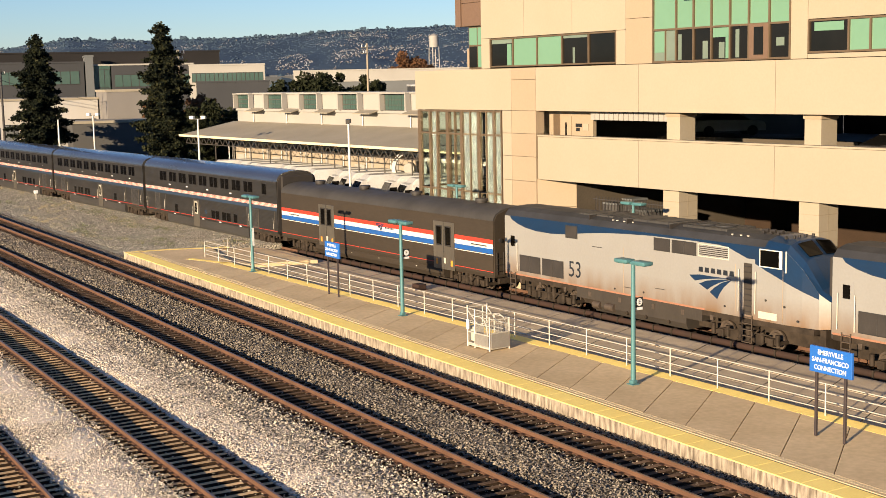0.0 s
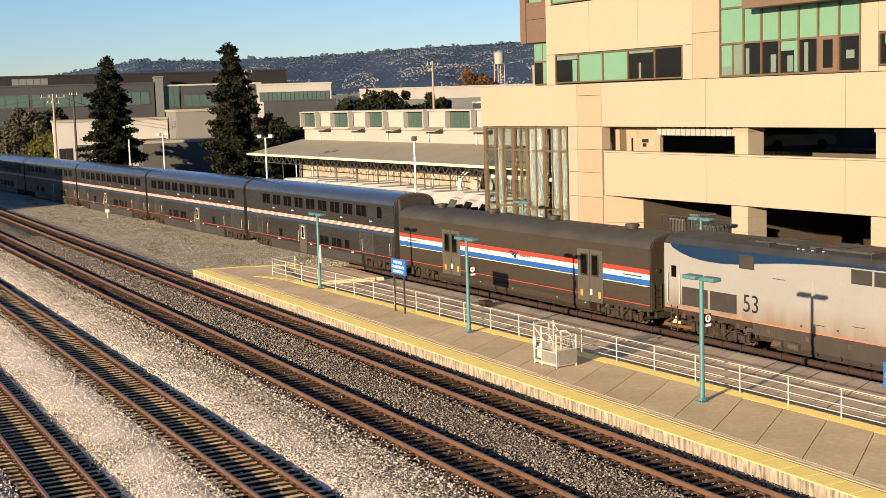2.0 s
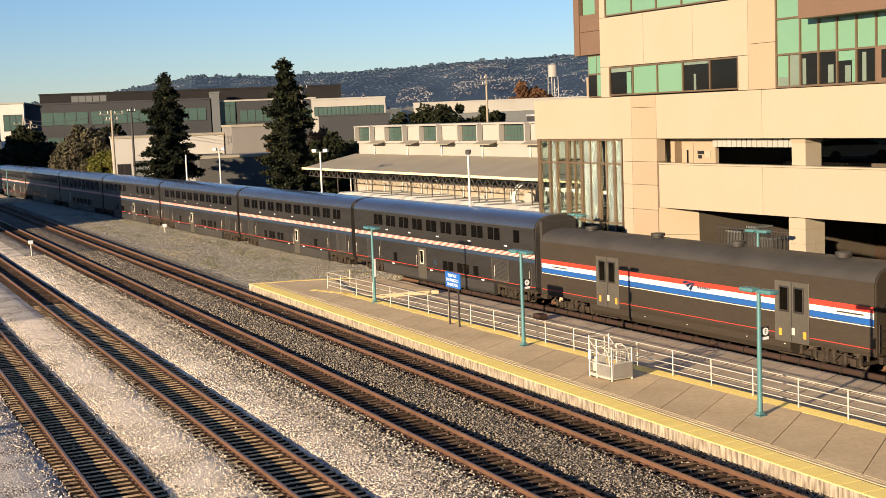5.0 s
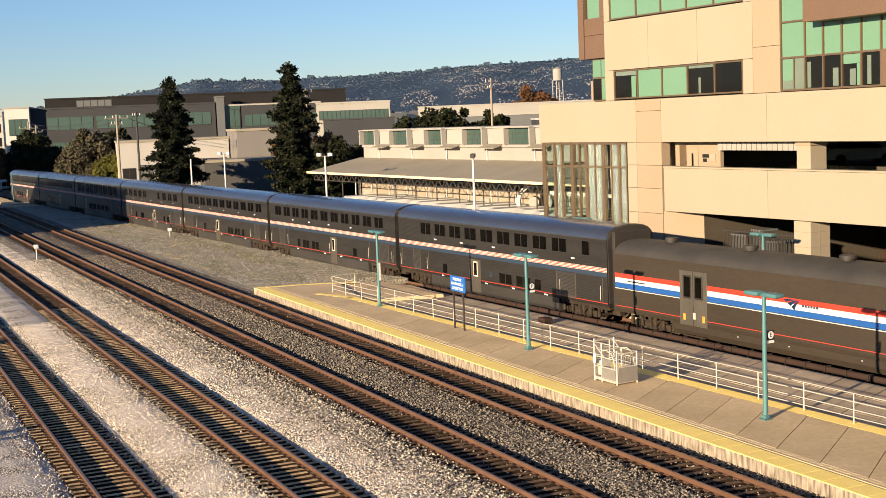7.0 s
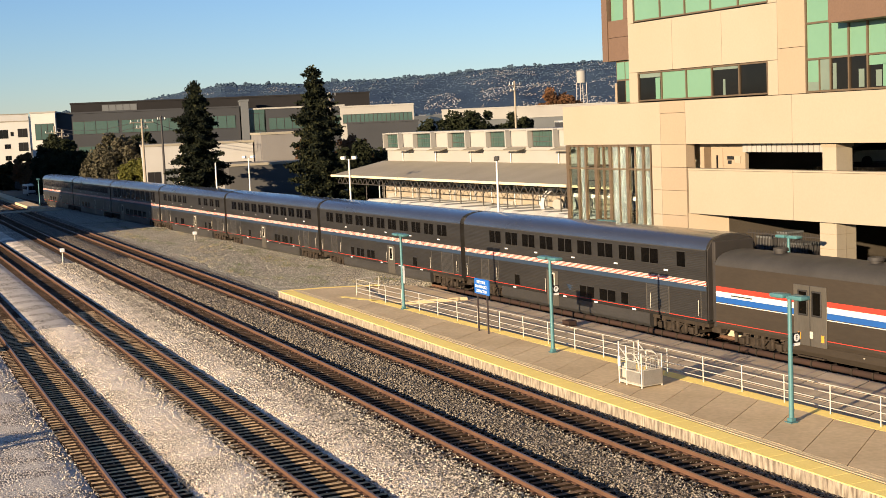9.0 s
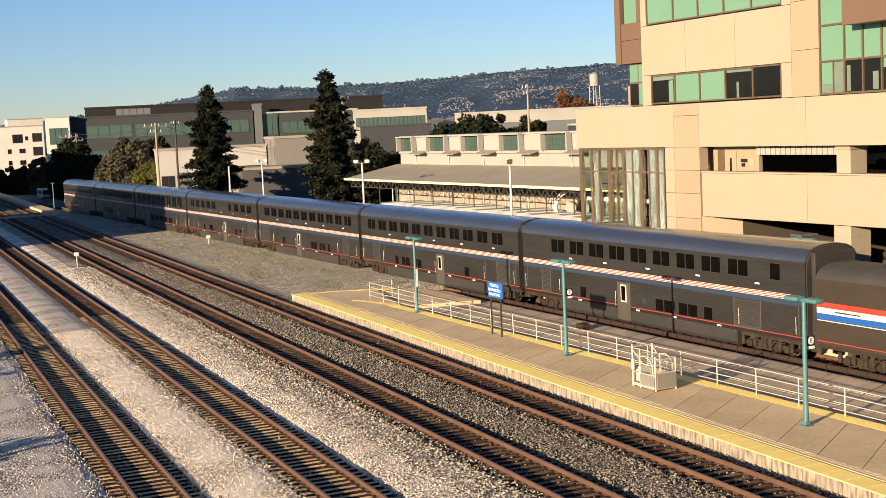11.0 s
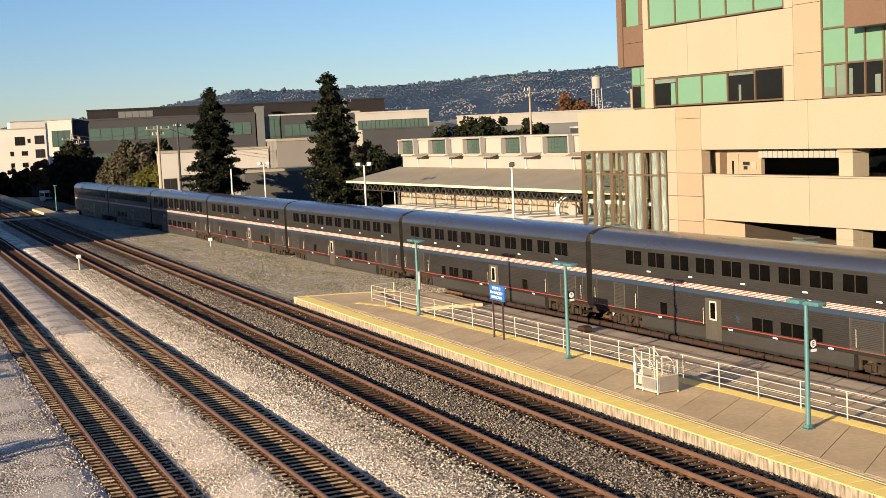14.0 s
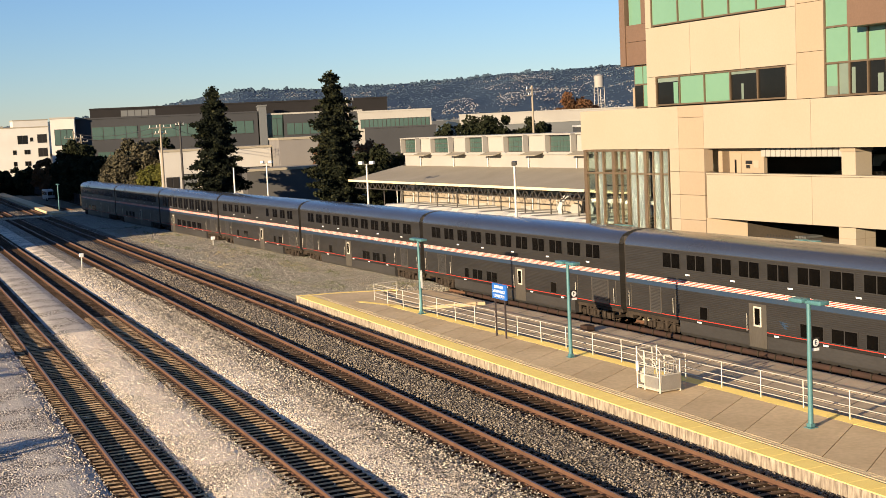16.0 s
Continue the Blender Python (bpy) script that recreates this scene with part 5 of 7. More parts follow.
    part("coupler", box(nb(), -0.2, 0.2, -22.0, -21.2, 0.35, 0.65, 0.03), "under", c)
    part("pilot", prism(nb(), [(-1.2, -0.1), (1.2, -0.1), (1.2, 0.95), (-1.2, 0.95)], -21.6, -21.3), "under", c)
    part("rear_diaphragm", box(nb(), -0.9, 0.9, -0.56, 0.1, 0.6, 3.9, 0.05), "gangway", c)
    # roof gear
    for a, b, w, h in ((-8.4, -5.9, 0.85, 4.515), (-12.6, -9.2, 0.9, 4.53), (-15.9, -13.2, 0.9, 4.525)):
        part("roof_hatch", box(nb(), -w, w, a, b, 4.38, h, 0.03), "roof_worn", c)
        for y in (a + 0.3, (a + b) / 2, b - 0.3):
            part("hatch_rib", box(nb(), -w - 0.01, w + 0.01, y - 0.03, y + 0.03, 4.36, h + 0.012), "loco_roof", c)
    for y in (-13.9, -15.0):
        bm = nb()
        rod(bm, (0, y, 4.45), (0, y, 4.57), 0.5, n=20)
        part("roof_fan", bm, "loco_roof", c, smooth=True)
    bm = nb()
    for y in (-17.6, -18.0, -18.4):
        rod(bm, (-0.5, y, 4.62), (-0.5, y - 0.32, 4.62), 0.05, 0.09, n=8)
        box(bm, -0.55, -0.45, y - 0.1, y, 4.45, 4.6)
    part("horn", bm, "gangway", c)
    for y in (-7.2, -9.9, -12.8):
        part("roof_seam", box(nb(), -1.3, 1.3, y - 0.02, y + 0.02, 4.2, 4.52), "gangway", c)
    for y in (-8.7, -9.0, -9.5, -10.1, -16.4, -16.9, -17.3):
        part("roof_latch", box(nb(), -1.12, -1.04, y - 0.06, y + 0.04, 4.30, 4.40, 0.01), "frame_pale", c)
    for x, y in ((-0.9, -19.2), (-0.55, -19.35), (-0.2, -19.3), (0.2, -19.3), (0.6, -19.35)):
        part("marker_lamp", box(nb(), x - 0.05, x + 0.05, y - 0.05, y + 0.05, 4.40, 4.53, 0.015), "frame_dark", c)
    # emblem: three swept blue bands; a row of plain bars for the name
    bm = nb()
    side_shape(bm, [(-14.25, 2.42), (-14.9, 2.50), (-15.7, 2.50), (-16.75, 2.52), (-15.9, 2.43), (-15.2, 2.33), (-14.6, 2.20)])
    side_shape(bm, [(-14.85, 2.10), (-15.3, 2.27), (-15.9, 2.39), (-16.78, 2.50), (-16.1, 2.28), (-15.7, 2.10), (-15.35, 1.88)])
    side_shape(bm, [(-15.50, 1.80), (-15.8, 2.04), (-16.2, 2.28), (-16.80, 2.48), (-16.35, 2.12), (-16.1, 1.82), (-15.95, 1.54)])
    part("emblem", bm, "loco_blue", c, "blue swept three-band emblem")
    for k in range(6):
        y = -14.82 - k * 0.365
        part("name_bar", side_shape(nb(), [(y, 2.63), (y - 0.27, 2.63), (y - 0.25, 2.85), (y - 0.03, 2.85)]), "loco_letter", c)
    if number:
        lettering("number", number, 1.12, "loco_letter", c, pose(-1.507, -6.33, 1.72, 90, 0, -90), 0.003, 0.92)
    for y, z in ((-9.3, 1.18), (-11.3, 1.25), (-18.7, 1.85), (-19.7, 1.7), (-20.4, 1.2), (-16.4, 1.3)):
        part("filler_cap", rod(nb(), (-1.50, y, z), (-1.53, y, z), 0.05, n=8), "gangway", c)
    for y0, y1, z in ((-8.4, -7.7, 3.05), (-10.6, -10.0, 1.35), (-12.7, -12.1, 1.55)):
        part("grab_iron", rod(nb(), (-1.55, y0, z), (-1.55, y1, z), 0.014, n=6), "frame_dark", c)
    for y in (-1.9, -3.5, -5.5, -7.4, -9.6, -11.9, -13.8, -15.6):
        part("sill_bracket", box(nb(), -1.49, -1.44, y - 0.09, y + 0.09, 0.55, 0.78, 0.01), "wheel", c)
    for y in (-8.6, -10.1, -11.4, -12.9):
        part("tank_valve", rod(nb(), (-1.40, y, 0.1), (-1.50, y, 0.1), 0.08, n=10), "under", c, smooth=True)
    for y in (-9.9, -17.0, -19.6):
        part("panel_seam", box(nb(), -1.506, -1.4995, y - 0.008, y + 0.008, 1.02, 3.2), "loco_dirt", c)
    part("numbers_plate", box(nb(), -1.512, -1.50, -19.3, -18.3, 1.05, 1.35), "frame_pale", c)
    truck(c, -4.1, 2.8)
    truck(c, -17.3, 2.8)
    return c


def train():
    for i, k in enumerate(("dorm", "coach", "coach_r", "sleeper", "lounge", "diner", "diner")):
        superliner(i, k)
    baggage_car()
    locomotive(7.0, "53")
    locomotive(7.0 - 21.55, "")


def motions():
    times = [k / 6 for k in range(97)]
    for c, s in VEHICLES:
        walk(c, [(t, LINE @ pose(1.55, s - run(t), 0)) for t in times])
    for w, y in WHEELSETS:
        walk(w, [(t, pose(0, y, WHEEL_R, math.degrees(run(t) / WHEEL_R))) for t in times])


# ---------------------------------------------------------------- the station office building with its car park
def office_building():
    b = thing("office_building", FRONT, "cream and tan panelled office building over an open car park", "building")

    def panel(s0, s1, z0, z1, mt, a0=-0.05, a1=0.25, name="wall_panel"):
        return part(name, box(nb(), a0, a1, s0 + 0.012, s1 - 0.012, z0 + 0.01, z1 - 0.01, 0.008), mt, b)

    # solid cores behind the panels
    part("wall", box(nb(), 0.2, 0.5, -30, 28, 9.2, 11.82), "joint", b)
    part("wall", box(nb(), 0.2, 0.5, -30, 14.4, 5.05, 7.72), "joint", b)
    # broad bands
    for z0, z1 in ((9.2, 11.82),):
        for s0, s1, mt in ((16.93, 28, "cream"), (14.46, 16.93, "tan"), (5.31, 14.46, "cream"), (-4.44, 5.31, "cream"), (-14.2, -4.44, "cream"), (-24, -14.2, "cream"), (-30, -24, "cream")):
            panel(s0, s1, z0, 11.1 if mt == "tan" else z1, mt)
            if mt == "tan":
                panel(s0, s1, 11.1, z1, mt)
    for s0, s1 in ((5.31, 14.3), (-4.44, 5.31), (-14.2, -4.44), (-24, -14.2), (-30, -24)):
        panel(s0, s1, 5.05, 7.66, "cream")
        part("coping", box(nb(), -0.09, 0.54, s0 + 0.01, s1 - 0.01, 7.665, 7.76, 0.01), "cream", b)
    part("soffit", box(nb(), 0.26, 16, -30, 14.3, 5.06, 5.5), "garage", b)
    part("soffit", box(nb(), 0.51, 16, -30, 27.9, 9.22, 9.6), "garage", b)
    # end pier beside the stair tower
    for z0, z1 in ((-0.6, 1.9), (1.9, 4.88), (4.88, 6.39), (6.39, 7.8), (7.8, 9.2)):
        panel(14.46, 16.93, z0, z1, "tan", a1=0.6)
        panel(16.93, 17.9, z0, z1, "cream", a1=0.6)
    # splayed tan wall that runs back under the band
    for z0, z1 in ((-0.6, 1.9), (1.9, 3.4), (3.4, 5.05)):
        part("return_wall", poly(nb(), [(0.02, 14.46), (1.45, 12.45), (1.75, 12.6), (0.4, 14.7)], z0 + 0.01, z1 - 0.01), "tan", b)
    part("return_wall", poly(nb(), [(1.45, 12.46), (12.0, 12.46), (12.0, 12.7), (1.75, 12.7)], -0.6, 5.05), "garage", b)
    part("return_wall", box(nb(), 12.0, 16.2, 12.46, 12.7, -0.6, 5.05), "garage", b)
    # wall closing the undercroft, coloured dark to look shaded
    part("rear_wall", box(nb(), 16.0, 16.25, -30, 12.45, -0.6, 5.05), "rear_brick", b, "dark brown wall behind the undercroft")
    # deck wall with door and notices on the upper parking level
    part("deck_wall", box(nb(), 0.95, 1.2, 10.3, 14.4, 5.5, 9.2), "tan", b)
    part("door", box(nb(), 0.90, 0.95, 13.35, 13.95, 6.76, 9.0, 0.01), "bronze", b)
    part("door", box(nb(), 0.90, 0.95, 12.25, 13.2, 6.76, 8.9, 0.01), "tan", b, "tan door with a narrow glass slit")
    part("door_glass", box(nb(), 0.88, 0.90, 12.65, 12.8, 7.5, 8.5), "dark_glass", b)
    for s0, s1, z0, z1, mt in ((11.3, 11.85, 8.25, 8.45, "sign_black"), (11.5, 11.8, 8.0, 8.2, "sign_black"), (10.7, 11.15, 8.05, 8.45, "cream"), (12.3, 13.1, 8.72, 8.84, "sign_black")):
        part("notice", box(nb(), 0.91, 0.95, s0, s1, z0, z1), mt, b)
    # white ribs over the first bay stand in for a sunlit wall beyond
    for k in range(16):
        part("far_wall_rib", box(nb(), 0.62, 0.70, 3.62 + k * 0.41, 3.98 + k * 0.41, 8.70, 9.19), "white_wall", b)
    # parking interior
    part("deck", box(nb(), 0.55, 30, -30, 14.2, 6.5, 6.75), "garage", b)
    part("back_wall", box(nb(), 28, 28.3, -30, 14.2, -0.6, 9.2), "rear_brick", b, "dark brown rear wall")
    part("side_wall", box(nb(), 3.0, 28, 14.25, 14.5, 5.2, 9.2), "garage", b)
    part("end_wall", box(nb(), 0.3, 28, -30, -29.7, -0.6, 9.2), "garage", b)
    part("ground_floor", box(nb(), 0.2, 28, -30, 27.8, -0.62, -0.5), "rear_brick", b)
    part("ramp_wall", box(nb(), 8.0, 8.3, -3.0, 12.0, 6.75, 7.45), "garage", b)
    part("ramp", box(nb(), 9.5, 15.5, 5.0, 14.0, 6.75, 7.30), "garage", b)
    # columns on both levels, with tiled lower shafts
    for s in (3.0, -6.43, -15.9, -25.3):
        c = part("column", box(nb(), 0.35, 1.5, s - 0.5, s + 0.5, 6.1, 9.22, 0.02), "cream", b)
        part("column_head", box(nb(), 0.30, 1.55, s - 0.55, s + 0.55, 8.98, 9.21), "tan", b)
        lo = part("column", box(nb(), 0.30, 1.7, s - 0.5, s + 0.72, -0.6, 5.06, 0.02), "cream", b)
        for z in (0.4, 1.2, 2.0, 2.8, 3.6, 4.4):
            part("joint", box(nb(), 0.292, 1.708, s - 0.506, s + 0.726, z, z + 0.025), "joint", lo)
        part("joint", box(nb(), 0.95, 0.97, s - 0.507, s + 0.727, -0.6, 5.0), "joint", lo)
    # stair tower of clear glass between bronze mullions
    tower = part("stair_floor", box(nb(), 0.3, 5, 18.0, 27.7, 5.6, 5.85), "white_wall", b)
    part("tower_back", box(nb(), 5.0, 5.2, 17.9, 27.9, -0.6, 9.2), "tan", b)
    side = part("side_pane", box(nb(), 0.3, 5, 27.80, 27.83, -0.6, 9.1), "clear_glass", b, "clear side glazing of the stair tower")
    side.visible_shadow = False
    for a0 in (1.4, 2.7, 4.0):
        part("mullion", box(nb(), a0 - 0.06, a0 + 0.06, 27.74, 27.90, -0.6, 9.1), "bronze", b)
    for z in (3.86, 7.62):
        part("transom", box(nb(), 0.3, 5, 27.75, 27.89, z - 0.06, z + 0.06), "bronze", b)
    for s, w in ((27.58, 0.34), (26.3, 0.20), (25.4, 0.16), (24.15, 0.32), (23.3, 0.07), (22.5, 0.26), (21.5, 0.08), (20.55, 0.28), (19.7, 0.07), (18.85, 0.20), (18.05, 0.10)):
        part("mullion", box(nb(), -0.06, 0.16, s - w / 2, s + w / 2, -0.6, 9.19, 0.01), "bronze", b)
    for z in (3.86, 7.62, 9.12, 0.6):
        part("transom", box(nb(), -0.03, 0.12, 18.0, 27.8, z - 0.06, z + 0.06), "bronze", b)
    g = part("pane", box(nb(), 0.04, 0.06, 18.05, 27.7, -0.55, 9.1), "clear_glass", b, "clear stair tower glazing")
    g.visible_shadow = False
    for s0, s1 in ((25.55, 26.1), (20.8, 22.3), (19.0, 19.7), (18.1, 18.72)):
        part("frosted_pane", box(nb(), 0.07, 0.10, s0, s1, -0.5, 9.05), "frosted", b, "pale frosted glass strip")
    # stairs inside the tower
    for k in range(14):
        part("stair_tread", box(nb(), 1.2, 2.6, 19.4 + k * 0.42, 19.9 + k * 0.42, 5.85 - k * 0.22, 5.92 - k * 0.22), "white_wall", b)
    for k in range(12):
        part("stair_tread", box(nb(), 2.8, 4.2, 19.6 + k * 0.45, 20.1 + k * 0.45, 5.9 + k * 0.22, 5.97 + k * 0.22), "white_wall", b)
    part("stair_landing", box(nb(), 1.0, 4.6, 22.6, 24.6, 2.3, 2.6), "frame_dark", b)
    part("door_head", box(nb(), 4.7, 4.95, 22.4, 24.6, 7.9, 9.0), "garage", b)
    for s in (20.3, 23.8, 26.2):
        part("tower_post", rod(nb(), (2.7, s, -0.6), (2.7, s, 9.1), 0.12, n=10), "frame_dark", b, smooth=True)
    for z in (5.95, 6.35, 6.75, 1.4, 1.8):
        part("stair_rail", rod(nb(), (0.7, 18.2, z), (0.7, 27.6, z), 0.03), "frame_dark", b, smooth=True)
    part("soffit", box(nb(), 0.52, 5, 18, 27.7, 9.0, 9.19), "white_wall", b)

    # upper storeys: cream front with a strip window, tan pier, glazed bay
    def upper(s0, s1, z0, z1, mt, a0=-0.02):
        return part("wall_panel", box(nb(), a0, 0.35, s0 + 0.012, s1 - 0.012, z0 + 0.01, z1 - 0.01, 0.008), mt, b)
    part("core", box(nb(), 9.0, 24, -30, 20, 11.8, 25), "garage", b)
    part("roof_slab", box(nb(), 0.36, 24, -30, 20.0, 24.8, 25.2), "garage", b)
    part("terrace", box(nb(), 0.5, 24, -30, 27.9, 11.55, 11.80), "concrete_old", b)
    part("end_wall", box(nb(), 0.36, 24, 19.8, 20.1, 11.8, 25), "cream", b)
    for s0, s1 in ((15.6, 20.1), (11.0, 15.6), (6.36, 11.0)):
        upper(s0, s1, 13.72, 16.80, "cream")
    upper(19.15, 20.1, 11.83, 13.72, "cream")
    upper(6.36, 7.2, 11.83, 13.72, "cream")
    for s0, s1 in ((15.6, 20.1), (11.0, 15.6), (6.36, 11.0)):
        upper(s0, s1, 18.9, 22, "cream")
    upper(19.5, 20.1, 16.8, 18.9, "cream")
    upper(6.36, 7.1, 16.8, 18.9, "cream")

    def strip_window(s0, s1, z0, z1, cuts, kinds):
        f = nb()
        for a in ((s0, s1, z0, z0 + 0.09), (s0, s1, z1 - 0.09, z1)):
            box(f, -0.03, 0.12, a[0], a[1], a[2], a[3])
        edges = [s0, *cuts, s1]
        for e in edges:
            box(f, -0.034, 0.12, e - 0.05, e + 0.05, z0, z1)
        w = part("window", f, "bronze", b, "bronze framed strip window")
        for e0, e1, k in zip(edges, edges[1:], kinds):
            p = part("pane", box(nb(), 0.05, 0.07, e0 + 0.05, e1 - 0.05, z0 + 0.09, z1 - 0.09), k, w)
        return w
    strip_window(7.2, 19.12, 11.90, 13.70, (9.55, 11.95, 14.33, 16.75), ("dark_glass", "dark_glass", "green_glass", "green_glass", "dark_glass"))
    for s, e, z0, z1, mt in ((16.9, 19.0, 13.35, 13.6, "pale_glass"), (16.95, 17.4, 12.0, 13.3, "green_glass"), (9.7, 11.85, 13.45, 13.6, "pale_glass"), (10.8, 11.0, 12.0, 12.9, "pale_glass")):
        part("blind", box(nb(), 0.03, 0.045, s, e, z0, z1), mt, b)
    strip_window(7.1, 19.45, 16.86, 18.85, (9.55, 11.95, 14.33, 16.75), ("green_glass",) * 5)
    # recessed corner strip with the brown panel over it
    part("corner_wall", box(nb(), 0.7, 9, 20.1, 22.3, 11.8, 25), "garage", b)
    cw = part("corner_window", box(nb(), 0.60, 0.68, 20.1, 22.35, 11.86, 14.6), "bronze", b)
    for s0, s1, z0, z1, k in ((20.2, 21.3, 11.95, 13.3, "green_glass"), (21.4, 22.25, 11.95, 13.3, "dark_glass"), (20.2, 21.3, 13.4, 14.5, "green_glass"), (21.4, 22.25, 13.4, 14.5, "green_glass")):
        part("pane", box(nb(), 0.57, 0.60, s0, s1, z0, z1), k, cw)
    for z0, z1 in ((14.6, 16.1), (16.1, 17.2), (19.4, 21.5)):
        part("brown_panel", box(nb(), 0.3, 1.0, 20.15, 23.0, z0 + 0.01, z1 - 0.01, 0.01), "brown_panel", b, "brown metal cladding panel")
    part("brown_panel", box(nb(), 0.3, 1.0, 20.15, 21.0, 17.2, 19.4), "brown_panel", b)
    part("pane", box(nb(), 0.5, 0.6, 21.0, 22.6, 17.2, 19.4), "green_glass", b)
    part("brown_fin", box(nb(), 0.2, 1.0, 22.7, 23.3, 14.6, 21.5, 0.01), "brown_panel", b)
    for z0, z1 in ((11.83, 14.3), (14.3, 16.9), (16.9, 19.5), (19.5, 22)):
        upper(4.24, 6.36, z0, z1, "tan")
    # glazed bay
    cols = (4.18, 2.43, 1.15, -0.12, -1.40, -2.66, -3.98, -5.28)
    w = part("curtain_wall", box(nb(), 0.13, 0.2, -5.3, 4.2, 11.84, 11.92), "bronze", b, "bronze framed curtain wall of green glass")
    for s in cols:
        part("mullion", box(nb(), -0.05, 0.12, s - 0.05, s + 0.05, 11.86, 22), "bronze", w)
    for z in (11.90, 13.59, 15.45, 17.6, 19.6):
        part("transom", box(nb(), -0.045, 0.12, -5.3, 4.2, z - 0.05, z + 0.05), "bronze", w)
    for i, (s1, s0) in enumerate(zip(cols, cols[1:])):
        low = ("pale_glass", "dark_glass", "dark_glass", "dark_glass", "dark_glass", "dark_glass", "dark_glass")[i]
        part("pane", box(nb(), 0.04, 0.06, s0 + 0.05, s1 - 0.05, 11.95, 13.54), low, w)
        part("pane", box(nb(), 0.04, 0.06, s0 + 0.05, s1 - 0.05, 13.64, 15.40), "green_glass", w)
        part("pane", box(nb(), 0.04, 0.06, s0 + 0.05, s1 - 0.05, 15.50, 21.9), "green_glass", w)
    part("mullion", box(nb(), -0.02, 0.1, 3.22, 3.29, 11.9, 13.6), "bronze", w)
    part("terrace_door", box(nb(), -0.07, 0.02, -3.95, -2.72, 11.9, 13.6), "brown_panel", w, "brown framed terrace door")
    part("pane", box(nb(), -0.09, -0.06, -3.65, -3.05, 12.1, 13.45), "dark_glass", w)
    for s, e, z0, z1, mt in ((3.32, 4.10, 12.4, 13.5, "green_glass"), (2.52, 3.05, 11.98, 13.5, "pale_glass"), (2.05, 2.30, 11.98, 13.3, "pale_glass"), (0.15, 0.52, 12.0, 12.9, "pale_glass"), (-1.32, -0.2, 13.05, 13.52, "green_glass"),
                             (-1.0, -0.62, 12.0, 12.8, "pale_glass"), (-1.36, -1.08, 11.98, 13.1, "green_glass"), (-2.0, -1.75, 12.0, 13.4, "pale_glass"), (-4.9, -4.4, 12.5, 12.9, "pale_glass"), (-3.5, -3.2, 12.2, 12.45, "sign_white")):
        part("blind", box(nb(), 0.015, 0.035, s, e, z0, z1), mt, w)
    part("canopy", box(nb(), -1.1, 0.3, -30, 1.45, 15.25, 17.2, 0.03), "brown_panel", b, "brown clad overhanging canopy")
    # right-hand run beyond the bay
    upper(-6.35, -5.32, 11.83, 15.2, "cream")
    upper(-14, -6.35, 13.66, 15.2, "cream")
    upper(-30, -14, 11.83, 15.2, "cream")
    upper(-14, -6.35, 11.83, 12.06, "cream")
    upper(-30, -5.32, 17.2, 22, "cream")
    strip_window(-14, -6.4, 12.08, 13.64, (-8.7, -9.9, -11.6)[::-1], ("dark_glass", "green_glass", "green_glass", "dark_glass"))
    part("notice", box(nb(), 0.028, 0.04, -8.4, -6.7, 13.1, 13.5), "green_glass", b)


def parked_car(m, colour, label):
    c = thing("parked_car", m, label, "car", "parked cars")
    bm = nb()
    loft(bm, [[(-0.86, y, 0.32), (-0.88, y, zs), (-0.70, y, zt), (0.70, y, zt), (0.88, y, zs), (0.86, y, 0.32)]
              for y, zs, zt in ((-2.25, 0.70, 0.74), (-2.1, 0.86, 0.9), (-1.2, 0.95, 1.0), (1.5, 1.0, 1.06), (2.1, 0.95, 1.0), (2.25, 0.7, 0.75))])
    part("body", bm, colour, c, smooth=True)
    bm = nb()
    loft(bm, [[(-0.78, y, 0.95), (-w, y, z), (w, y, z), (0.78, y, 0.95)] for y, z, w in ((-1.3, 0.99, 0.7), (-0.45, 1.42, 0.58), (0.9, 1.46, 0.58), (1.9, 1.05, 0.68))])
    part("cabin", bm, "dark_glass", c)
    part("roof", box(nb(), -0.57, 0.57, -0.4, 0.9, 1.44, 1.50, 0.02), colour, c)
    for x in (-0.8, 0.8):
        for y in (-1.4, 1.4):
            part("wheel", rod(nb(), (x - 0.1, y, 0.33), (x + 0.1, y, 0.33), 0.33, n=18), "rubber", c, smooth=True)
    return c


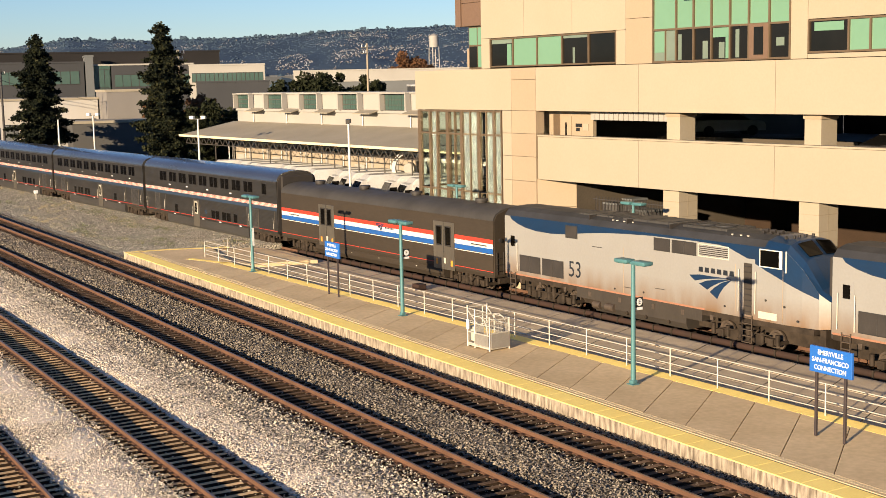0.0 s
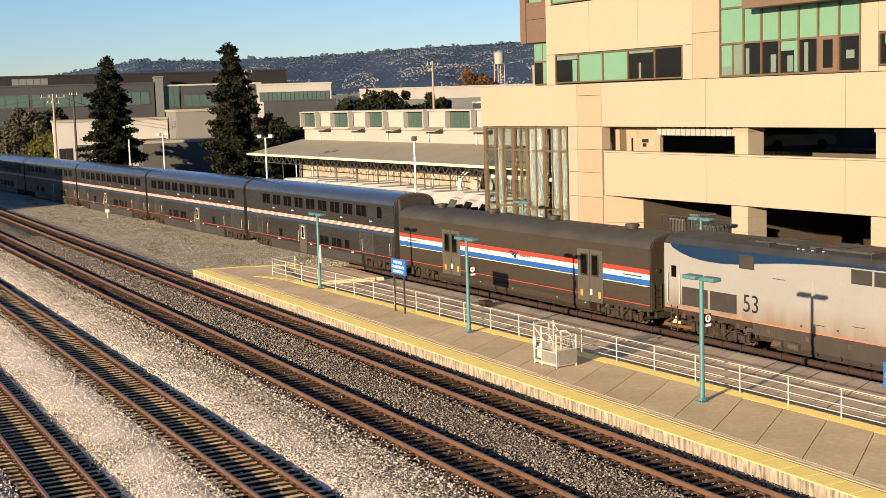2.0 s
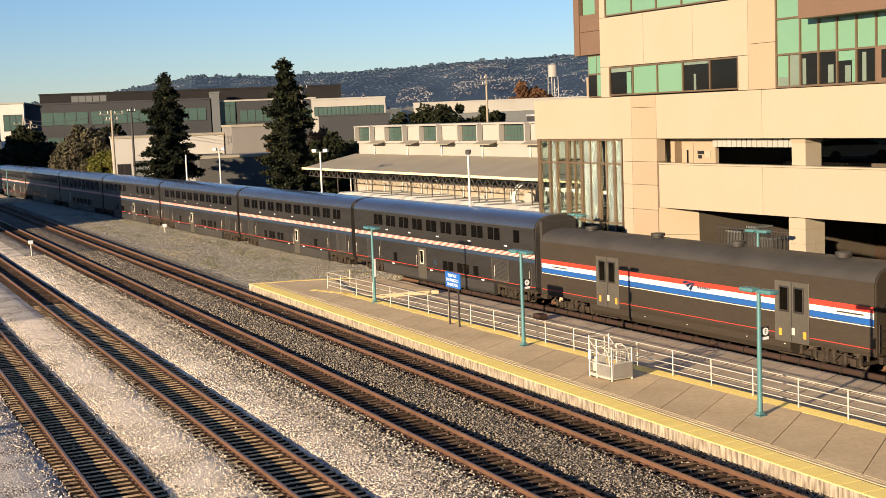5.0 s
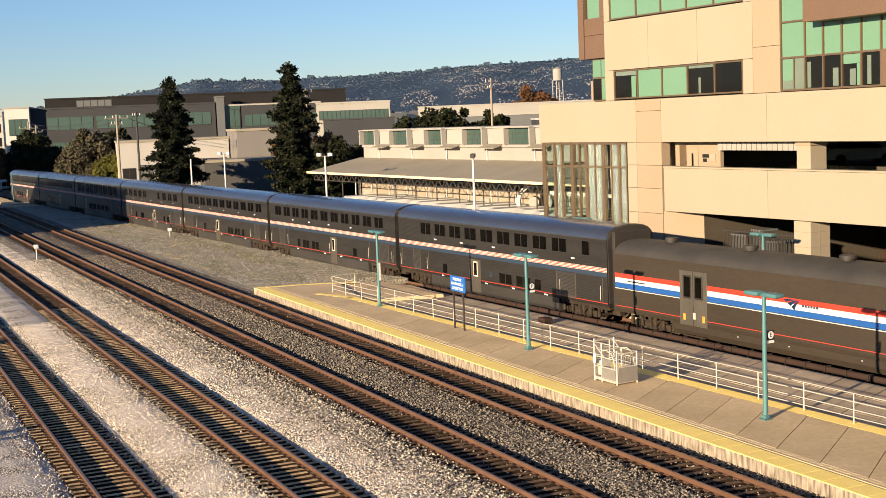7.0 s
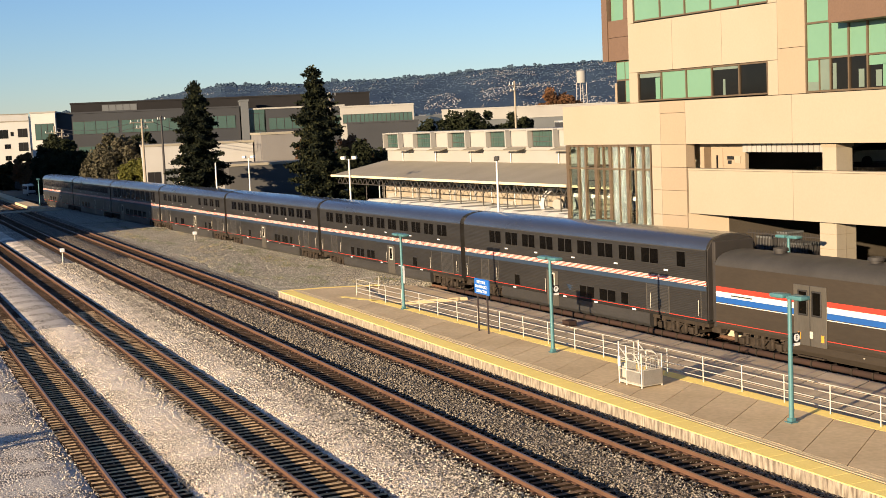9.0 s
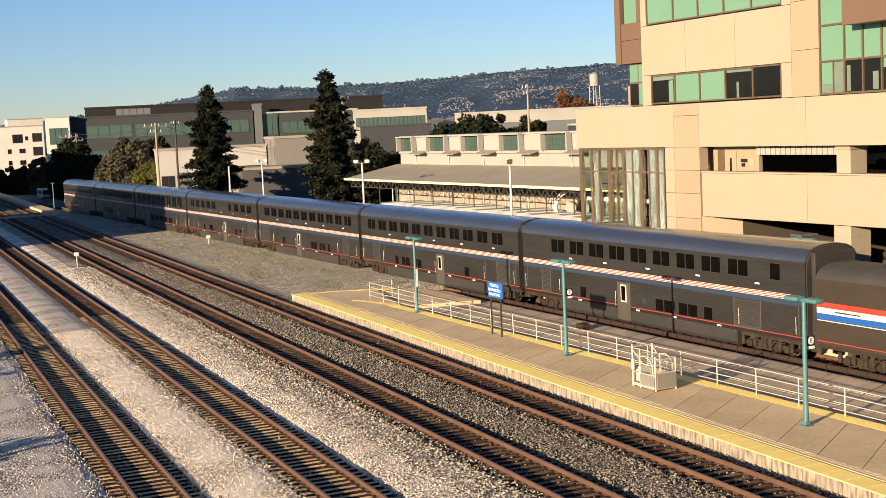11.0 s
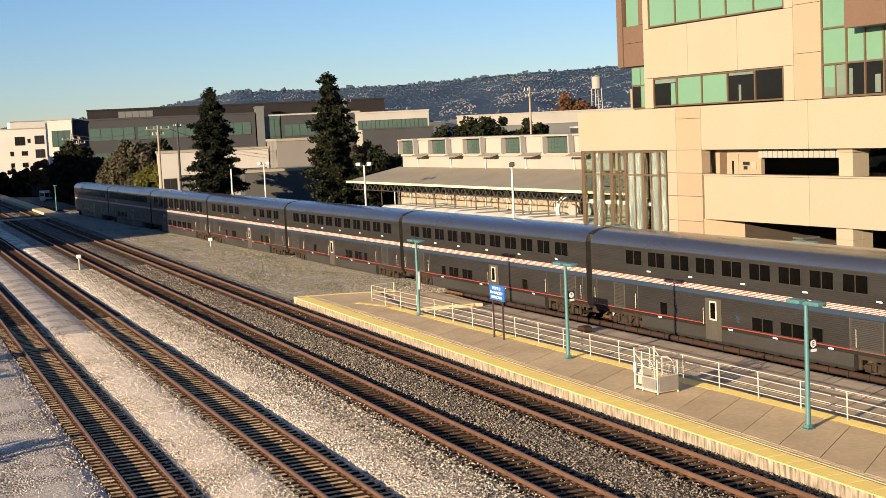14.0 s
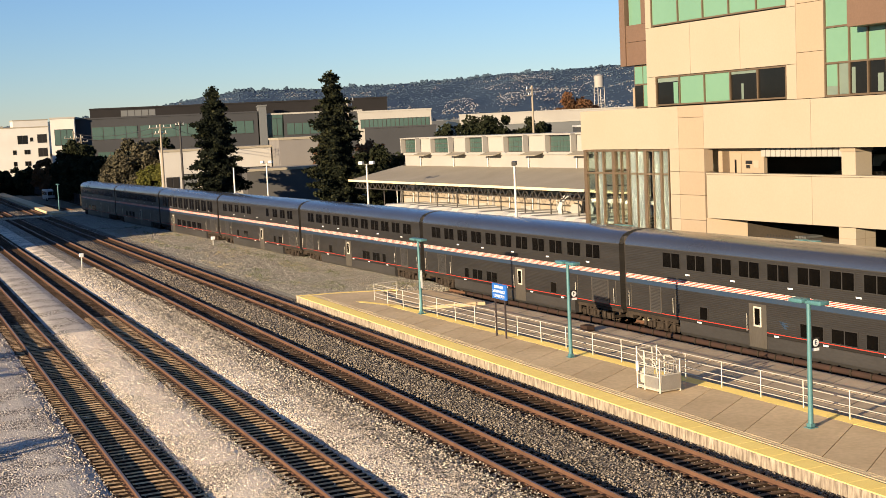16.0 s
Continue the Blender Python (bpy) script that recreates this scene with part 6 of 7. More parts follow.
def station_back():
    # cars in the car park and the fence of the yard
    parked_car(FRONT @ pose(2.9, -9.6, 6.76, 0, 0, 75), "roof_dark", "dark saloon car parked on the upper car park deck")
    parked_car(FRONT @ pose(12.3, 10.6, 7.31, 0, 0, 60), "pale_wall", "silver hatchback parked deep on the upper car park ramp")
    parked_car(FRONT @ pose(5.4, 7.2, -0.5, 0, 0, 90), "roof_dark", "dark car parked under the building")
    p = bx("pavement", (-5.6, -0.1, -60, 40, -0.62, 0.10), "concrete_old", m=FRONT)
    tagged(p, "concrete side platform behind the train track", "pavement", kind="structure")
    f = thing("fence", FRONT @ pose(1.2, 3.8, -0.5), "black iron picket fence along the yard", "fence")
    for k in range(52):
        part("picket", shared("picket", lambda: finish(box(nb(), -0.012, 0.012, -0.012, 0.012, 0, 4.7), "picket", "pole_black")), None, f, m=pose(0, 0.13 * k, 0))
    for z in (0.3, 3.2, 4.5):
        part("rail", box(nb(), -0.02, 0.02, 0, 6.8, z, z + 0.05), "pole_black", f)
    for s, z, w in ((9.2, 4.1, 1.2), (6.5, 3.9, 1.5), (8.0, 4.4, 0.8)):
        t = thing("crate", FRONT @ pose(z - 1.2, s + 1.2, -0.5), "pale boxed equipment standing in the yard", "equipment box")
        part("body", box(nb(), -0.6, 0.6, -w / 2, w / 2, 0, z, 0.03), "warehouse_grey", t)
        part("lid", box(nb(), -0.65, 0.65, -w / 2 - 0.05, w / 2 + 0.05, z, z + 0.12, 0.02), "shed_wall", t)


# ---------------------------------------------------------------- the goods shed behind the line
def goods_shed():
    b = thing("goods_shed", FRONT, "long pale goods shed with a deep canopy and roof dormers", "building")
    s0, s1 = 30.0, 84.5
    part("wall", box(nb(), 12.0, 12.3, s0, 83.4, -0.6, 8.55), "white_wall", b)
    part("wall", box(nb(), 12.3, 26, 83.1, 83.4, -0.6, 8.4), "white_wall", b)
    part("dock_wall", box(nb(), 11.4, 12.0, s0, 83.0, -0.6, 4.6), "dock_wall", b, "tan rendered wall under the canopy")
    bm = nb()
    prism(bm, [(5.6, 5.72), (12.0, 6.98), (12.0, 7.12), (5.6, 5.88)], s0, s1)
    part("canopy", bm, "canopy_roof", b, "low-pitched grey canopy roof")
    bm = nb()
    prism(bm, [(12.3, 8.4), (26, 9.2), (26, 9.3), (12.3, 8.52)], s0, 83.4)
    part("roof", bm, "canopy_roof", b)
    part("fascia", box(nb(), 5.5, 5.62, s0, s1 + 0.1, 5.70, 5.92), "roof_edge", b, "pale canopy fascia")
    # dormers: a green gridded window, and a white cheek that slants back to the next one
    bays = ((79.5, 83.1), (71.6, 75.6), (64.1, 67.6), (56.2, 59.7), (47.9, 52.0), (40.0, 44.0), (32.2, 36.2))
    for k, (a, e) in enumerate(bays[:-1]):
        nxt = bays[k + 1][1]
        d = part("dormer", poly(nb(), [(12.02, e + 0.1), (12.02, a - 0.1), (14.6, nxt + 0.3), (16.5, nxt + 0.3), (16.5, e + 0.1)], 8.3, 10.05), "white_wall", b, "white roof dormer")
        part("dormer_roof", poly(nb(), [(11.85, e + 0.25), (11.85, a - 0.2), (14.6, nxt + 0.2), (16.6, nxt + 0.2), (16.6, e + 0.25)], 10.05, 10.2), "white_wall", d)
        part("dormer_frame", box(nb(), 11.95, 12.03, a, e, 8.55, 10.02), "truss", d)
        for i in range(7):
            for j in range(3):
                y0 = a + 0.12 + (e - a - 0.24) * i / 7
                part("pane", shared(("dp", round(e - a, 2)), lambda: finish(box(nb(), 0, 0.03, 0, (e - a - 0.24) / 7 - 0.05, 0, 0.40), "pane", "far_glass")), None, d, m=pose(11.93, y0, 8.62 + j * 0.455))
        for s in (a - 0.22, e + 0.04):
            part("dormer_jamb", box(nb(), 11.45, 12.0, s, s + 0.18, 8.56, 10.04), "white_wall", d)
        part("dormer_hood", box(nb(), 11.40, 11.84, a - 0.24, e + 0.24, 10.05, 10.16), "white_wall", d)
        g = nb()
        prism(g, [(10.9, 8.22), (12.0, 8.52), (12.0, 8.60), (10.9, 8.30)], a - 3.2, a - 0.15)
        part("awning", g, "canopy_roof", b, "small grey awning below the eaves")
        part("downpipe", rod(nb(), (11.9, a - 0.3, 6.9), (11.9, a - 0.3, 8.2), 0.06), "pole_pale", b)
    # open trusses and posts of the canopy
    s = s0 + 1.0
    while s < s1:
        bm = nb()
        rod(bm, (5.9, s, 5.62), (11.4, s, 5.0), 0.05, n=6)
        for i in range(6):
            a0, a1 = 5.9 + i * 0.92, 5.9 + (i + 1) * 0.92
            rod(bm, (a0, s, 5.62 - i * 0.11), (a1, s, 5.75 + (a1 - 5.6) * 0.19), 0.035, n=6)
        part("truss", bm, "truss", b)
        s += 2.7
    bm = nb()
    n = 40
    for k in range(n):
        y0, y1 = s0 + (s1 - s0) * k / n, s0 + (s1 - s0) * (k + 1) / n
        rod(bm, (6.3, y0, 4.95), (6.3, (y0 + y1) / 2, 5.65), 0.045, n=6)
        rod(bm, (6.3, (y0 + y1) / 2, 5.65), (6.3, y1, 4.95), 0.045, n=6)
    rod(bm, (6.3, s0, 4.95), (6.3, s1, 4.95), 0.05, n=6)
    part("lattice", bm, "truss", b, "steel lattice girder under the canopy edge")
    for k in range(13):
        y = s0 + 1.5 + k * 4.3
        part("post", rod(nb(), (7.2, y, -0.6), (7.2, y, 5.1), 0.06), "truss", b)
        part("drainpipe", rod(nb(), (11.3, y + 1.4, -0.6), (11.3, y + 1.4, 5.0), 0.07), "pole_pale", b)
        part("pilaster", box(nb(), 11.25, 11.4, y + 0.2, y + 0.5, -0.6, 4.6), "white_wall", b)
        if k % 2:
            part("dock_door", box(nb(), 11.3, 11.42, y + 1.8, y + 3.6, 0.4, 3.6), "pale_wall", b)
    part("parapet", box(nb(), 11.8, 12.02, s0, 83.4, 8.30, 8.55), "white_wall", b)


def van(m, label, dx=0.0):
    v = thing("delivery_van", m, label, "van", "delivery vans in the yard")
    bm = nb()
    loft(bm, [[(-1.0, y, 0.4), (-1.02, y, zt - 0.2), (-0.9, y, zt), (0.9, y, zt), (1.02, y, zt - 0.2), (1.0, y, 0.4)]
              for y, zt in ((-3.1, 3.35), (-3.0, 3.45), (1.2, 3.45), (1.6, 3.1))])
    part("box_body", bm, "van_white", v, smooth=True)
    bm = nb()
    loft(bm, [[(-0.95, y, 0.4), (-0.97, y, z), (0.97, y, z), (0.95, y, 0.4)] for y, z in ((1.55, 3.1), (1.95, 3.0), (2.7, 1.75), (3.2, 1.45), (3.3, 0.8))])
    part("cab", bm, "van_white", v)
    bm = nb()
    vs = [bm.verts.new(p) for p in ((-0.88, 2.05, 2.93), (0.88, 2.05, 2.93), (0.88, 2.70, 1.83), (-0.88, 2.70, 1.83))]
    bm.faces.new(vs)
    bmesh.ops.solidify(bm, geom=bm.faces[:], thickness=-0.02)
    part("windscreen", bm, "dark_glass", v)
    for x in (-1.0, 1.0):
        part("side_window", box(nb(), min(x * 0.96, x * 0.985), max(x * 0.96, x * 0.985), 1.62, 2.25, 1.75, 2.6), "dark_glass", v)
        part("mirror", box(nb(), min(x * 1.0, x * 1.2), max(x * 1.0, x * 1.2), 2.3, 2.4, 1.3, 1.7), "rubber", v)
        for y in (-1.9, 2.3):
            part("wheel", rod(nb(), (x * 0.8, y, 0.38), (x * 1.0, y, 0.38), 0.38, n=16), "rubber", v, smooth=True)
    return v


def yard():
    v = van(FRONT @ pose(6.6, 34.5, 0.1, 0, 0, 75), "white delivery van parked in the shed yard")
    d = bx("loading_apron", (1.5, 11.3, 29.0, 86.0, -0.6, 0.1), "concrete_old", m=FRONT)
    tagged(d, "raised concrete loading apron of the goods shed", "pavement", kind="structure")
    for k in range(1, 13):
        s = 34.5 + k * 3.15 + (1.4 if k > 6 else 0)
        copy_thing(v, FRONT @ pose(6.6 + 0.5 * (k % 3), s, 0.1, 0, 0, 74 + (k % 4)))
    d = thing("duct", FRONT @ pose(9.3, 43.8, 3.1), "round white ventilation duct end on the shed wall", "duct")
    bm = nb()
    bmesh.ops.create_cone(bm, cap_ends=False, segments=32, radius1=1.5, radius2=1.5, depth=0.7, matrix=pose(0, 0, 0.8, 0, 90, 50))
    bmesh.ops.solidify(bm, geom=bm.faces[:], thickness=0.3)
    part("ring", bm, "van_white", d, smooth=True)
    part("hub", rod(nb(), (-0.45, -0.55, 0.8), (0.3, 0.36, 0.8), 0.45, n=20), "pale_wall", d, smooth=True)
    part("stand", box(nb(), -0.3, 0.5, -0.8, 0.8, -3.2, -0.4), "pale_wall", d)


def light_pole(m, h, label, arm=True):
    t = thing("light_pole", m, label, "lamp post", "yard light poles")
    part("pole", rod(nb(), (0, 0, 0), (0, 0, h), 0.11, 0.08, n=12), "pole_pale", t, smooth=True)
    part("base", box(nb(), -0.25, 0.25, -0.25, 0.25, 0, 0.5, 0.03), "pole_pale", t)
    if arm:
        part("arm", box(nb(), -0.03, 0.03, -0.6, 0.6, h - 0.05, h + 0.03), "frame_dark", t)
        for s in (-1, 1):
            part("floodlight", box(nb(), -0.16, 0.16, s * 0.6 - 0.22, s * 0.6 + 0.22, h - 0.02, h + 0.28, 0.03), "frame_dark" if arm == 1 else "pole_pale", t)
    return t


def utility_pole(m, h, material, arms, label):
    t = thing("utility_pole", m, label, "utility pole", "utility poles")
    part("pole", rod(nb(), (0, 0, 0), (0, 0, h), 0.20, 0.13, n=12), material, t, smooth=True)
    for z, w in arms:
        a = part("cross_arm", box(nb(), -w, w, -0.06, 0.06, z - 0.07, z + 0.07), material, t)
        for k in range(4):
            x = -w + 0.15 + (2 * w - 0.3) * k / 3
            part("insulator", rod(nb(), (x, 0, z + 0.07), (x, 0, z + 0.40), 0.07, 0.04, n=8), "pole_pale", a)
    return t


def poles():
    light_pole(pose(41.9, 83.0, -0.5, 0, 0, -30), 8.75, "pale yard light pole with two floodlights", 1)
    light_pole(pose(42.2, 114.5, -0.5, 0, 0, 40), 8.55, "pale yard light pole with two lamp heads", 2)
    light_pole(pose(42.4, 149.5, -0.5, 0, 0, 40), 8.4, "pale yard light pole with two lamp heads", 2)
    light_pole(pose(39.0, 152.0, -0.5, 0, 0, 40), 8.0, "thin grey yard light pole", 0)
    utility_pole(pose(36.0, 179.0, -0.6, 0, 0, 10), 14.0, "pole_wood", ((13.5, 1.7), (12.7, 0.9)), "tall weathered wooden utility pole with a cross arm")
    utility_pole(pose(40.0, 185.0, -0.6, 0, 0, 10), 14.4, "pole_black", ((13.8, 0.7),), "dark utility pole without lamps")
    utility_pole(pose(36.4, 268.0, -0.6, 0, 0, 10), 14.4, "pole_wood", ((13.0, 1.9), (12.0, 1.2)), "distant wooden utility pole with cross arms")
    utility_pole(pose(38.4, 272.0, -0.6, 0, 0, 10), 13.6, "pole_wood", ((12.2, 1.4),), "distant wooden utility pole with cross arms")
    utility_pole(pose(84, 160, -0.6, 0, 0, 20), 17.0, "pole_wood", ((16.4, 1.2), (15.6, 0.9)), "wooden utility pole behind the goods shed")
    utility_pole(pose(66, 186, -0.6, 0, 0, 20), 17.0, "pole_wood", ((16.5, 1.2), (15.7, 0.9)), "wooden utility pole behind the conifers")
    for i, (y0, y1) in enumerate((((36.0, 179.0, 13.2), (36.4, 268.0, 13.4)), ((36.6, 179.0, 12.6), (37.0, 268.0, 12.6)), ((37, 179, 13.2), (60, 240, 12.0)))):
        bm = nb()
        a, b = Vector(y0), Vector(y1)
        rings = []
        for k in range(13):
            u = k / 12
            p = a.lerp(b, u)
            p.z -= 4 * 1.0 * u * (1 - u)
            rings.append([(p.x + 0.035 * math.cos(q), p.y, p.z + 0.035 * math.sin(q)) for q in (0, 1.257, 2.513, 3.770, 5.027)])
        loft(bm, rings)
        w = part("overhead_wire", bm, "pole_black")
        tagged(w, "sagging black overhead wire between poles", "wire")


# ---------------------------------------------------------------- trees
def leaf_card(bm, p, size, rnd):
    """A small bent leaf clump of two crossed blades."""
    for _ in range(2):
        d = Vector((rnd.gauss(0, 1), rnd.gauss(0, 1), rnd.gauss(0, 0.7))).normalized()
        e = d.cross(Vector((rnd.gauss(0, 1), rnd.gauss(0, 1), rnd.gauss(0, 1)))).normalized()
        a = bm.verts.new(p + d * size)
        b = bm.verts.new(p + e * size * 0.6)
        c = bm.verts.new(p - d * size * 0.8)
        f = bm.verts.new(p - e * size * 0.6)
        bm.faces.new((a, b, c, f))


def conifer(m, h, radius, seed, label, lit=0.25, power=0.6):
    rnd = random.Random(seed)
    t = thing("conifer_tree", m, label, "tree", "conifers behind the line")
    part("trunk", rod(nb(), (0, 0, 0), (0, 0, h * 0.97), 0.38, 0.04, n=10), "bark", t, smooth=True)
    limbs, dark, light = nb(), nb(), nb()
    z = h * 0.10
    while z < h * 0.985:
        u = z / h
        env = radius * (1 - u) ** power * (0.86 + 0.14 * math.sin(u * 9 + seed)) + 0.3
        n = 7 if u < 0.85 else 5
        a0 = rnd.random() * 6.28
        for k in range(n):
            a = a0 + k * 6.283 / n + rnd.uniform(-0.35, 0.35)
            r = env * rnd.uniform(0.5, 1.28) * (1.0 + 0.25 * math.sin(a * 2 + seed + z * 0.9))
            d = Vector((math.cos(a), math.sin(a), 0))
            tip = Vector((0, 0, z)) + d * r + Vector((0, 0, -0.05 * r + rnd.uniform(-0.4, 0.6)))
            rod(limbs, (0, 0, z), tip, 0.05, 0.012, n=4)
            steps = max(4, int(r * 6))
            for i in range(steps):
                v = (i + 0.6) / steps
                p = Vector((0, 0, z)).lerp(tip, v)
                w = 0.20 + 0.34 * math.sin(min(v, 0.9) * 3.0)
                for _ in range(15):
                    q = p + Vector((rnd.gauss(0, w * 0.55), rnd.gauss(0, w * 0.55), rnd.gauss(-0.05, w * 0.38)))
                    # tufts picked at random get the painted sunlit colour
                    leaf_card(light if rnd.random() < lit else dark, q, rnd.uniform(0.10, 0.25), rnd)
        z += h * 0.027 * rnd.uniform(0.6, 1.5)
    part("branchwork", limbs, "bark", t)
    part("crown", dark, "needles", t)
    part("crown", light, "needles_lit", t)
    return t


def broadleaf(m, h, w, seed, material, label, clumps=60, per=140, low=0.25, name="broadleaf_tree", group="broadleaf trees", leaf=0.20):
    rnd = random.Random(seed)
    t = thing(name, m, label, "tree" if h > 3.5 else "bush", group)
    tr = nb()
    rod(tr, (0, 0, 0), (0.1, 0, h * 0.45), 0.28, 0.18, n=8)
    crown = nb()
    for k in range(clumps):
        a, r = rnd.random() * 6.283, w * math.sqrt(rnd.random()) * 0.9
        top = h * (1 - 0.45 * (r / w) ** 2)
        z = rnd.uniform(h * low, top)
        c = Vector((r * math.cos(a), r * math.sin(a), z))
        if k % 4 == 0:
            rod(tr, (0.1, 0, h * 0.42), c, 0.09, 0.03, n=5)
        s = rnd.uniform(0.45, 0.95) * w * 0.28
        for _ in range(per):
            d = Vector((rnd.gauss(0, 1), rnd.gauss(0, 1), rnd.gauss(0, 0.8)))
            d = d.normalized() * (s * rnd.random() ** 0.4)
            leaf_card(crown, c + d, leaf * rnd.uniform(0.6, 1.2), rnd)
    part("trunk", tr, "bark", t)
    part("crown", crown, material, t)
    return t


def trees():
    conifer(pose(48.5, 142, -0.6), 18.6, 3.7, 3, "tall dense dark conifer beside the goods shed", 0.35, 0.5)
    conifer(pose(40.2, 165.2, -0.6), 18.4, 5.0, 8, "dark spreading conifer behind the train", 0.14, 0.72)
    broadleaf(pose(38.6, 213, -0.6), 11.8, 5.6, 11, "leaf_olive", "round olive-brown tree behind the train", 260, 170, 0.12, leaf=0.30)
    broadleaf(pose(40.0, 207, -0.6), 8.2, 3.2, 12, "leaf_yellow", "yellow-green bushy tree behind the train", 80, 130, 0.1, leaf=0.26)
    broadleaf(pose(35.6, 256, -0.6), 12.2, 5.6, 13, "leaf_dark", "dense dark leafy tree in shade beyond the line", 190, 120, 0.12, leaf=0.38)
    broadleaf(pose(33.4, 290, -0.6), 9.4, 3.4, 18, "leaf_red", "brownish small tree beside the white block", 70, 90, 0.1, leaf=0.34)
    for k, (x, y, h) in enumerate(((26.6, 330, 6.0), (30.0, 332, 6.6), (33.4, 326, 6.8), (36.5, 322, 6.0))):
        broadleaf(pose(x, y, -0.6), h, 3.6, 14 + 10 * k, "leaf_dark", "low dark tree along the far platform", 70, 90, 0.05, leaf=0.42)
    broadleaf(pose(52.5, 262, -0.6), 12.4, 4.2, 19, "leaf_dark", "dark tree in front of the grey office block", 110, 100, 0.15, leaf=0.36)
    broadleaf(pose(58.0, 152, -0.6), 9.8, 4.8, 15, "leaf_dark", "dark shrubby tree between conifer and shed", 130, 110, 0.05, leaf=0.28)
    for x, y, h, w, s in ((75.5, 169, 12.2, 4.4, 16), (79.6, 168, 12.9, 5.0, 17), (83.6, 167, 12.8, 5.0, 25), (87.2, 166, 12.2, 4.4, 26)):
        broadleaf(pose(x, y, -0.6), h, w, s, "leaf_dark", "broad dark oak behind the goods shed", 170, 120, 0.3, leaf=0.30)
    broadleaf(pose(66.5, 178, -0.6), 10.6, 3.8, 20, "leaf_red", "reddish shrub row behind the goods shed", 80, 90, 0.3, leaf=0.28)
    broadleaf(pose(61.0, 182, -0.6), 10.2, 3.6, 23, "leaf_red", "reddish shrub row behind the goods shed", 80, 90, 0.3, leaf=0.28)
    broadleaf(pose(372.0, 655, 0), 28, 14, 22, "leaf_red", "distant autumn-coloured tree below the hills", 50, 70, 0.4, leaf=1.0)


# ---------------------------------------------------------------- buildings further off
def block(name, m, dims, wall, label, windows=(), roof="canopy_roof", category="building", group="distant buildings"):
    """A plain block seen from afar: walls, roof cap, and window bands of single panes on its near sides."""
    w, d, h = dims
    b = thing(name, m, label, category, group)
    part("wall", box(nb(), 0, w, 0, d, 0, h), wall, b)
    part("roof", box(nb(), -0.15, w + 0.15, -0.15, d + 0.15, h, h + 0.35), roof, b)
    for (x0, x1, z0, z1, n, mt) in windows:
        f = part("window_band", box(nb(), x0, x1, -0.06, 0.0, z0, z1), "frame_dark", b)
        pw = (x1 - x0) / n
        me = finish(box(nb(), 0.08, pw - 0.08, -0.10, -0.04, z0 + 0.12, z1 - 0.12), "pane", mt)
        for k in range(n):
            part("pane", me, None, f, m=pose(x0 + k * pw, 0, 0))
    return b


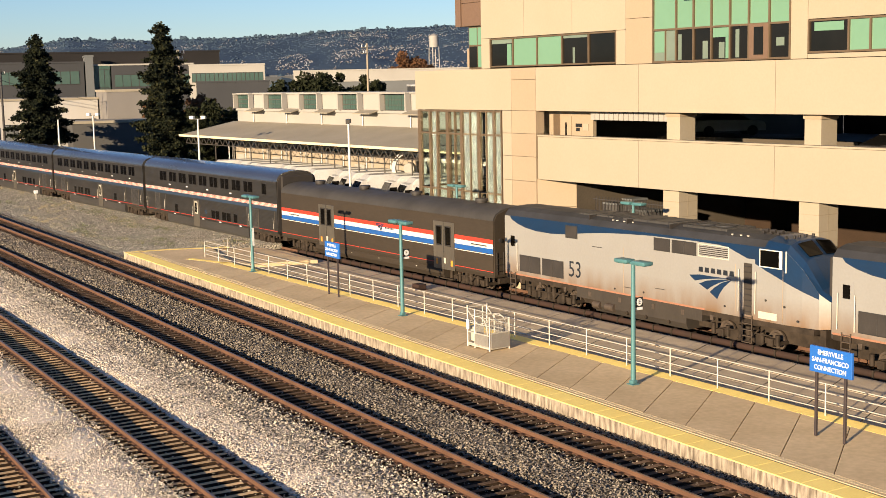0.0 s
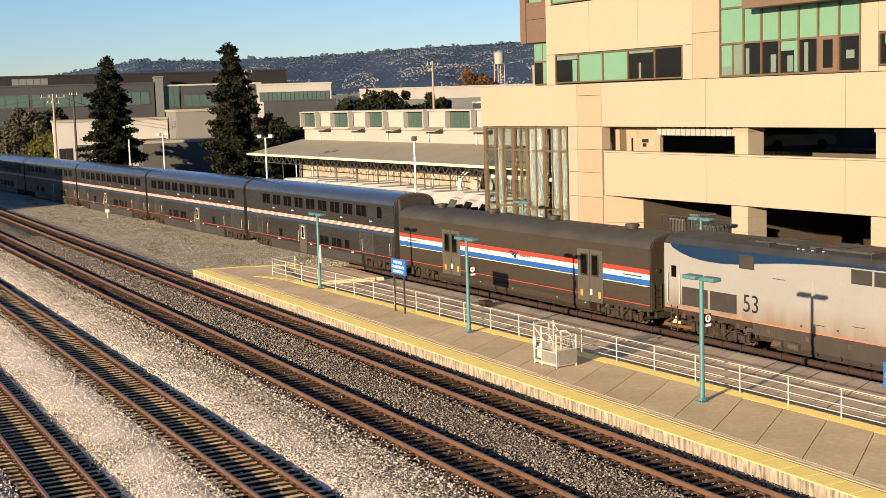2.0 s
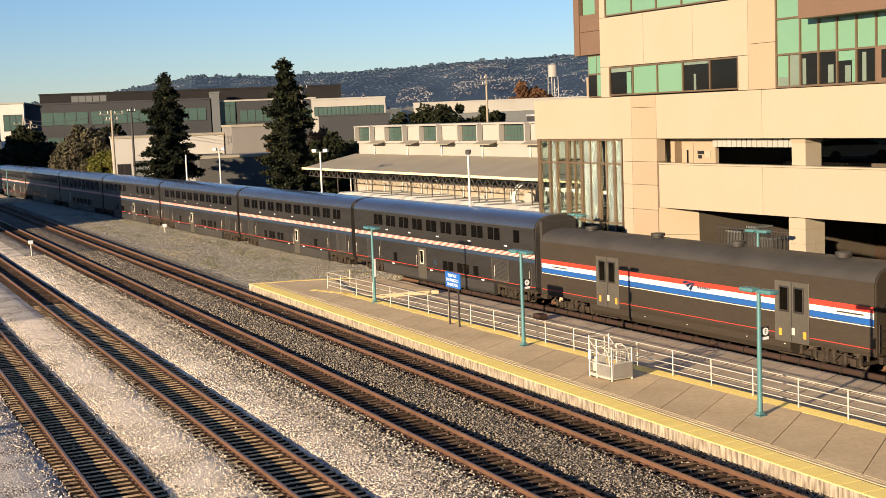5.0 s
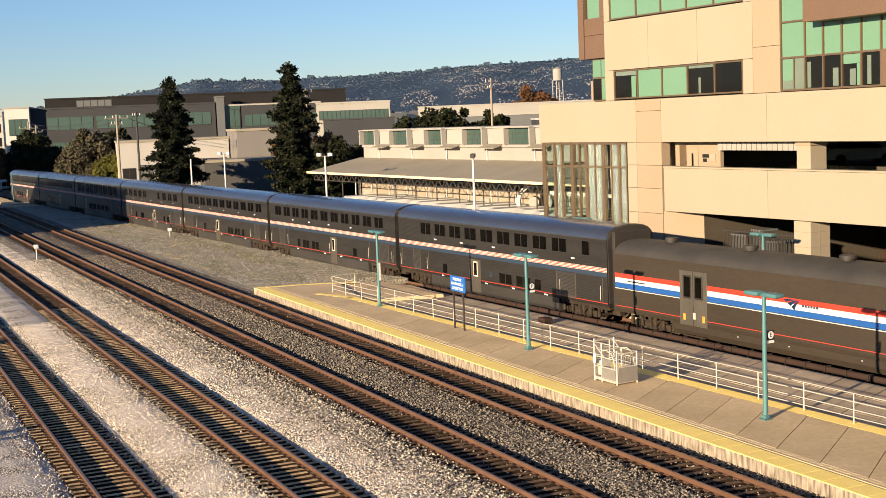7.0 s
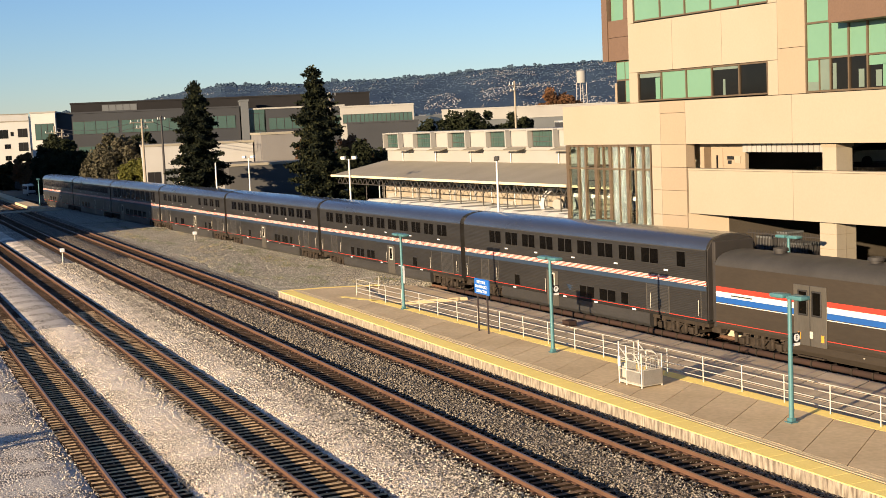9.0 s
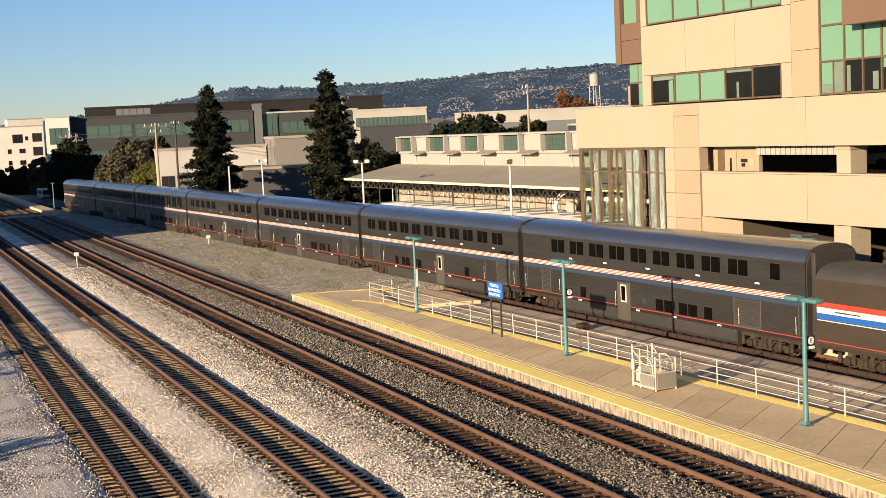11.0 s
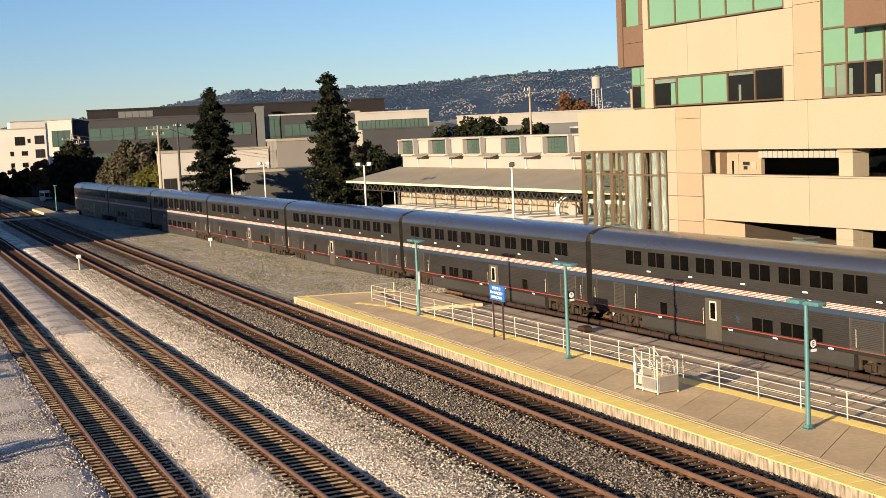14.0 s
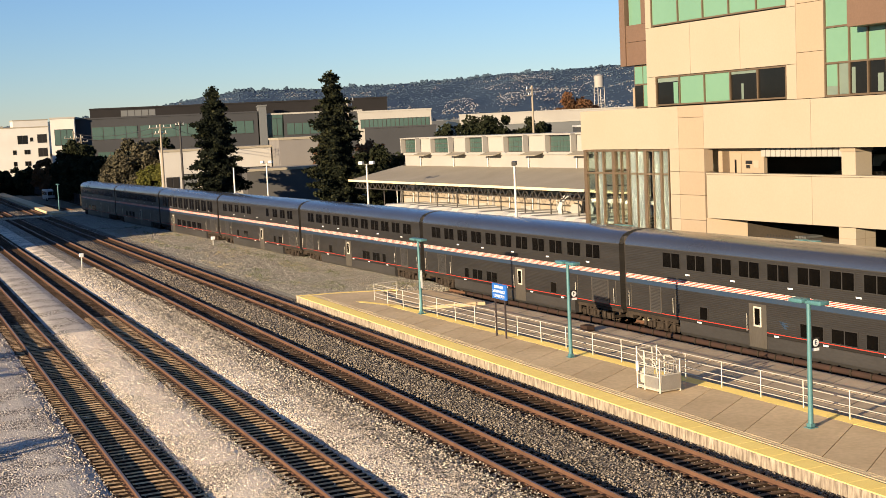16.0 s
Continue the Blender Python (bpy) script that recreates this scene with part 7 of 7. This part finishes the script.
def far_buildings():
    # long grey office block with green glazed bands
    block("office_block", pose(40.5, 298, -0.6, 0, 0, -13.0), (41.0, 30, 17.1), "grey_wall", "long dark grey office block with green window bands",
          [(4.0, 14, 12.4, 15.4, 4, "far_glass"), (14.6, 33, 12.4, 15.4, 7, "far_glass"), (34, 40, 12.4, 15.4, 3, "far_glass"), (5, 32, 7.0, 9.8, 10, "far_glass")], "grey_wall")
    block("office_block", pose(35.4, 296.5, -0.6, 0, 0, -13.0), (5.2, 20, 17.5), "white_plaster", "pale end bay of the office block with a corner window", [(0.8, 4.8, 11.6, 15.2, 3, "far_glass")], "pale_wall")
    block("office_block", pose(46.0, 309, -0.6, 0, 0, -13.0), (70, 14, 19.5), "brown_wall", "dark brown rooftop plant storey on the office block", [(7, 15, 17.6, 19.2, 5, "shed_wall")], "brown_wall")
    block("stair_core", pose(80.4, 287.2, -0.6, 0, 0, -13.0), (1.7, 10, 18.4), "shed_wall", "tall concrete stair core", (), "shed_wall")
    block("office_block", pose(82.1, 287.8, -0.6, 0, 0, -13.0), (3.8, 12, 16.4), "far_glass", "blue-green glazed entrance bay", [(0.1, 3.7, 5, 8, 3, "far_glass"), (0.1, 3.7, 8.2, 11.4, 3, "far_glass"), (0.1, 3.7, 11.6, 15.6, 3, "far_glass")], "pale_wall")
    block("office_block", pose(85.8, 286.0, -0.6, 0, 0, -14.0), (18, 20, 16.4), "grey_wall", "grey office wing with a window band", [(0.6, 9.5, 11.6, 14.4, 5, "far_glass"), (10, 17.6, 11.6, 14.4, 4, "far_glass")], "pale_wall")
    block("office_block", pose(102.0, 281.0, -0.6, 0, 0, -20.0), (17.0, 20, 16.0), "pale_wall", "pale office wing with a long green window band", [(0.6, 16.6, 12.3, 14.4, 16, "far_glass")], "pale_wall")
    block("office_block", pose(103.0, 279.4, -0.6, 0, 0, -20.0), (16.4, 1.0, 12.2), "grey_wall", "grey lower wall of the office wing", (), "grey_wall")
    # low white sheds behind the conifers
    # upper brown band from 10.6 to 16.6 stands in for canopy shade over doors
    block("warehouse", pose(40.0, 200, -0.6, 0, 0, -10), (17, 14, 9.9), "white_paint", "low white rendered warehouse", [(0.6, 2.6, 1, 6.0, 2, "brown_wall"), (3.2, 5.2, 1.5, 6.4, 1, "shed_wall"), (6.0, 9.6, 1, 5.6, 2, "brown_wall"), (10.6, 16.6, 4.2, 7.0, 4, "brown_wall"), (10.8, 16.4, 1.0, 3.8, 3, "pale_wall")])
    block("warehouse", pose(55.2, 187, -0.6, 0, 0, -10), (6.5, 14, 11.0), "pale_block", "pale concrete block building", [(0.5, 6.0, 5.4, 5.7, 3, "shed_wall")])
    block("warehouse", pose(46.5, 174, -0.6, 0, 0, -10), (13, 8, 6.9), "warehouse_grey", "low grey warehouse with flat roof", ())
    block("warehouse", pose(45.0, 216, -0.6, 0, 0, -10), (7, 14, 7.0), "shed_wall", "low grey warehouse beside the pole", ())
    # white apartment block at the far end
    block("apartment_block", pose(32, 472, -0.6, 0, 0, -6), (23.5, 20, 18.2), "white_plaster", "white apartment block with balconies",
          [(13.0, 16.4, 12.6, 15.6, 2, "dark_glass"), (17.2, 18.2, 13.4, 14.8, 1, "dark_glass"), (11.2, 12.4, 9.0, 10.6, 1, "dark_glass"), (15.0, 17.0, 9.0, 10.6, 2, "dark_glass"), (15.0, 17.0, 5.0, 6.6, 2, "dark_glass"),
           (11.2, 12.4, 5.0, 6.6, 1, "dark_glass"), (19.6, 22.8, 12.8, 15.8, 2, "brown_wall"), (19.6, 22.8, 8.0, 11.0, 2, "brown_wall")])
    block("house", pose(36, 560, -0.6), (12, 12, 20), "white_plaster", "distant white gabled house", ())
    block("house", pose(52, 560, -0.6), (14, 12, 22.4), "white_plaster", "distant white gabled house", ())
    # sheds and roofs beyond the goods shed
    block("warehouse", pose(120, 250, -0.6, 0, 0, -25), (60, 20, 11.8), "shed_wall", "long low grey warehouse with a white roof edge", [(2, 58, 7.5, 9.5, 20, "far_glass")], "pale_wall")
    block("warehouse", pose(150, 330, -0.6, 0, 0, -25), (90, 40, 14.8), "pale_wall", "low pale warehouse with flat roof", (), "pale_wall")
    block("warehouse", pose(128, 225, -0.6, 0, 0, -25), (26, 12, 10.6), "grey_wall", "low grey roof behind the goods shed", (), "van_white")
    block("apartment_block", pose(414, 660, 0, 0, 0, -32), (70, 30, 29), "tan", "distant tan building below the hills", [(4, 66, 22, 26, 12, "brown_wall"), (4, 66, 14, 18, 12, "brown_wall")], "white_wall")
    t = thing("water_tower", pose(468, 790, 0), "pale round water tower on legs", "water tower")
    bm = nb()
    rod(bm, (0, 0, 34.0), (0, 0, 42), 3.3, n=20)
    rod(bm, (0, 0, 42), (0, 0, 43.6), 3.5, 0.3, n=20)
    part("tank", bm, "white_wall", t, smooth=True)
    for x in (-2.5, 2.5):
        for y in (-2.5, 2.5):
            part("leg", rod(nb(), (x * 1.2, y * 1.2, 0), (x, y, 34.3), 0.30, n=6), "pale_wall", t)
    # far station shelter and bus beyond the end of the train
    p = bx("pavement", (25.4, 27.2, 216, 330, -0.6, 0.25), "concrete")
    tagged(p, "far concrete platform beyond the train", "pavement", kind="structure")
    p = bx("pavement", (25.0, 25.38, 216, 330, -0.6, 0.26), "concrete")
    tagged(p, "pale worn edge of the far platform", "pavement", kind="structure")
    p = bx("pavement", (5, 29.4, 212.5, 215.8, -0.6, -0.03), "concrete_old")
    tagged(p, "pale concrete path across the tracks", "pavement", kind="structure")
    f = thing("fence", pose(33.6, 228, -0.1, 0, 0, 0.0), "dark boarded fence along the far platform", "fence", kind="structure")
    for k in range(56):
        part("board", shared("fence_board", lambda: finish(box(nb(), 0, 0.06, 0.03, 1.97, 0, 2.0), "board", "brown_wall")), None, f, m=pose(0, 2 * k, 0))
        part("fence_post", shared("fence_post", lambda: finish(box(nb(), -0.06, 0.06, -0.05, 0.05, 0, 2.1), "fence_post", "pole_black")), None, f, m=pose(-0.03, 2 * k, 0))
    b = thing("bus", pose(31.9, 272, -0.1, 0, 0, 4), "small white bus standing by the far fence", "bus")
    part("body", box(nb(), -1.0, 1.0, 0, 5.5, 0.3, 2.3, 0.12), "van_white", b, smooth=True)
    part("windscreen", box(nb(), -0.86, 0.86, -0.03, 0.02, 1.15, 1.95), "dark_glass", b)
    part("bumper", box(nb(), -0.95, 0.95, -0.1, 0.0, 0.35, 0.65), "frame_dark", b)
    part("screen_bar", box(nb(), -0.03, 0.03, -0.045, -0.03, 1.15, 1.95), "van_white", b)
    for k in range(4):
        part("side_window", box(nb(), -1.02, -0.995, 0.5 + k * 1.2, 1.5 + k * 1.2, 1.25, 1.95), "dark_glass", b)
    for x in (-1, 1):
        part("wheel", rod(nb(), (x * 0.8, 1.2, 0.33), (x * 1.0, 1.2, 0.33), 0.33, n=14), "rubber", b)
    street_lamp(pose(27.0, 222, 0.25))


def hills():
    rnd = random.Random(5)

    def ridge(az):
        # height of the skyline by bearing to the right of the line, in degrees
        pts = [(-20, 20), (0, 45), (6, 60), (9, 74), (11, 88), (13, 108), (15, 124), (18, 118), (21, 121), (24, 126), (27, 136), (30, 140), (34, 146), (40, 150), (60, 130), (80, 90)]
        for (a, h), (b, g) in zip(pts, pts[1:]):
            if a <= az <= b:
                return h + (g - h) * (az - a) / (b - a)
        return 40
    bm = nb()
    cols = []
    N = 180
    for i in range(N + 1):
        az = -20 + 100 * i / N
        a = radians(az)
        col = []
        for j in range(15):
            u = j / 14
            r = 1500 + 1700 * u
            h = 2 + (ridge(az) - 2) * (u ** 1.15)
            h += (noise.noise(Vector((r * 0.004, az * 0.35, 3.1))) * 16 + noise.noise(Vector((r * 0.012, az * 1.1, 7.7))) * 6) * math.sin(u * 3.1) + noise.noise(Vector((az * 1.3, 2.0, 0))) * 5 * u
            col.append(bm.verts.new((r * math.sin(a), r * math.cos(a), h)))
        col.append(bm.verts.new((3500 * math.sin(a), 3500 * math.cos(a), 0)))
        cols.append(col)
    for a, b in zip(cols, cols[1:]):
        for j in range(15):
            bm.faces.new((a[j], b[j], b[j + 1], a[j + 1]))
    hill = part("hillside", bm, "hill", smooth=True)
    tagged(hill, "wooded hillside dotted with houses, blue haze in its colour", "hill", kind="structure")
    clumps, houses, roofs = nb(), nb(), nb()

    hm = hill.data
    vs = [v.co.copy() for v in hm.vertices]

    def at(az, u):
        i = (az + 20) / 100 * N
        i0 = min(int(i), N - 1)
        j = u * 14
        j0 = min(int(j), 13)
        p = vs[i0 * 16 + j0].lerp(vs[(i0 + 1) * 16 + j0], i - i0)
        q = vs[i0 * 16 + j0 + 1].lerp(vs[(i0 + 1) * 16 + j0 + 1], i - i0)
        return p.lerp(q, j - j0)

    def lump(c, s, b):
        base = [b.verts.new(c + Vector((math.cos(k * 1.2566) * s * rnd.uniform(0.8, 1.2), math.sin(k * 1.2566) * s * rnd.uniform(0.8, 1.2), -s * 0.3))) for k in range(5)]
        mid = [b.verts.new(c + Vector((math.cos(k * 1.2566 + 0.6) * s * rnd.uniform(0.6, 1.0), math.sin(k * 1.2566 + 0.6) * s * rnd.uniform(0.6, 1.0), s * rnd.uniform(0.5, 0.9)))) for k in range(5)]
        top = b.verts.new(c + Vector((0, 0, s * rnd.uniform(0.9, 1.2))))
        for k in range(5):
            l = (k + 1) % 5
            b.faces.new((base[k], base[l], mid[k]))
            b.faces.new((base[l], mid[l], mid[k]))
            b.faces.new((mid[k], mid[l], top))
    for _ in range(17000):
        az, u = rnd.uniform(3, 48), rnd.random() ** 0.6
        lump(at(az, u) - Vector((0, 0, 1.5)), rnd.uniform(1.3, 3.0) * (0.7 + 0.5 * u), clumps)
    for k in range(520):
        az = rnd.uniform(4, 50)
        lump(at(az, rnd.uniform(0.93, 1.0)) + Vector((0, 0, rnd.uniform(-1.5, 1.2))), rnd.choice((1.6, 2, 2.4, 3, 3.5, 4.6)), clumps)
    for k in range(46):
        az, u = rnd.uniform(5, 48), rnd.uniform(0.95, 1.0)
        for _ in range(rnd.randint(3, 9)):
            lump(at(az + rnd.uniform(-0.16, 0.16), u) + Vector((0, 0, rnd.uniform(0, 4.5))), rnd.uniform(2.0, 5.0), clumps)
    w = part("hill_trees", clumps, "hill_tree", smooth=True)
    tagged(w, "tree cover on the distant hillside, blue haze in its colour", "woods", kind="stuff")
    for _ in range(15000):
        az = rnd.uniform(10, 50)
        u = rnd.uniform(0.03, 0.95)
        street = noise.noise(Vector((az * 0.9, u * 9.0, 5.5))) + 0.5 * noise.noise(Vector((az * 2.6, u * 22.0, 1.5)))
        if street < 0.10 + 0.38 * u - 0.30 * max(0, min(1, (az - 18) / 10)):
            continue
        p = at(az, u) + Vector((0, 0, 3.0))
        s = rnd.uniform(0.3, 1.0)
        box(houses if rnd.random() < 0.5 else roofs, p.x - s, p.x + s, p.y - 1, p.y + 1, p.z - 5, p.z + rnd.uniform(-2.2, -1.2))
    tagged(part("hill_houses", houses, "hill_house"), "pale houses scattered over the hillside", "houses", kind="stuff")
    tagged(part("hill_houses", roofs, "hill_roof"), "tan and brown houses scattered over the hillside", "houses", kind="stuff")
    town = nb()
    town2 = nb()
    trees_ = nb()
    for _ in range(700):
        az, r = radians(rnd.uniform(9, 50)), rnd.uniform(420, 1500)
        s, h = rnd.uniform(5, 16), rnd.uniform(6, 11.5 + r * 0.006)
        x, y = r * math.sin(az), r * math.cos(az)
        if rnd.random() < 0.3:
            lump(Vector((x, y, h * 0.6)), rnd.uniform(4, 8), trees_)
        else:
            box(town if rnd.random() < 0.55 else town2, x - s, x + s, y - 6, y + 6, -1, h)
    tagged(part("distant_roofs", town, "far_white"), "low white town buildings before the hills", "houses", kind="stuff")
    tagged(part("distant_roofs", town2, "shed_wall"), "low grey town buildings before the hills", "houses", kind="stuff")
    tagged(part("distant_trees", trees_, "hill_tree"), "trees among the distant town buildings", "woods", kind="stuff")


def west_side():
    # plain blocks across the line whose shadows fall on the tracks
    block("warehouse", pose(-40, 139.5, -0.6, 0, 0, 0), (30, 55, 13.8), "shed_wall", "plain tall warehouse on the west side of the line", (), group="west side buildings")
    block("warehouse", pose(-40, 224.0, -0.6, 0, 0, 0), (30, 78, 19.5), "shed_wall", "plain very tall warehouse on the west side of the line", (), group="west side buildings")
    block("warehouse", pose(-34, 68.0, -0.6, 0, 0, 0), (20, 62, 3.0), "shed_wall", "plain low shed on the west side of the line", (), group="west side buildings")
    for k, (y, h) in enumerate(((8, 2.6), (20, 3.0), (33, 2.7), (45, 3.2), (62, 3.0), (69, 3.4), (77, 3.2))):
        broadleaf(pose(-7.5 + (k % 3) * 0.7, y, -0.6), h, 3.2, 40 + k, "leaf_olive", "loose hedge bush on the west side of the line", 26, 40, 0.0, "hedge_bush", "west side hedge", 0.22)


def trackside():
    # squat white-topped posts and a signal stand beside the line
    for x, y, h in ((32.0, 135.2, 0.55), (16.24, 120.1, 1.1)):
        t = thing("marker_post", pose(x, y, -0.15), "short trackside post with a white square head", "marker post")
        part("post", rod(nb(), (0, 0, -0.3), (0, 0, h), 0.06), "railing", t)
        part("head", box(nb(), -0.2, 0.2, -0.15, 0.15, h, h + 0.34, 0.04), "sign_white", t)
    c = thing("junction_box", pose(34.3, 60.0, -0.10), "small brown box on the walkway", "box")
    part("body", box(nb(), -0.25, 0.25, -0.35, 0.35, 0, 0.32, 0.02), "rust", c)
    # low brown pipe on blocks between walkway and train
    t = thing("pipe_run", LINE @ pose(-0.45, 0, -0.35), "rusty brown pipe run on short brackets beside the track", "pipe")
    part("pipe", rod(nb(), (0, -45, 0.2), (0, 29, 0.2), 0.14, n=12), "rust", t, smooth=True)
    for k in range(62):
        part("clamp", shared("clamp", lambda: finish(box(nb(), -0.17, 0.17, -0.04, 0.04, -0.2, 0.36), "clamp", "under")), None, t, m=pose(0, -44 + k * 1.2, 0))


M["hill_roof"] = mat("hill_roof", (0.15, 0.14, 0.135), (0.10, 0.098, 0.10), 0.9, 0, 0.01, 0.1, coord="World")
# distance haze is put into these bluish colours of houses, hills and woods
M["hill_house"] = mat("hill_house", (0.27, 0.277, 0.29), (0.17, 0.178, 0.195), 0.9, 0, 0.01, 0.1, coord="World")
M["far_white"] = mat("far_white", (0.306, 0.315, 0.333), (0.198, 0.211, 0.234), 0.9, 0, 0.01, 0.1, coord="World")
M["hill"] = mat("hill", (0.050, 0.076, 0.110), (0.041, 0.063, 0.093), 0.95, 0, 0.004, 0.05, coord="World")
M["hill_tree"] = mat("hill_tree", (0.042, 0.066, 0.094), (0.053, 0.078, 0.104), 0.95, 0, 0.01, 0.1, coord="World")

ground()
ballast()
office_building()
station_back()
goods_shed()
yard()
poles()
trees()
far_buildings()
hills()
west_side()
railing()
lamps()
signs()
lift_cage()
trackside()
train()
platform()
tracks()
loose_stones()
weeds()
motions()
